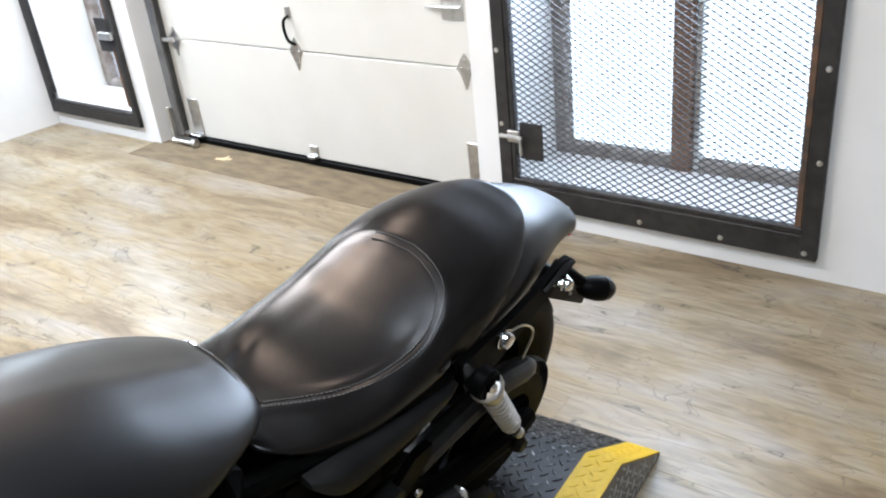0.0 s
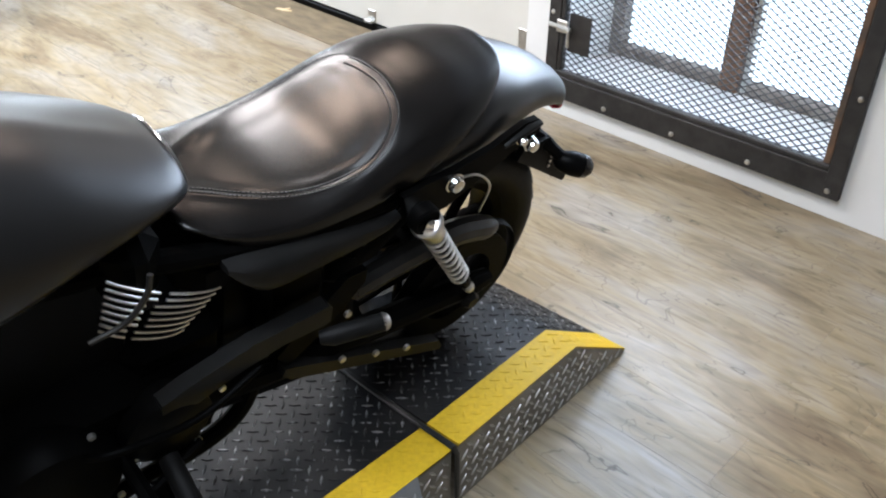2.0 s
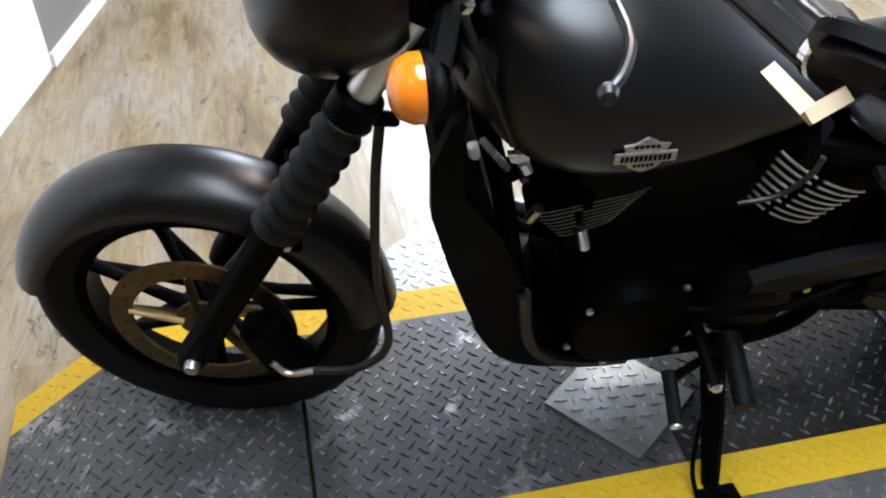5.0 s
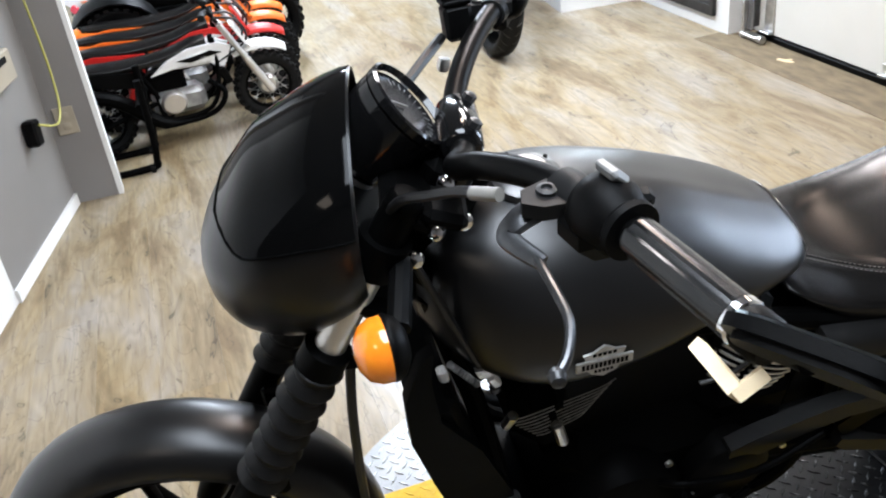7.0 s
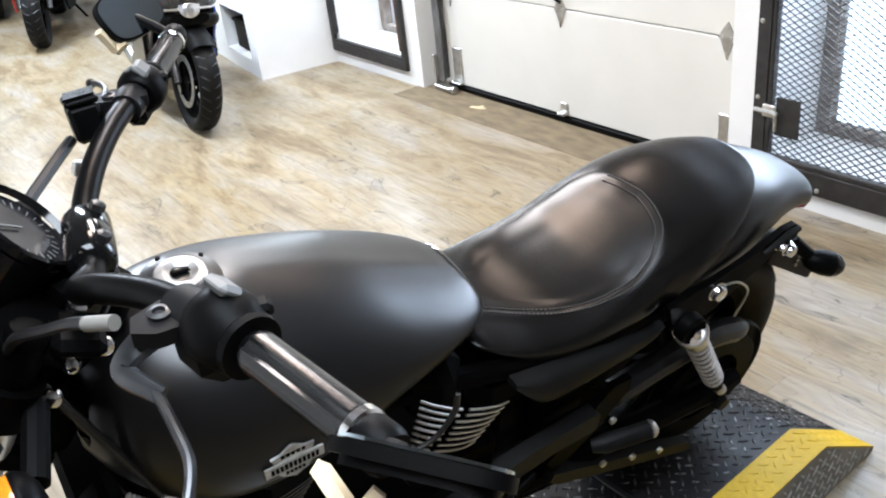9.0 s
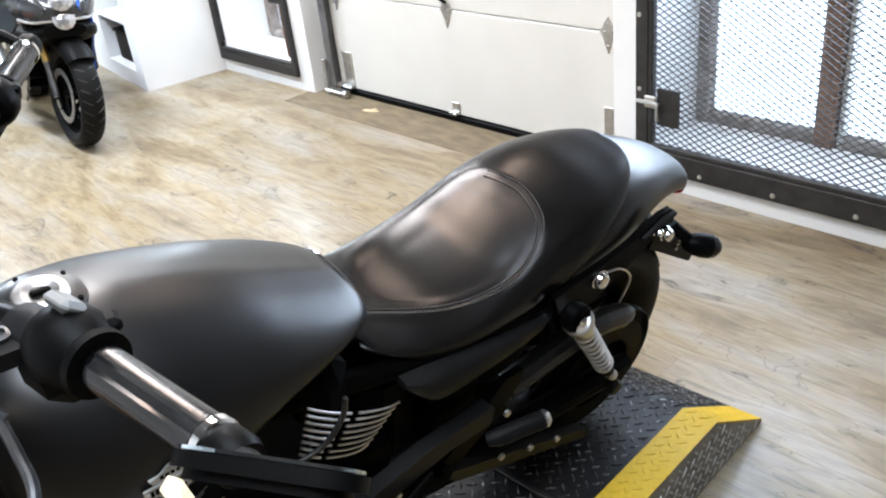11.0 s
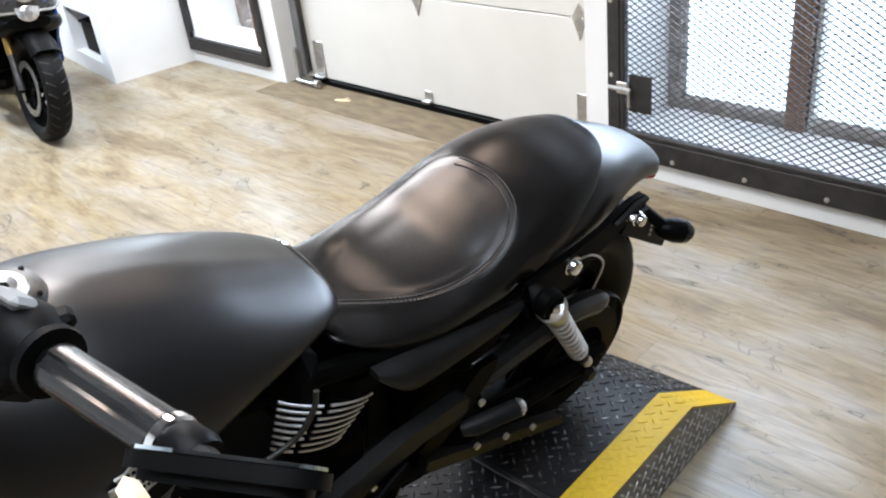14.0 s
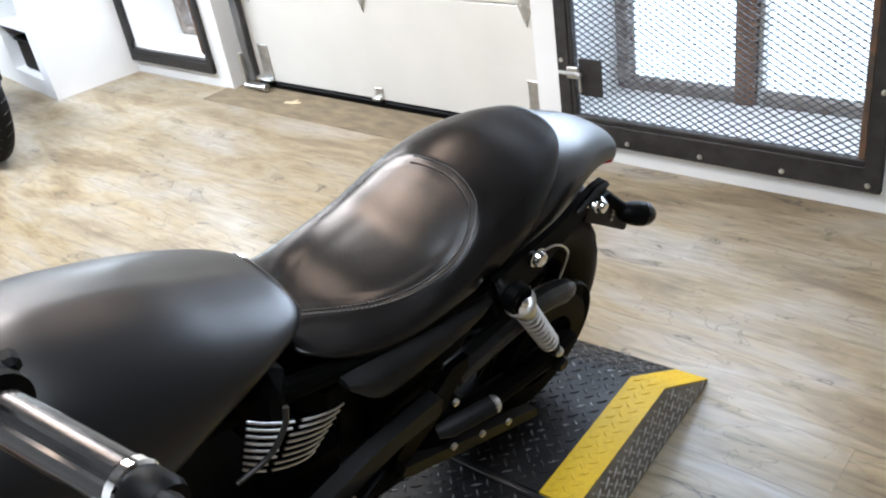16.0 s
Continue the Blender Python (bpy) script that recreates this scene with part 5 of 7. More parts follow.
Geo().tube(spline([(0.70, 0.26, 0.19), (0.72, 0.33, 0.13), (0.705, 0.40, 0.085)], 5), 0.004, 6).part("stand_spur", M_SATINBLK, stand)
for p in ((0.717, 0.268, 0.324), (0.646, 0.239, 0.257)):
    Geo().lathe([(0.011, -0.01), (0.011, 0.003), (0.007, 0.008), (0, 0.008)], p, (0, 1, 0), 10).part("pivot_bolt", M_CHROME, stand)
Geo().tube([(0.717, 0.15, 0.33), (0.717, 0.262, 0.324)], 0.012, 8).part("pivot_post", M_SATINBLK, stand)
Geo().tube([(0.646, 0.15, 0.26), (0.646, 0.232, 0.257)], 0.012, 8).part("pivot_post", M_SATINBLK, stand)
ex = Geo().tube(spline([(0.95, -0.10, 0.45), (1.0, -0.15, 0.33), (0.9, -0.16, 0.22), (0.6, -0.17, 0.20), (0.3, -0.19, 0.22), (-0.15, -0.20, 0.27)], 6), [0.022] * 16 + [0.03, 0.045, 0.05, 0.052, 0.052, 0.052, 0.052, 0.052, 0.052, 0.052, 0.052, 0.052, 0.052, 0.05, 0.04][:15], 14)
ex.part("exhaust", M_SATINBLK, bike, "black two-into-one exhaust")

# ---- steered front end ----
LEG = Vector((-math.sin(radians(28.3)), 0, math.cos(radians(28.3))))


def fork_point(d, y, off=0.0):
    """d metres up the fork from the axle."""
    return AXLE_F + LEG * d + Vector((off * math.cos(RAKE), y, off * math.sin(RAKE)))


fend = []
for i in range(26):
    a = radians(14 + 160 * i / 25)
    rr = 0.304
    wd = 0.068
    cs = []
    for j in range(11):
        b = radians(-100 + 200 * j / 10)
        cs.append((AXLE_F.x + math.cos(a) * (rr - 0.05 + 0.05 * math.cos(b)), wd * math.sin(b), AXLE_F.z + math.sin(a) * (rr - 0.05 + 0.05 * math.cos(b))))
    for j in range(10, -1, -1):
        b = radians(-98 + 196 * j / 10)
        cs.append((AXLE_F.x + math.cos(a) * (rr - 0.054 + 0.05 * math.cos(b)), (wd - 0.003) * math.sin(b), AXLE_F.z + math.sin(a) * (rr - 0.054 + 0.05 * math.cos(b))))
    fend.append(cs)
fender = Geo(S).rings(fend).part("front_mudguard", M_DENIM, bike, "matte black front mudguard", 60)
for s in (1, -1):
    y = s * 0.108
    leg = Geo(S).tube([fork_point(-0.03, y), fork_point(0.0, y), fork_point(0.12, y), fork_point(0.33, y)], [0.022, 0.026, 0.024, 0.025], 14).part("fork_leg", M_SATINBLK, bike, "black fork leg with rubber gaiter")
    Geo(S).tube([fork_point(0.30, y), fork_point(0.80, y)], 0.0195, 18).part("fork_tube", M_STEELTUBE, leg, "pale bare fork tube")
    prof = []
    for i in range(29):
        d = 0.335 + 0.215 * i / 28
        prof.append((0.0285 + 0.0038 * math.cos(2 * math.pi * i / 4) + 0.003 * (1 - i / 28), d))
    prof = [(0.02, 0.33)] + prof + [(0.021, 0.556)]
    Geo(S).lathe(prof, fork_point(0, y), LEG, 24).part("gaiter", M_GAITER, leg, "ribbed black rubber gaiter")
    Geo(S).lathe([(0.020, 0.55), (0.030, 0.55), (0.030, 0.585), (0.022, 0.59)], fork_point(0, y), LEG, 20).part("fork_collar", M_SATINBLK, leg)
    Geo(S).tube([fork_point(0.715, y), fork_point(0.76, y)], 0.031, 16).part("fork_cover", M_SATINBLK, leg)
    Geo(S).lathe([(0.0, 0.018), (0.010, 0.018), (0.012, 0.012), (0.012, -0.02)], AXLE_F + Vector((0, s * 0.128, 0)), (0, s, 0), 12).part("axle_end", M_ALU, leg)
    Geo(S).lathe([(0.020, 0), (0.020, 0.01), (0.016, 0.016), (0, 0.018)], fork_point(0.803, y), LEG, 16).part("fork_cap", M_SATINBLK, leg)
    Geo(S).tube([fork_point(0.76, y), fork_point(0.804, y)], 0.021, 16).part("upper_fork_tube", M_SATINBLK, leg)
    # mudguard brackets
    Geo(S).box(fork_point(0.285, s * 0.078, -0.025), (0.05, 0.016, 0.05), 0.006).part("mudguard_bracket", M_SATINBLK, fender)
    Geo(S).lathe([(0.008, 0), (0.008, 0.008), (0, 0.010)], fork_point(0.285, s * 0.086, -0.03), (0, s, 0), 8).part("bracket_bolt", M_ALU, fender)
for d, th_ in ((0.665, 0.035), (0.79, 0.03)):
    Geo(S).box(fork_point(d, 0, -0.02), (0.08, 0.25 if th_ > 0.03 else 0.235, th_), 0.012, pose(0, 0, 0, 0, -math.degrees(RAKE), 0)).part("fork_clamp", M_SATINBLK, bike, "black triple clamp")
Geo(S).tube([PIVOT + STEM * 0.60, PIVOT + STEM * 0.82], 0.03, 16).part("steering_head", M_SATINBLK, bike)
# caliper, hose
cal = Geo(S).box(AXLE_F + Vector((-0.115, 0.085, 0.01)), (0.065, 0.06, 0.11), 0.014, pose(0, 0, 0, 0, 20, 0)).part("brake_caliper", M_SATINBLK, bike, "black front brake caliper")
Geo(S).tube(spline([AXLE_F + Vector((-0.12, 0.12, 0.0)), AXLE_F + Vector((-0.145, 0.125, -0.02)), AXLE_F + Vector((-0.185, 0.125, -0.008))], 4), 0.006, 8).part("banjo_fitting", M_ALU, cal)
h0 = AXLE_F + Vector((-0.185, 0.125, -0.008))
Geo(S).tube(spline([h0, h0 + Vector((-0.07, 0.0, 0.015)), h0 + Vector((-0.115, -0.01, 0.07)), fork_point(0.30, 0.09, -0.165), fork_point(0.45, 0.085, -0.085), fork_point(0.55, 0.08, -0.04)], 7), 0.0068, 8).part("brake_hose", M_CABLE, bike, "black front brake hose")
Geo(S).box(fork_point(0.553, 0.085, -0.045), (0.035, 0.012, 0.022), 0.004).part("hose_clip", M_SATINBLK, bike)
# front turn signals
for s in (1, -1):
    c = Vector((1.120, s * 0.226, 0.900))
    tsg = Geo(S).tube([(1.10, s * 0.11, 0.925), c + Vector((-0.012, -s * 0.02, 0.005))], 0.013, 10).part("front_turn_signal", M_BLKPLAST, bike, "bullet turn signal with amber lens")
    axd = Vector((0.96, s * 0.24, 0.0))
    Geo(S).lathe([(0.0, -0.022), (0.016, -0.020), (0.029, -0.013), (0.035, -0.004), (0.0355, 0.0), (0.034, 0.003), (0.0, 0.003)], c, axd, 28).part("signal_body", M_BLKPLAST, tsg)
    Geo(S).lathe([(0.0345, 0.002), (0.034, 0.013), (0.028, 0.025), (0.016, 0.033), (0.0, 0.035)], c, axd, 28).part("signal_lens", M_ORANGE, tsg, "amber lens")

# headlight cowl: lofted along x from its rim to its nose
FAIR = Loft([(1.140, 1.076, 0.955, 0.845, 0.152, 2.0, 2.4), (1.155, 1.073, 0.953, 0.825, 0.157, 2.0, 2.4), (1.19, 1.057, 0.949, 0.79, 0.158, 2.0, 2.2), (1.23, 1.033, 0.942, 0.768, 0.152, 2.0, 2.0), (1.265, 1.01, 0.93, 0.764, 0.138, 2.0, 1.9),
             (1.295, 0.975, 0.912, 0.782, 0.114, 2.0, 2.1), (1.32, 0.94, 0.895, 0.80, 0.080, 2.0, 2.0), (1.333, 0.912, 0.885, 0.825, 0.045, 2.0, 2.0), (1.338, 0.898, 0.88, 0.85, 0.02, 2.0, 2.0)])
g = Geo(S)
nx, na = 34, 56
xs = [1.140 + (1.338 - 1.140) * (1 - math.cos(math.pi / 2 * i / nx)) ** 0.8 for i in range(nx + 1)]
g.rings([[FAIR.at(x, 360 * j / na) for j in range(na)] for x in xs], cap0=False)
g.rings([[FAIR.at(x, 360 * j / na, -0.004) for j in range(na)] for x in xs], cap0=False)
g.rings([[FAIR.at(1.140, 360 * j / na) for j in range(na)], [FAIR.at(1.140, 360 * j / na, -0.004) for j in range(na)]], cap0=False, cap1=False)
fair = g.part("headlight_cowl", M_COWL, bike, "black bikini cowl round the headlight", 60)
vis = Geo(S)
rows = []
for i in range(17):
    t = i / 16
    x = 1.143 + 0.160 * t
    half = 78 - 6 * t - 46 * max(0.0, (t - 0.7) / 0.3) ** 2
    rows.append([FAIR.at(x, 90 - half + 2 * half * j / 24, 0.0016) for j in range(25)])
vs = [p for r in rows for p in r]
vis.add(vs, [(i * 25 + j, i * 25 + j + 1, (i + 1) * 25 + j + 1, (i + 1) * 25 + j) for i in range(16) for j in range(24)])
vis.part("windscreen", M_SCREEN, fair, "dark glossy screen panel")
edge = [rows[i][0] for i in range(17)] + [rows[16][j] for j in range(1, 24)] + [rows[i][24] for i in range(16, -1, -1)]
Geo(S).tube(edge, 0.0016, 6).part("screen_groove", M_SATINBLK, fair)
Geo(S).lathe([(0.0, 0.02), (0.06, 0.015), (0.082, 0.0), (0.085, -0.02), (0.07, -0.09), (0.0, -0.12)], (1.27, 0, 0.88), (0.98, 0, -0.1), 32).part("headlight", M_CHROME, bike, "round headlight behind the cowl")
for z, y in ((1.062, 0.055), (1.034, 0.095), (0.99, 0.140)):
    Geo(S).lathe([(0.0035, 0), (0.003, 0.003), (0, 0.0035)], (1.148, y, z), (-0.3, 0.9, 0.3), 8).part("cowl_screw", M_CHROME, fair)
# instrument
GC, GN = Vector((1.084, 0.0, 1.038)), Vector((-0.76, 0.0, 0.65))
ga = Geo(S).lathe([(0.0, -0.085), (0.042, -0.082), (0.052, -0.07), (0.0565, -0.01), (0.0565, 0.001)], GC, GN, 40).part("speedometer", M_GLOSSBLK, bike, "round speedometer with glossy black bezel")
Geo(S).lathe([(0.050, 0.008), (0.054, 0.015), (0.0575, 0.013), (0.0575, 0.004)], GC, GN, 44, loop=True).part("bezel", M_GLOSSBLK, ga, "glossy black bezel")
Geo(S).lathe([(0.0, 0.004), (0.052, 0.004), (0.052, 0.002), (0, 0.002)], GC, GN, 40).part("dial", M_DIAL, ga)
e1 = Vector((0, 1, 0))
e2 = GN.normalized().cross(e1)
g = Geo(S)
for i in range(21):
    a = radians(-40 + 260 * i / 20)
    d = e1 * math.cos(a) + e2 * math.sin(a)
    g.tube([GC + GN.normalized() * 0.005 + d * (0.036 if i % 2 else 0.033), GC + GN.normalized() * 0.005 + d * 0.042], 0.0006, 4)
g.part("dial_marks", M_GREYBTN, ga)
Geo(S).tube([GC + GN.normalized() * 0.007, GC + GN.normalized() * 0.007 + (e1 * 0.6 + e2 * -0.8) * 0.032], 0.0012, 4).part("needle", M_GREYBTN, ga)
Geo(S).box(GC + Vector((-0.035, 0, -0.075)), (0.06, 0.10, 0.06), 0.012, pose(0, 0, 0, 0, -30, 0)).part("gauge_mount", M_SATINBLK, ga)
for y in (-0.03, 0.03):
    Geo(S).lathe([(0.008, 0), (0.008, 0.008), (0.004, 0.010), (0, 0.010)], (1.010, y, 1.028), STEM, 6).part("clamp_bolt", M_GUNMETAL, bike)
rz = Geo(S).lathe([(0.0, -0.048), (0.020, -0.046), (0.025, -0.038), (0.026, 0.0), (0.025, 0.038), (0.020, 0.046), (0.0, 0.048)], (1.024, 0, 1.008), (0, 1, 0), 28).part("riser_clamp", M_GLOSSBLK, bike, "glossy black handlebar riser clamp", 60)
for y in (-0.028, 0.028):
    Geo(S).lathe([(0.024, 0), (0.025, 0.03), (0.023, 0.06), (0.015, 0.072), (0, 0.074)], (1.052, y, 0.94), STEM, 24).part("riser", M_GLOSSBLK, rz, "", 60)

# handlebar and controls
MIRROR_AT, MIRROR_N, MIRROR_DIR = (0.856, 0.508, 1.139), (-0.502, -0.607, 0.618), (-0.743, 0.667, 0.053)
half = [(1.02, 0.0, 1.010), (1.025, 0.06, 1.012), (1.035, 0.11, 1.030), (1.012, 0.17, 1.068), (0.968, 0.235, 1.092), (0.924, 0.32, 1.104), (0.870, 0.445, 1.107)]
right = [(0.872, -0.442, 1.035), (0.921, -0.328, 1.032), (0.972, -0.22, 1.032), (1.006, -0.13, 1.024), (1.026, -0.05, 1.008)]
bar = spline(right + half, 6)
Geo(S).tube(bar, 0.0135, 16).part("handlebar", M_BAR, bike, "black swept-back handlebar")


DROP = 0.072     # the right half hangs lower


def on_side(s, p):
    return Vector((p[0], s * p[1], p[2] - (DROP * min(1.0, p[1] / 0.3) if s < 0 else 0)))


for s in (1, -1):
    g0, g1 = on_side(s, (0.916, 0.338, 1.104)), on_side(s, (0.872, 0.442, 1.107))
    gd = (g1 - g0).normalized()
    gl = (g1 - g0).length
    o1 = gd.orthogonal().normalized()
    o2 = gd.cross(o1)
    ring = []
    for h in (0.0, 0.004, gl - 0.004, gl):
        ring.append([tuple(g0 + gd * h + (o1 * math.cos(2 * math.pi * j / 48) + o2 * math.sin(2 * math.pi * j / 48)) * (0.0172 - (0.0022 if (j // 4) % 3 == 2 else 0) - (0.003 if h in (0.0, gl) else 0))) for j in range(48)])
    grip = Geo(S).rings(ring).part("grip", M_GRIP, bike, "dark ribbed hand grip with bright end ring")
    Geo(S).lathe([(0.016, -0.004), (0.0182, -0.002), (0.0182, 0.004), (0.016, 0.006)], g1, gd, 24).part("grip_end", M_CHROME, grip, "chrome grip end ring")
    Geo(S).lathe([(0.0, -0.002), (0.025, -0.002), (0.026, -0.008), (0.021, -0.016), (0.0, -0.016)], g0, gd, 24).part("grip_flange", M_BLKPLAST, grip)
    rotm = Matrix((gd, o1, o2)).transposed().to_4x4()
    sc = g0 - gd * 0.040
    sw = Geo(S).lathe([(0.0, -0.018), (0.022, -0.018), (0.028, -0.013), (0.031, -0.002), (0.031, 0.012), (0.027, 0.024), (0.024, 0.030), (0.0, 0.030)], sc, gd, 20).box(sc + Vector((0.012, 0, -0.022)), (0.050, 0.042, 0.030), 0.010, rotm).part("switch_housing", M_BLKPLAST, bike, "black plastic switch housing")
    Geo(S).box(sc + Vector((-0.006, -s * 0.004, 0.031)), (0.028, 0.022, 0.010), 0.004, rotm).part("switch_button", M_GREYBTN, sw, "grey switch button")
    Geo(S).box(sc + Vector((-0.030, s * 0.006, 0.012)), (0.014, 0.018, 0.014), 0.004).part("horn_button", M_BLKPLAST, sw)
    # perch and lever
    pc = on_side(s, (0.954, 0.268, 1.091))
    pm = Geo(S).lathe([(0.0, -0.018), (0.019, -0.018), (0.021, 0.0), (0.019, 0.018), (0.0, 0.018)], on_side(s, (0.949, 0.272, 1.096)), gd, 16).part("lever_perch", M_DARKMETAL, bike, "dark metal lever perch")
    Geo(S).plate([(-0.01, -0.016), (0.03, -0.020), (0.054, -0.010), (0.058, 0.008), (0.042, 0.018), (0.01, 0.018), (-0.012, 0.010)], 0.014, Matrix.Translation(pc + Vector((-0.016, s * 0.004, 0.008))) @ pose(0, 0, 0, 0, 0, s * 8)).part("lever_pivot", M_DARKMETAL, pm)
    Geo(S).lathe([(0.009, 0), (0.009, 0.003), (0.005, 0.004), (0.004, 0.001), (0, 0.001)], pc + Vector((0.018, s * 0.006, 0.015)), (0, 0, 1), 14).part("pivot_bolt", M_GUNMETAL, pm)
    a0, a1, a2, a3 = pc + Vector((0.026, s * 0.004, -0.002)), on_side(s, (1.006, 0.290, 1.074)), on_side(s, (0.983, 0.325, 1.073)), on_side(s, (0.992, 0.440, 1.066))
    lev = Geo(S).tube(spline([a0, a0.lerp(a1, 0.5) + Vector((0.006, 0, 0)), a1, a2], 6), [0.016, 0.0155, 0.015, 0.0145, 0.014, 0.0135, 0.013, 0.0125, 0.012, 0.0115, 0.011, 0.0105, 0.010, 0.0095, 0.009, 0.0085, 0.008, 0.0075, 0.007], 10, flat=0.45).part("hand_lever", M_LEVER, bike, "satin grey metal hand lever with ball end")
    Geo(S).tube(spline([a2 - (a2 - a1) * 0.15, a2.lerp(a3, 0.30) + Vector((-0.006, 0, 0.004)), a2.lerp(a3, 0.6) + Vector((-0.013, 0, 0.005)), a2.lerp(a3, 0.85) + Vector((-0.009, 0, 0.003)), a3], 6), 0.0042, 10).part("lever_rod", M_LEVER, lev)
    Geo(S).lathe([(0.0, -0.008), (0.0055, -0.0055), (0.0075, 0), (0.0055, 0.0055), (0, 0.008)], a3, (0, 1, 0), 12).part("lever_ball", M_GUNMETAL, lev)
    # bar-end mirror with packing foam left on its stem
    rt = on_side(s, (0.866, 0.458, 1.108))
    mi = Geo(S).lathe([(0.0, -0.014), (0.015, -0.014), (0.0175, -0.008), (0.0175, 0.008), (0.015, 0.014), (0, 0.014)], rt, gd, 18).part("mirror_clamp", M_BLKPLAST, bike, "black bar-end mirror")
    mn = Vector((MIRROR_N[0], s * MIRROR_N[1], MIRROR_N[2])).normalized()
    md = Vector((MIRROR_DIR[0], s * MIRROR_DIR[1], MIRROR_DIR[2])).normalized()
    ms = mn.cross(md).normalized()
    md = ms.cross(mn)
    mc = Vector(MIRROR_AT) if s > 0 else Vector((0.918, -0.495, 1.067))
    fm = Matrix.Translation(mc) @ Matrix((md, ms, mn)).transposed().to_4x4()
    ml, mw = (0.054, 0.025) if s > 0 else (0.054, 0.036)
    outline = [(ml * math.copysign(abs(math.cos(a)) ** 0.6, math.cos(a)), mw * math.copysign(abs(math.sin(a)) ** 0.6, math.sin(a))) for a in np.linspace(0, 2 * math.pi, 40, endpoint=False)]
    Geo(S @ fm).plate(outline, 0.009).plate([(x * 0.86, y * 0.82) for x, y in outline], 0.016, pose(0, 0, 0.002 * (-1 if s > 0 else -1))).part("mirror_shell", M_BLKPLAST, mi)
    Geo(S @ fm).plate([(x * 0.95, y * 0.93) for x, y in outline], 0.002, pose(0, 0, 0.0062)).part("mirror_glass", M_MIRROR, mi, "grey-blue mirror glass")
    Geo(S).tube([rt, rt.lerp(mc, 0.5), mc - mn * 0.006], 0.008, 10).part("mirror_stem", M_BLKPLAST, mi)
    fa = Vector((0.902, 0.452, 1.097)) if s > 0 else Vector((0.966, -0.452, 1.062))
    fb = fa + (Vector((-0.006, 0.056, 0.014)) if s > 0 else Vector((-0.018, -0.008, -0.034)))
    fo = Geo(S).tube([fa, fb], 0.0068, 4).part("foam_pad", M_FOAM, mi, "cream packing foam strip")
    Geo(S).tube([fb + Vector((0.002, 0, -0.002)), fb + Vector((-0.016, -s * 0.004, 0.012))], 0.0062, 4).part("foam_corner", M_FOAM, fo)
# brake reservoir on the right
rv = Vector((1.004, -0.243, 1.030))
res = Geo(S).box(rv, (0.038, 0.043, 0.046), 0.005, pose(0, 0, 0, 12, 4, 8)).part("brake_reservoir", M_BAR, bike, "black square brake reservoir")
Geo(S).box(rv + Vector((0.002, -0.006, 0.026)), (0.040, 0.045, 0.009), 0.003, pose(0, 0, 0, 12, 4, 8)).part("reservoir_lid", M_BLKPLAST, res)
for i in range(7):
    Geo(S).box(rv + Vector((0.002, -0.024 + 0.0060 * i, 0.0295 + 0.0012 * i)), (0.036, 0.0030, 0.003), 0.0, pose(0, 0, 0, 12, 4, 8)).part("lid_rib", M_BLKPLAST, res)
Geo(S).lathe([(0.008, 0), (0.010, 0.012), (0.007, 0.018), (0, 0.018)], rv + Vector((0.02, 0.015, -0.045)), (0.2, 0.2, -1), 12).part("banjo_bolt", M_ALU, res)
# cables
Geo(S).tube(spline([(1.01, 0.232, 1.078), (1.04, 0.20, 1.062), (1.064, 0.172, 1.041), (1.095, 0.135, 1.012), (1.108, 0.11, 0.97), (1.09, 0.09, 0.90), (1.02, 0.09, 0.72)], 7), 0.0055, 8).part("clutch_cable", M_CABLE, bike, "black clutch cable")
Geo(S).tube([(1.006, 0.236, 1.080), (1.028, 0.213, 1.068)], 0.0066, 12).part("cable_ferrule", M_GREYTUBE, bike, "pale cable ferrule")
Geo(S).tube(spline([(1.026, -0.235, 1.012), (1.06, -0.18, 1.0), (1.09, -0.13, 0.985), (1.105, -0.09, 0.95), (1.09, -0.06, 0.84)], 7), 0.007, 8).part("brake_line", M_CABLE, bike)
for p, q in (((1.06, 0.115, 0.955), (0.5, 0.8, 0.3)), ((1.045, 0.07, 0.985), (0.2, 0.9, 0.4)), ((1.085, 0.12, 0.925), (0.3, 0.9, 0.2)), ((1.03, 0.10, 0.955), (0.1, 1.0, 0.2))):
    Geo(S).lathe([(0.010, 0), (0.010, 0.005), (0.005, 0.008), (0, 0.008)], p, q, 12).part("clamp_bolt", M_CHROME, bike)
Geo(S).box((1.05, 0.095, 0.97), (0.05, 0.06, 0.022), 0.008, pose(0, 0, 0, 0, -20, 0)).part("ignition_bracket", M_SATINBLK, bike)

# ---- other machines in the showroom ----
M_WHITEP = mat("white_plastic", (0.78, 0.78, 0.77), (0.68, 0.68, 0.67), 0.35)
M_ORANGEP = mat("orange_plastic", (0.80, 0.17, 0.015), (0.70, 0.13, 0.01), 0.38)
M_REDP = mat("red_plastic", (0.62, 0.02, 0.015), (0.5, 0.015, 0.012), 0.38)
M_GREENP = mat("green_plastic", (0.10, 0.42, 0.05), (0.08, 0.34, 0.04), 0.38)
M_YELLOWP = mat("yellow_plastic", (0.80, 0.60, 0.03), None, 0.4)
M_BLUEP = mat("blue_fairing_paint", (0.03, 0.10, 0.42), (0.025, 0.08, 0.34), 0.15, coat=0.5, rvar=0.03)
M_GREYP = mat("dark_grey_fairing", (0.035, 0.035, 0.036), (0.025, 0.025, 0.025), 0.2, coat=0.2, rvar=0.03)
M_CASTALU = mat("cast_aluminium", (0.40, 0.40, 0.39), (0.25, 0.25, 0.25), 0.5, 0.7, scale=30, bump=0.2)
M_GOLD = mat("gold_fork", (0.36, 0.23, 0.07), None, 0.35, 0.9)


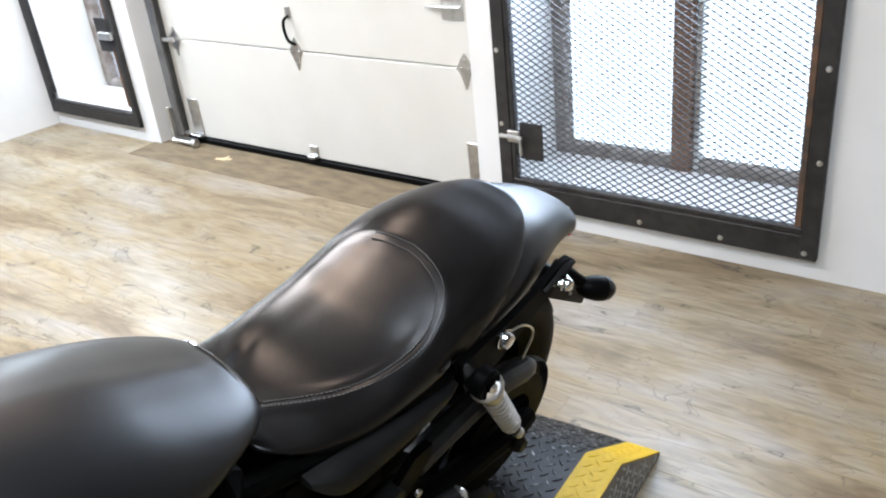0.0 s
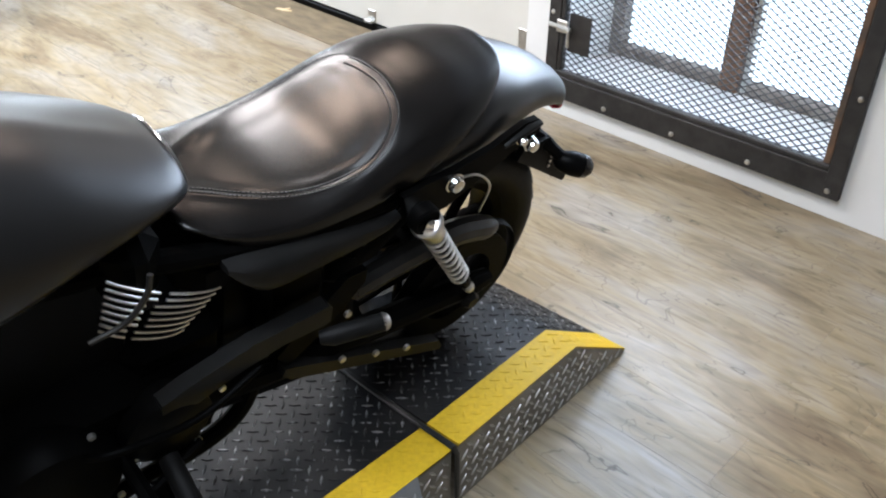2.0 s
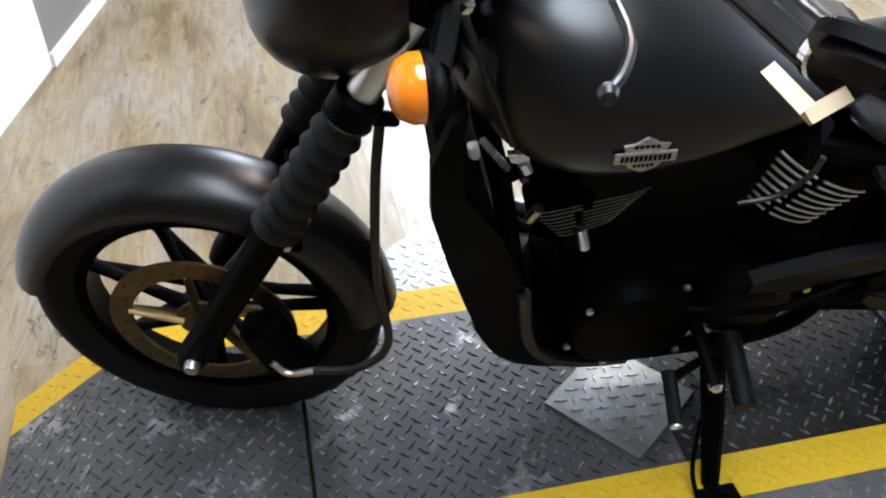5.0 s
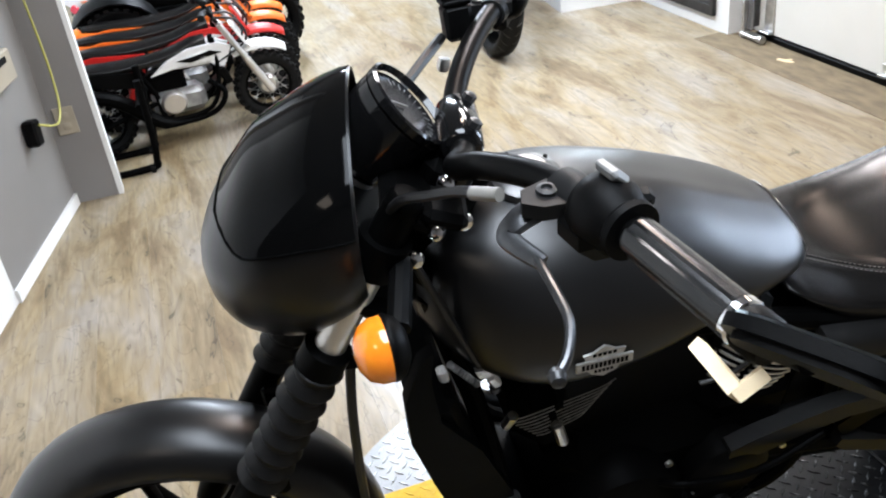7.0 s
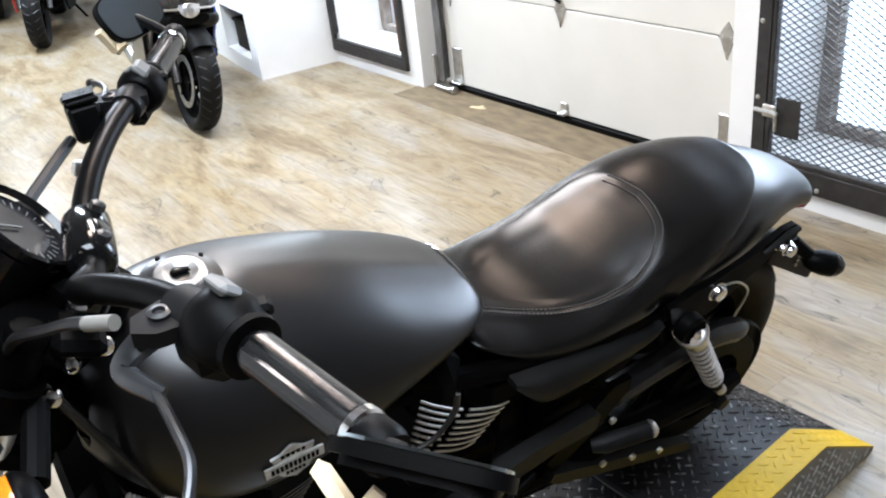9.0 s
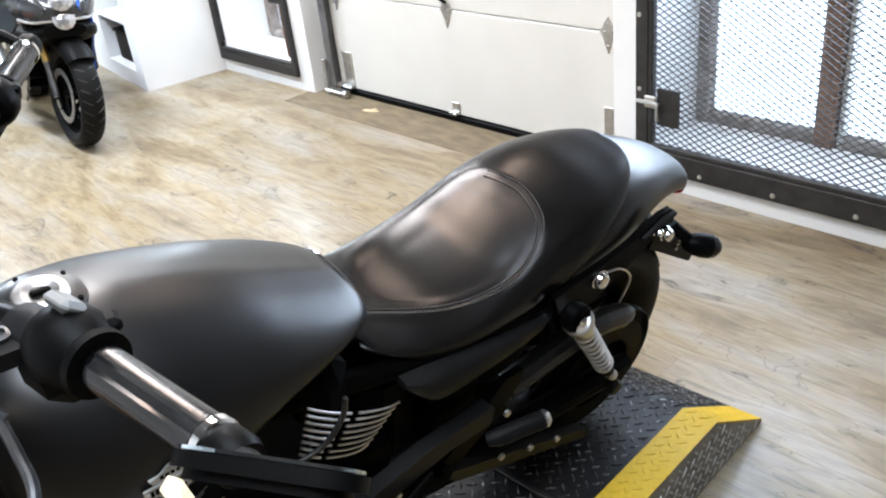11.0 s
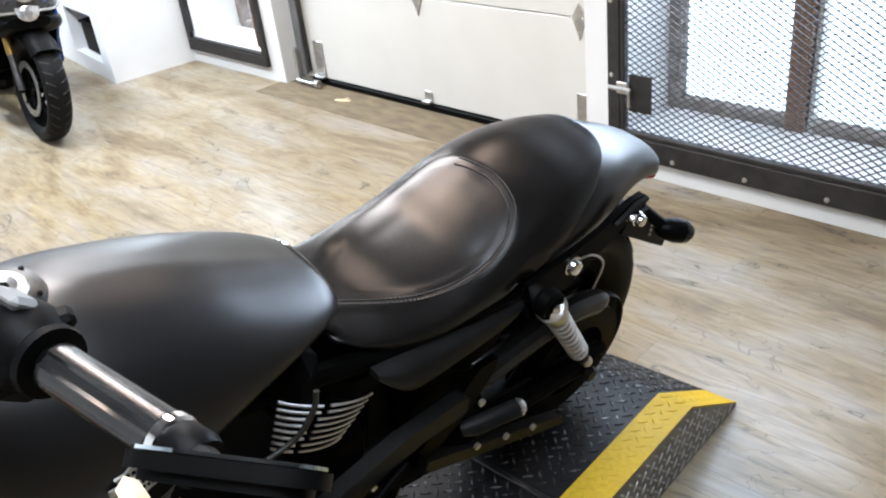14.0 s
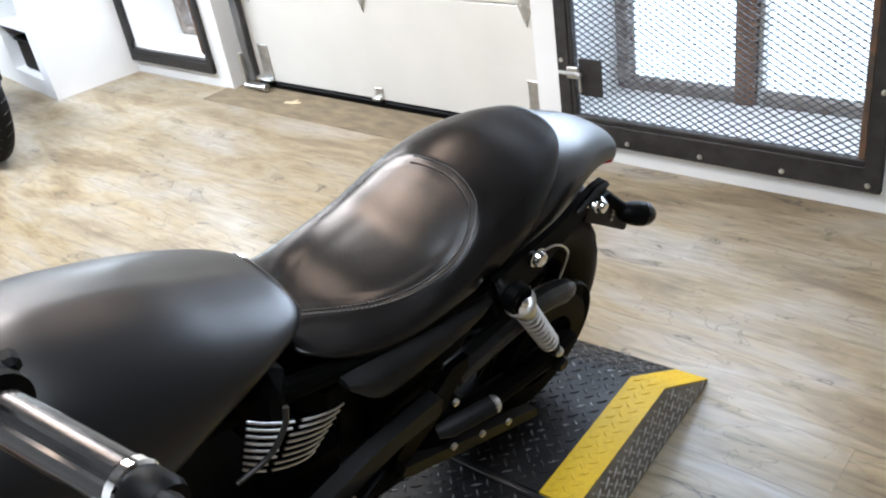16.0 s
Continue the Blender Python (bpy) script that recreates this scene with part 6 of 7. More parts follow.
def knobby(name, m, c, r, w, parent, hub_mat):
    """Knobbly spoked wheel at c, axle along y."""
    mm = m @ Matrix.Translation(c)
    rr = r * 0.70
    hub = Geo(mm).lathe([(0.0, -w * 0.45), (r * 0.22, -w * 0.42), (r * 0.30, -w * 0.2), (r * 0.30, w * 0.2), (r * 0.22, w * 0.42), (0.0, w * 0.45)], (0, 0, 0), (0, 1, 0), 18).part(name, hub_mat, parent, "spoked wheel with knobbly tyre")
    prof = [(rr, -w * 0.38)] + [(rr + (r - rr) * 0.45 + (r - rr) * 0.50 * math.cos(radians(b)), w / 2 * math.sin(radians(b))) for b in range(-105, 106, 21)] + [(rr, w * 0.38)]
    g = Geo(mm).lathe(prof, (0, 0, 0), (0, 1, 0), 40, loop=True)
    n = 26
    for i in range(n):
        for k, b in enumerate((-58, -20, 20, 58)):
            a = 2 * math.pi * (i + (0.5 if k % 2 else 0)) / n
            rad = rr + (r - rr) * 0.45 + (r - rr) * 0.52 * math.cos(radians(b))
            g.box((rad * math.cos(a), w / 2 * math.sin(radians(b)), rad * math.sin(a)), (0.016, w * 0.2, r * 0.11), 0, Matrix.Rotation(-a, 4, (0, 1, 0)))
    g.part("tyre", M_RUBBER, hub, "black knobbly tyre")
    Geo(mm).lathe([(rr - 0.012, -w * 0.3), (rr + 0.004, -w * 0.36), (rr + 0.004, w * 0.36), (rr - 0.012, w * 0.3)], (0, 0, 0), (0, 1, 0), 36, loop=True).part("rim", M_SATINBLK, hub, "black spoked rim")
    g = Geo(mm)
    for i in range(24):
        a = 2 * math.pi * i / 24
        b = a + (0.5 if i % 2 else -0.5)
        g.tube([(r * 0.28 * math.cos(a), w * (0.3 if i % 4 < 2 else -0.3), r * 0.28 * math.sin(a)), ((rr - 0.006) * math.cos(b), 0, (rr - 0.006) * math.sin(b))], 0.0016, 4)
    tagged(g.part("spokes", M_ALU, hub), kind="stuff")
    return hub


def dirt_bike(m, colour, shroud, label, k=1.0):
    """Small off-road bike: origin under the rear axle, ahead along x; k scales it."""
    b = thing("dirt_bike", label, "dirt bike", m, "row of small dirt bikes")
    K = Matrix.Diagonal((k, k, k, 1))
    Kw = K
    wb, rf, rr = 0.80, 0.165, 0.155
    knobby("front_wheel", Kw, Vector((wb, 0, rf)), rf, 0.062, b, M_ALU)
    knobby("rear_wheel", Kw, Vector((0, 0, rr)), rr, 0.075, b, M_SATINBLK)
    K = Matrix.Diagonal((k, k, k * 0.90, 1))
    ax = Vector((-0.42, 0, 0.907))
    A0 = Vector((wb, 0, rf / 0.90))
    for s in (1, -1):
        f0 = A0 + Vector((0, s * 0.062, 0))
        leg = Geo(K).tube([f0 + ax * -0.02, f0 + ax * 0.20], 0.018, 12).part("fork_leg", M_STEELTUBE, b, "silver fork leg")
        Geo(K).tube([f0 + ax * 0.18, f0 + ax * 0.42], 0.0145, 12).part("fork_tube", M_ALU, leg)
        Geo(K).tube([(0.30, s * 0.05, 0.24), (0.0, s * 0.06, rr)], 0.014, 8).part("swingarm", M_SATINBLK, b)
        Geo(K).tube(spline([A0 + ax * 0.42, A0 + ax * 0.46 + Vector((-0.01, s * 0.06, 0.02)), A0 + ax * 0.47 + Vector((-0.03, s * 0.12, 0.05)), A0 + ax * 0.46 + Vector((-0.07, s * 0.24, 0.06))], 5), 0.010, 8).part("handlebar", M_SATINBLK, b)
        Geo(K).tube([A0 + ax * 0.46 + Vector((-0.05, s * 0.15, 0.056)), A0 + ax * 0.46 + Vector((-0.07, s * 0.25, 0.06))], 0.016, 10).part("grip", M_RUBBER, b)
        g = Geo(K)
        o = [(0.60, 0.475), (0.66, 0.445), (0.625, 0.37), (0.59, 0.31), (0.575, 0.36), (0.52, 0.405), (0.40, 0.395), (0.27, 0.375), (0.35, 0.435), (0.46, 0.475)]
        g.plate(o, 0.02, pose(0, s * 0.085, 0, 90, 0, -s * 4))
        sh = g.part("tank_shroud", shroud, b, "angular coloured side shroud")
        Geo(K).plate([(0.56, 0.445), (0.61, 0.425), (0.46, 0.405), (0.40, 0.425)], 0.008, pose(0, s * 0.099, 0, 90, 0, -s * 4)).part("shroud_decal", M_BLKPLAST if shroud is M_WHITEP else M_WHITEP, sh)
        Geo(K).plate([(0.22, 0.42), (0.20, 0.34), (0.08, 0.36), (-0.10, 0.44), (-0.02, 0.45)], 0.012, pose(0, s * 0.075, 0, 90, 0, s * 3)).part("side_panel", M_BLKPLAST if shroud is M_WHITEP else shroud, b)
        Geo(K).tube(spline([(0.58, s * 0.03, 0.50), (0.57, s * 0.06, 0.30), (0.50, s * 0.07, 0.15), (0.30, s * 0.07, 0.14), (0.27, s * 0.06, 0.28), (0.22, s * 0.055, 0.40)], 5), 0.012, 8).part("frame_tube", M_SATINBLK, b)
    seat = Loft([(-0.16, 0.475, 0.46, 0.44, 0.045, 2.5, 3), (0.0, 0.475, 0.45, 0.42, 0.07, 2.5, 3), (0.16, 0.465, 0.44, 0.41, 0.075, 2.5, 3), (0.34, 0.475, 0.45, 0.42, 0.06, 2.4, 3), (0.48, 0.515, 0.48, 0.44, 0.045, 2.2, 3), (0.55, 0.52, 0.49, 0.46, 0.03, 2.2, 3)])
    seat.geo(K, 24, 24).part("seat", M_LEATHER, b, "slim black seat")
    Loft([(0.34, 0.44, 0.42, 0.38, 0.05, 2.3, 3), (0.44, 0.465, 0.42, 0.37, 0.065, 2.3, 3), (0.54, 0.47, 0.42, 0.37, 0.065, 2.3, 3), (0.62, 0.45, 0.42, 0.38, 0.04, 2.3, 3)]).geo(K, 16, 24).part("fuel_tank", shroud, b)
    for nm, rows in (("front_fender", [(0.66, 0.405, 0.030), (0.72, 0.425, 0.044), (0.79, 0.432, 0.050), (0.86, 0.418, 0.044), (0.905, 0.392, 0.030), (0.92, 0.378, 0.010)]), ("rear_fender", [(-0.30, 0.475, 0.03), (-0.22, 0.465, 0.05), (-0.08, 0.445, 0.065), (0.10, 0.43, 0.07)])):
        ring = []
        path = spline([(x, w, z) for x, z, w in rows], 4)
        for p in path:
            x, w, z = p.x, max(p.y, 0.006), p.z
            up = [(x, w * math.cos(b), z - 0.030 + 0.036 * math.sin(b) ** 0.7) for b in np.linspace(math.pi, 0, 9)]
            ring.append(up + [(x, y * 0.93, zz - 0.006) for x, y, zz in up[::-1]])
        Geo(K).rings(ring).part(nm, M_BLKPLAST if nm == "rear_fender" and colour is M_WHITEP else colour, b, "moulded plastic fender")
    Geo(K).plate([(-0.055, -0.07), (0.055, -0.07), (0.075, 0.05), (0.05, 0.075), (-0.05, 0.075), (-0.075, 0.05)], 0.012, Matrix.Translation(A0 + ax * 0.33 + Vector((0.05, 0, 0.0))) @ pose(0, 0, 0, 0, 65, 0) @ pose(0, 0, 0, 0, 0, -90)).part("number_plate", colour, b)
    eng = Geo(K).box((0.37, 0, 0.215), (0.25, 0.15, 0.13), 0.03).part("engine", M_CASTALU, b, "cast aluminium engine with round side cover")
    Geo(K).lathe([(0.0, 0.02), (0.05, 0.018), (0.062, 0.0), (0.062, -0.02)], (0.34, 0.076, 0.22), (0, 1, 0), 24).part("engine_cover", M_STEELTUBE, eng)
    Geo(K).lathe([(0.0, 0.02), (0.05, 0.018), (0.062, 0.0), (0.062, -0.02)], (0.34, -0.076, 0.22), (0, -1, 0), 24).part("engine_cover", M_STEELTUBE, eng)
    for i in range(6):
        Geo(K).box((0.50 + 0.012 * i, 0, 0.235 + 0.008 * i), (0.006, 0.09, 0.09), 0.002, pose(0, 0, 0, 0, 55, 0)).part("cooling_fin", M_GUNMETAL, eng)
    Geo(K).box((0.33, 0, 0.32), (0.18, 0.09, 0.12), 0.02).part("carburettor", M_SATINBLK, eng)
    Geo(K).tube(spline([(0.52, -0.05, 0.29), (0.58, -0.09, 0.22), (0.50, -0.10, 0.13), (0.28, -0.10, 0.13), (0.10, -0.11, 0.30), (-0.16, -0.10, 0.40)], 5), [0.014] * 14 + [0.02, 0.03, 0.034, 0.036, 0.036, 0.036, 0.036, 0.036, 0.036, 0.034, 0.03, 0.02][:12], 10).part("exhaust", M_SATINBLK, b)
    Geo(K).tube([(0.16, 0, 0.22), (0.20, 0, 0.40)], 0.022, 12).part("shock_absorber", M_REDP, b)
    for s in (1, -1):
        Geo(K).tube(spline([A0 + ax * 0.44 + Vector((-0.01, s * 0.05, 0.02)), A0 + ax * 0.40 + Vector((0.07, s * 0.07, 0.03)), A0 + ax * 0.28 + Vector((0.05, s * 0.05, 0.02)), (0.56, s * 0.05, 0.36)], 5), 0.006, 6).part("control_cable", M_CABLE, b)
        Geo(K).box((0.60, s * 0.05, 0.30), (0.04, 0.04, 0.10), 0.008, pose(0, 0, 0, 0, -20, 0)).part("radiator_guard", M_BLKPLAST, b)
    sd = Geo(K).tube([(0.34, 0.08, 0.12), (0.28, 0.20, 0.004)], 0.009, 8).part("side_stand", M_SATINBLK, b)
    return b


def facing(x, y, deg, lean=0):
    """A machine on the floor at x, y, ahead towards deg, leaning left."""
    return pose(x, y, 0, 0, 0, deg) @ pose(0, 0, 0, -lean, 0, 0)


dirt_bike(facing(-3.08, -1.62, 93), M_WHITEP, M_WHITEP, "white kids dirt bike with black seat, first in the row")
dirt_bike(facing(-3.38, -1.58, 92), M_REDP, M_REDP, "red kids dirt bike in the row")
dirt_bike(facing(-3.64, -1.53, 92), M_ORANGEP, M_ORANGEP, "orange kids dirt bike in the row")
dirt_bike(facing(-3.90, -1.50, 92), M_ORANGEP, M_ORANGEP, "orange kids dirt bike beside the quad")
dirt_bike(facing(-5.15, -1.60, 88), M_WHITEP, M_ORANGEP, "orange and white dirt bike further along the row", 1.2)
dirt_bike(facing(-6.55, -1.35, 85), M_GREENP, M_GREENP, "larger green dirt bike at the far end", 1.45)
# black tubular stand beside the white bike
sd = thing("bike_stand", "black tubular steel bike stand", "stand", pose(-2.83, -1.50, 0, 0, 0, 90))
for s in (-0.10, 0.14):
    Geo().tube(spline([(0.10, s, 0.42), (0.10, s, 0.20), (0.09, s, 0.06), (0.05, s, 0.018), (-0.30, s, 0.018)], 5), 0.016, 10).part("side_loop", M_SATINBLK, sd)
Geo().tube([(0.08, -0.10, 0.30), (0.08, 0.14, 0.30)], 0.014, 10).part("cross_tube", M_SATINBLK, sd)
Geo().tube([(-0.30, -0.10, 0.018), (-0.30, 0.14, 0.018)], 0.014, 10).part("cross_tube", M_SATINBLK, sd)
for s in (-0.10, 0.14):
    Geo().tube([(0.055, s, 0.014), (0.075, s, 0.014)], 0.022, 10).part("rubber_foot", M_RUBBER, sd)


def quad(m, colour, label):
    q = thing("quad_bike", label, "quad bike", m)
    for x, r in ((0.0, 0.24), (0.82, 0.23)):
        for s in (1, -1):
            knobby("wheel", Matrix(), Vector((x, s * 0.33, r)), r, 0.20 if x == 0 else 0.17, q, M_SATINBLK)
            w = 0.13
            ring = []
            for i in range(9):
                a = radians(20 + 140 * i / 8)
                ring.append([(x + math.cos(a) * (r + 0.028), s * 0.33 - w + 2 * w * j / 4, r + 0.02 + math.sin(a) * (r + 0.028 - (0.03 if j in (0, 4) else 0))) for j in range(5)] + [(x + math.cos(a) * (r + 0.020), s * 0.33 - w + 2 * w * j / 4, r + 0.02 + math.sin(a) * (r + 0.020 - (0.03 if j in (0, 4) else 0))) for j in range(4, -1, -1)])
            Geo().rings(ring).part("fender", colour, q, "moulded black fender")
            Geo().tube([(x, 0, r), (x, s * 0.25, r)], 0.03, 10).part("axle", M_SATINBLK, q)
    Loft([(-0.15, 0.48, 0.45, 0.38, 0.08, 2.4, 3), (0.15, 0.50, 0.44, 0.34, 0.11, 2.4, 3), (0.45, 0.52, 0.44, 0.32, 0.12, 2.4, 3), (0.75, 0.52, 0.44, 0.34, 0.13, 2.4, 3), (1.0, 0.46, 0.42, 0.34, 0.08, 2.4, 3)]).geo(None, 24, 28).part("body", M_BLKPLAST, q)
    Loft([(-0.12, 0.54, 0.51, 0.47, 0.08, 2.4, 3), (0.15, 0.55, 0.52, 0.48, 0.10, 2.4, 3), (0.40, 0.57, 0.53, 0.49, 0.07, 2.4, 3)]).geo(None, 16, 24).part("seat", M_LEATHER, q)
    Geo().tube(spline([(0.60, -0.30, 0.72), (0.66, -0.14, 0.72), (0.68, 0, 0.66), (0.66, 0.14, 0.72), (0.60, 0.30, 0.72)], 5), 0.011, 8).part("handlebar", M_SATINBLK, q)
    Geo().tube([(0.70, 0, 0.46), (0.67, 0, 0.68)], 0.02, 8).part("steering_post", M_SATINBLK, q)
    Geo().box((0.72, 0.0, 0.62), (0.03, 0.09, 0.14), 0.01, pose(0, 0, 0, 0, -20, 0)).part("front_plate", M_YELLOWP, q, "yellow front plate")
    Geo().lathe([(0.0, 0.006), (0.032, 0.006), (0.032, 0)], (0.95, 0.06, 0.45), (0.9, 0.3, 0.4), 16).part("reflector", M_YELLOWP, q)
    Geo().tube([(1.02, -0.2, 0.36), (1.06, 0, 0.40), (1.02, 0.2, 0.36)], 0.016, 8).part("bumper", M_SATINBLK, q)
    for s in (1, -1):
        Geo().plate([(-0.28, 0.50), (-0.20, 0.44), (0.10, 0.40), (0.22, 0.46), (0.0, 0.50)], 0.012, pose(0, s * 0.13, 0, 90, 0, s * 3)).part("tail_panel", M_WHITEP, q, "white tail panel")
        Geo().plate([(-0.16, 0.475), (-0.06, 0.44), (0.14, 0.43), (0.05, 0.48)], 0.008, pose(0, s * 0.142, 0, 90, 0, s * 3)).part("tail_stripe", M_ORANGEP, q)
        Geo().plate([(0.62, 0.56), (0.80, 0.52), (0.94, 0.42), (0.80, 0.46), (0.62, 0.48)], 0.012, pose(0, s * 0.14, 0, 90, 0, s * -4)).part("front_panel", M_REDP, q, "red front panel")
    Geo().lathe([(0.0, 0.012), (0.022, 0.010), (0.026, 0.0)], (-0.20, -0.14, 0.44), (-0.3, -0.9, 0.1), 16).part("tail_light", M_RED, q)
    Geo().box((0.35, 0, 0.30), (0.4, 0.22, 0.18), 0.04).part("engine", M_SATINBLK, q)
    return q


quad(facing(-4.46, -1.50, 91), M_BLKPLAST, "black kids quad bike with knobbly tyres")


def road_bike(m, paint, side, label, steer=0.0, category="motorcycle"):
    """Sport motorcycle: origin under the rear axle, ahead along x."""
    b = thing("sport_bike", label, category, m)
    wb = 1.38
    af, ar = Vector((wb, 0, 0.30)), Vector((0, 0, 0.31))
    st = Vector((-0.40, 0, 0.916))
    T = Matrix.Translation(af) @ Matrix.Rotation(radians(steer), 4, st) @ Matrix.Translation(-af)
    wheel("front_wheel", af, 0.30, 0.135, 0.222, 5, b, T, -1, 0.155, M_DULLFIN)
    wheel("rear_wheel", ar, 0.31, 0.18, 0.225, 5, b, Matrix(), -1, 0.11, M_ALU)
    for s in (1, -1):
        f0 = af + Vector((0, s * 0.105, 0))
        leg = Geo(T).tube([f0, f0 + st * 0.22], 0.019, 12).part("fork_leg", M_LEVER, b, "silver and gold fork leg")
        Geo(T).tube([f0 + st * 0.20, f0 + st * 0.62], 0.022, 12).part("fork_tube", M_GOLD, leg)
        Geo(T).box(f0 + Vector((-0.09, -s * 0.02, 0.02)), (0.06, 0.05, 0.11), 0.015).part("brake_caliper", M_SATINBLK, leg)
        Geo().plate([(1.26, 0.74), (1.32, 0.66), (1.18, 0.52), (1.10, 0.34), (0.96, 0.20), (0.62, 0.18), (0.50, 0.24), (0.62, 0.40), (0.78, 0.52), (0.92, 0.66), (1.08, 0.76)], 0.014, pose(0, s * 0.250, 0, 90, 0, s * -3)).part("side_fairing", side if s > 0 else paint, b, "glossy side fairing")
        Geo().plate([(1.05, 0.62), (1.16, 0.60), (1.10, 0.56), (1.0, 0.57)], 0.008, pose(0, s * 0.267, 0, 90, 0, s * -3)).part("fairing_decal", M_REDP, b)
        Geo().tube([(1.22, s * 0.14, 0.90), (1.25, s * 0.27, 0.99)], 0.010, 8).part("mirror_stalk", M_SATINBLK, b)
        Geo().box((1.24, s * 0.31, 1.0), (0.05, 0.13, 0.07), 0.02).part("mirror", M_BLKPLAST, b)
        Geo(T).tube([af + st * 0.62 + Vector((-0.02, s * 0.08, 0)), af + st * 0.60 + Vector((-0.08, s * 0.30, -0.01))], 0.015, 10).part("clip_on_bar", M_SATINBLK, b)
        Geo().lathe([(0.0, 0.012), (0.05, 0.008), (0.062, 0.0), (0.06, -0.03)], (1.475, s * 0.0 + 0.0, 0.79 + (0.055 if s > 0 else -0.045)), (0.94, 0, 0.25), 28).part("headlight", M_CLEARLAMP, b, "round stacked headlight")
        Geo().plate([(0.10, 0.80), (-0.02, 0.90), (-0.14, 0.88), (-0.06, 0.80), (0.04, 0.74)], 0.012, pose(1.38, s * 0.125, 0, 90, 0, s * -24)).part("nose_panel", side if s > 0 else paint, b)
    NOSE = Loft([(1.02, 0.93, 0.80, 0.62, 0.235, 2.2, 2.6), (1.18, 0.94, 0.80, 0.64, 0.24, 2.2, 2.6), (1.32, 0.90, 0.80, 0.66, 0.20, 2.2, 2.6), (1.42, 0.85, 0.79, 0.68, 0.135, 2.2, 2.4), (1.48, 0.81, 0.78, 0.71, 0.05, 2.1, 2.2)])
    NOSE.geo(None, 28, 36).part("nose_fairing", paint, b, "glossy nose fairing")
    scr = Loft([(1.06, 1.04, 0.93, 0.91, 0.10, 2.0, 2), (1.18, 1.0, 0.92, 0.90, 0.13, 2.0, 2), (1.32, 0.92, 0.88, 0.86, 0.10, 2.0, 2), (1.38, 0.88, 0.86, 0.85, 0.05, 2.0, 2)])
    scr.geo(None, 16, 24).part("windscreen", M_GLOSSBLK, b, "dark tinted screen")
    ring = []
    for i in range(14):
        a = radians(48 + 92 * i / 13)
        ring.append([(af.x + math.cos(a) * (0.335 - (0.05 if j in (0, 6) else 0.012 if j in (1, 5) else 0)), -0.085 + 0.17 * j / 6, af.z + math.sin(a) * (0.335 - (0.05 if j in (0, 6) else 0.012 if j in (1, 5) else 0))) for j in range(7)] + [(af.x + math.cos(a) * (0.325 - (0.05 if j in (0, 6) else 0.012 if j in (1, 5) else 0)), -0.082 + 0.164 * j / 6, af.z + math.sin(a) * (0.325 - (0.05 if j in (0, 6) else 0.012 if j in (1, 5) else 0))) for j in range(6, -1, -1)])
    Geo(T).rings(ring).part("front_fender", M_BLKPLAST, b, "black front fender")
    Loft([(0.42, 0.78, 0.72, 0.62, 0.10, 2.2, 2.6), (0.58, 0.86, 0.74, 0.60, 0.15, 2.2, 2.6), (0.76, 0.90, 0.76, 0.60, 0.17, 2.2, 2.6), (0.92, 0.88, 0.76, 0.62, 0.14, 2.2, 2.6), (1.0, 0.82, 0.74, 0.66, 0.08, 2.2, 2.4)]).geo(None, 20, 28).part("fuel_tank", paint, b)
    Loft([(-0.42, 0.96, 0.93, 0.90, 0.04, 2.2, 2.6), (-0.25, 0.93, 0.88, 0.82, 0.10, 2.2, 2.6), (0.0, 0.88, 0.82, 0.72, 0.13, 2.2, 2.6), (0.28, 0.80, 0.76, 0.66, 0.13, 2.2, 2.6), (0.46, 0.80, 0.74, 0.64, 0.10, 2.2, 2.6)]).geo(None, 20, 28).part("tail_unit", paint, b)
    Geo().box((0.72, 0, 0.40), (0.52, 0.34, 0.36), 0.06).part("engine", M_SATINBLK, b)
    Geo().box((1.06, 0, 0.52), (0.05, 0.44, 0.34), 0.015).part("radiator", M_SATINBLK, b)
    Loft([(1.10, 0.70, 0.64, 0.56, 0.225, 2.4, 3), (1.25, 0.70, 0.64, 0.57, 0.215, 2.4, 3), (1.38, 0.70, 0.66, 0.60, 0.175, 2.4, 3), (1.46, 0.71, 0.68, 0.64, 0.11, 2.4, 3)]).geo(None, 16, 28).part("nose_underside", M_BLKPLAST, b)
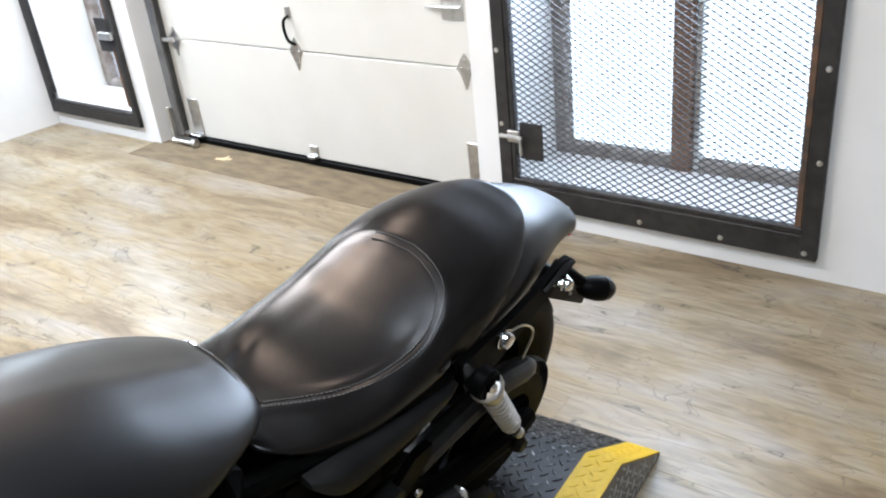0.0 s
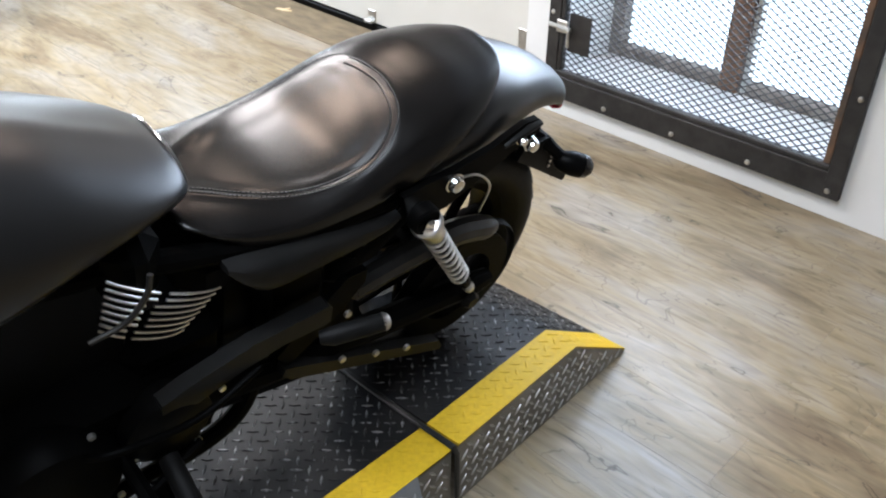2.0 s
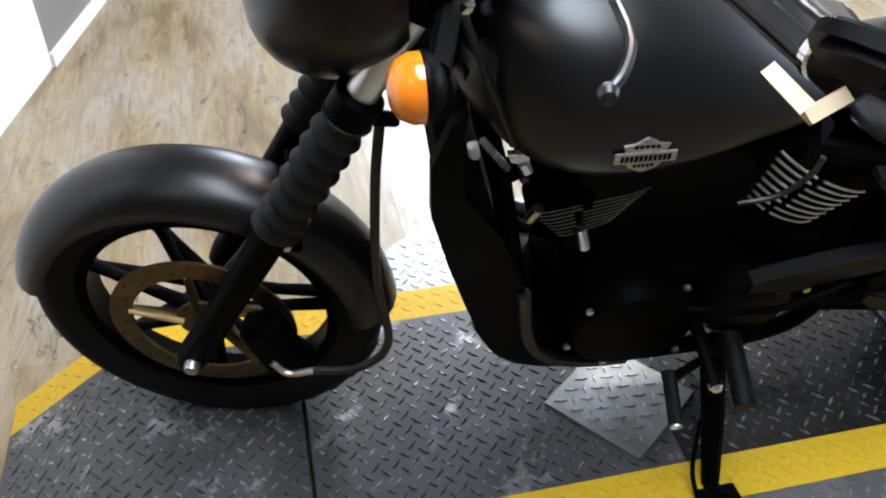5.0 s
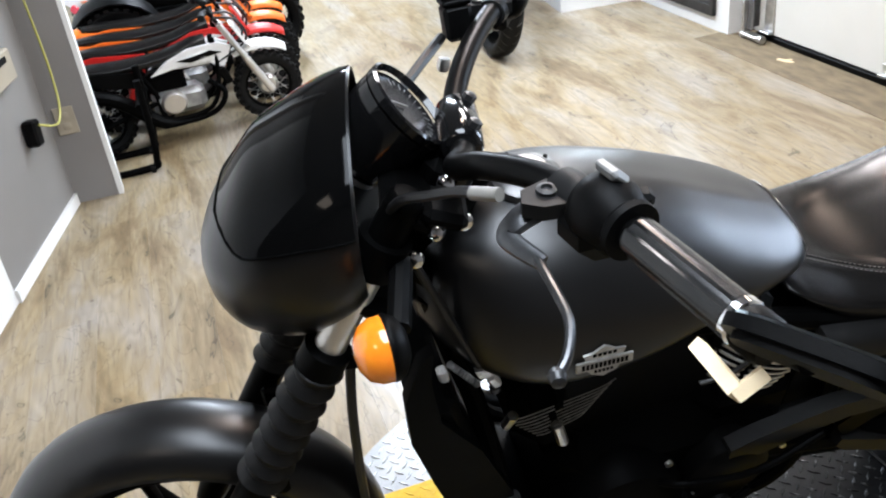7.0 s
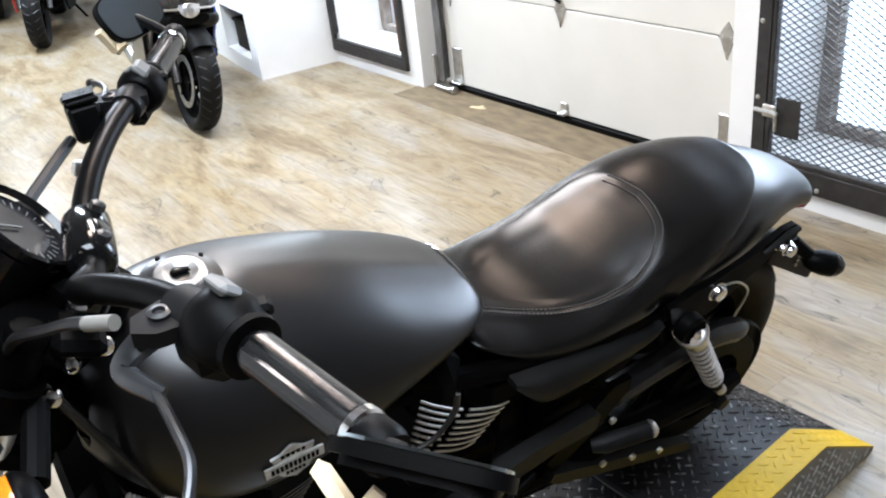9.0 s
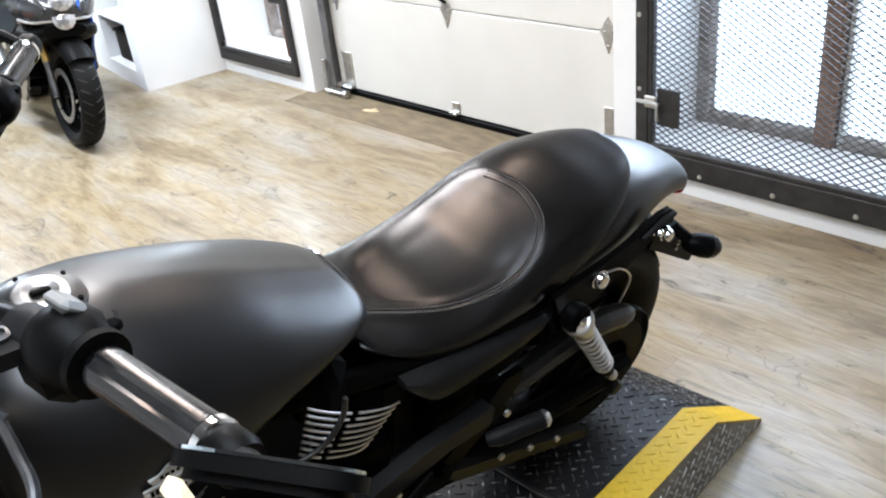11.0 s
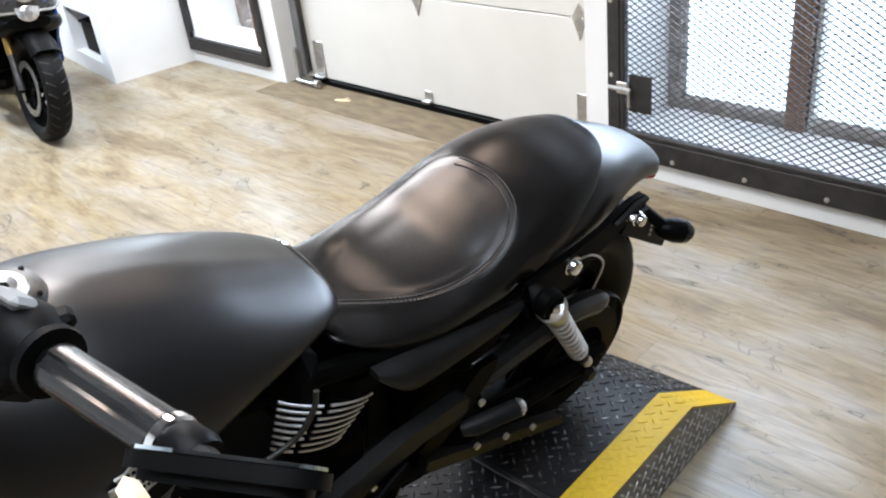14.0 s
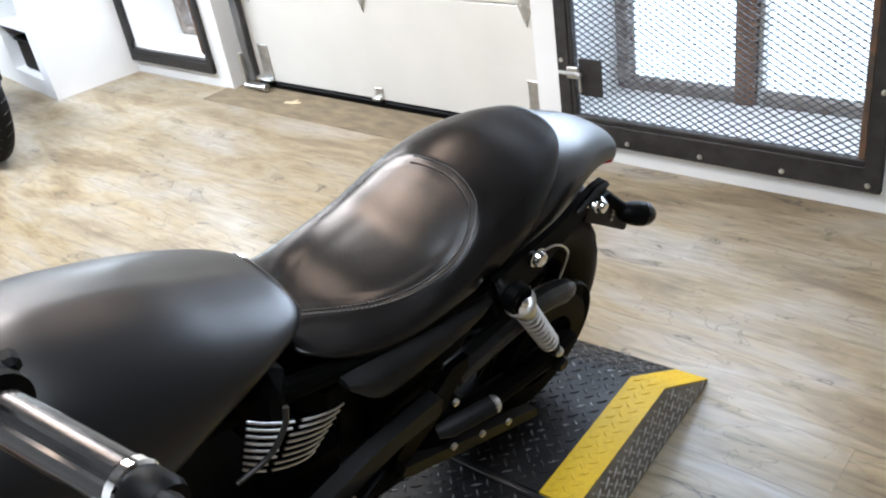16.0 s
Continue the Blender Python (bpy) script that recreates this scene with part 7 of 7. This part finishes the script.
    for s in (1, -1):
        Geo().tube(spline([(1.30, s * 0.205, 0.735), (1.40, s * 0.152, 0.725), (1.475, s * 0.045, 0.735)], 5), 0.007, 8).part("nose_edge_trim", M_ALU, b)
        Geo().plate([(1.30, 0.80), (1.42, 0.775), (1.40, 0.745), (1.31, 0.755)], 0.008, pose(0.02, s * 0.205, 0, 90, 0, s * -4)).part("air_intake", M_BLKPLAST, b)
    for s in (1, -1):
        Geo().tube([(0.46, s * 0.10, 0.42), (0.0, s * 0.12, 0.31)], 0.032, 10).part("swingarm", M_SATINBLK, b)
    Geo().tube(spline([(0.6, -0.14, 0.2), (0.3, -0.18, 0.25), (-0.1, -0.2, 0.40)], 5), [0.03] * 4 + [0.05] * 7, 12).part("exhaust", M_ALU, b)
    Geo().tube([(0.45, 0.15, 0.22), (0.40, 0.30, 0.006)], 0.012, 8).part("side_stand", M_SATINBLK, b)
    return b


M_CLEARLAMP = mat("clear_headlamp", (0.75, 0.76, 0.78), (0.4, 0.4, 0.42), 0.06, 0.7, scale=60)
road_bike(facing(-4.486, 0.671, -10, 6) @ Matrix.Scale(0.88, 4), M_GREYP, M_BLUEP, "black and blue sport motorcycle standing by the wall niche", 7)
road_bike(facing(-7.55, 0.88, -20, 6), M_REDP, M_SATINBLK, "dark red motorcycle at the far end of the room", 0)
road_bike(facing(-9.3, 0.62, -8, 6), M_GLOSSBLK, M_GLOSSBLK, "black motorcycle against the far wall", 0)

# ---- floor planks ----
PW, PL = 0.185, 1.22
plank_mesh = Geo().box((0, 0, -0.006), (PL - 0.0003, PW - 0.0003, 0.012), 0.0003).mesh("plank", M_FLOOR)
flo = thing("floor", "vinyl oak plank floor, streaked beige and grey", "", kind="structure")
rng = random.Random(7)
rest = Geo()
count = 0
row = 0
y = W + 0.15
while y > Y0:
    x = X1 - rng.uniform(0, PL)
    while x > X0 - PL:
        xa, xb = max(x - PL / 2, X0), min(x + PL / 2, X1)
        near = x > -6.4 and y > -2.4 and xb - xa > PL - 0.001
        if near and count < 300:
            ob = new("plank", plank_mesh)
            ob.location = (x, y, 0)
            ob.parent = flo
            count += 1
        elif xb - xa > 0.01:
            rest.box(((xa + xb) / 2, y, -0.006), (xb - xa - 0.0002, PW - 0.0002, 0.012))
        x -= PL
    y -= PW
tagged(rest.part("planks_beyond", M_FLOOR, flo), kind="stuff")
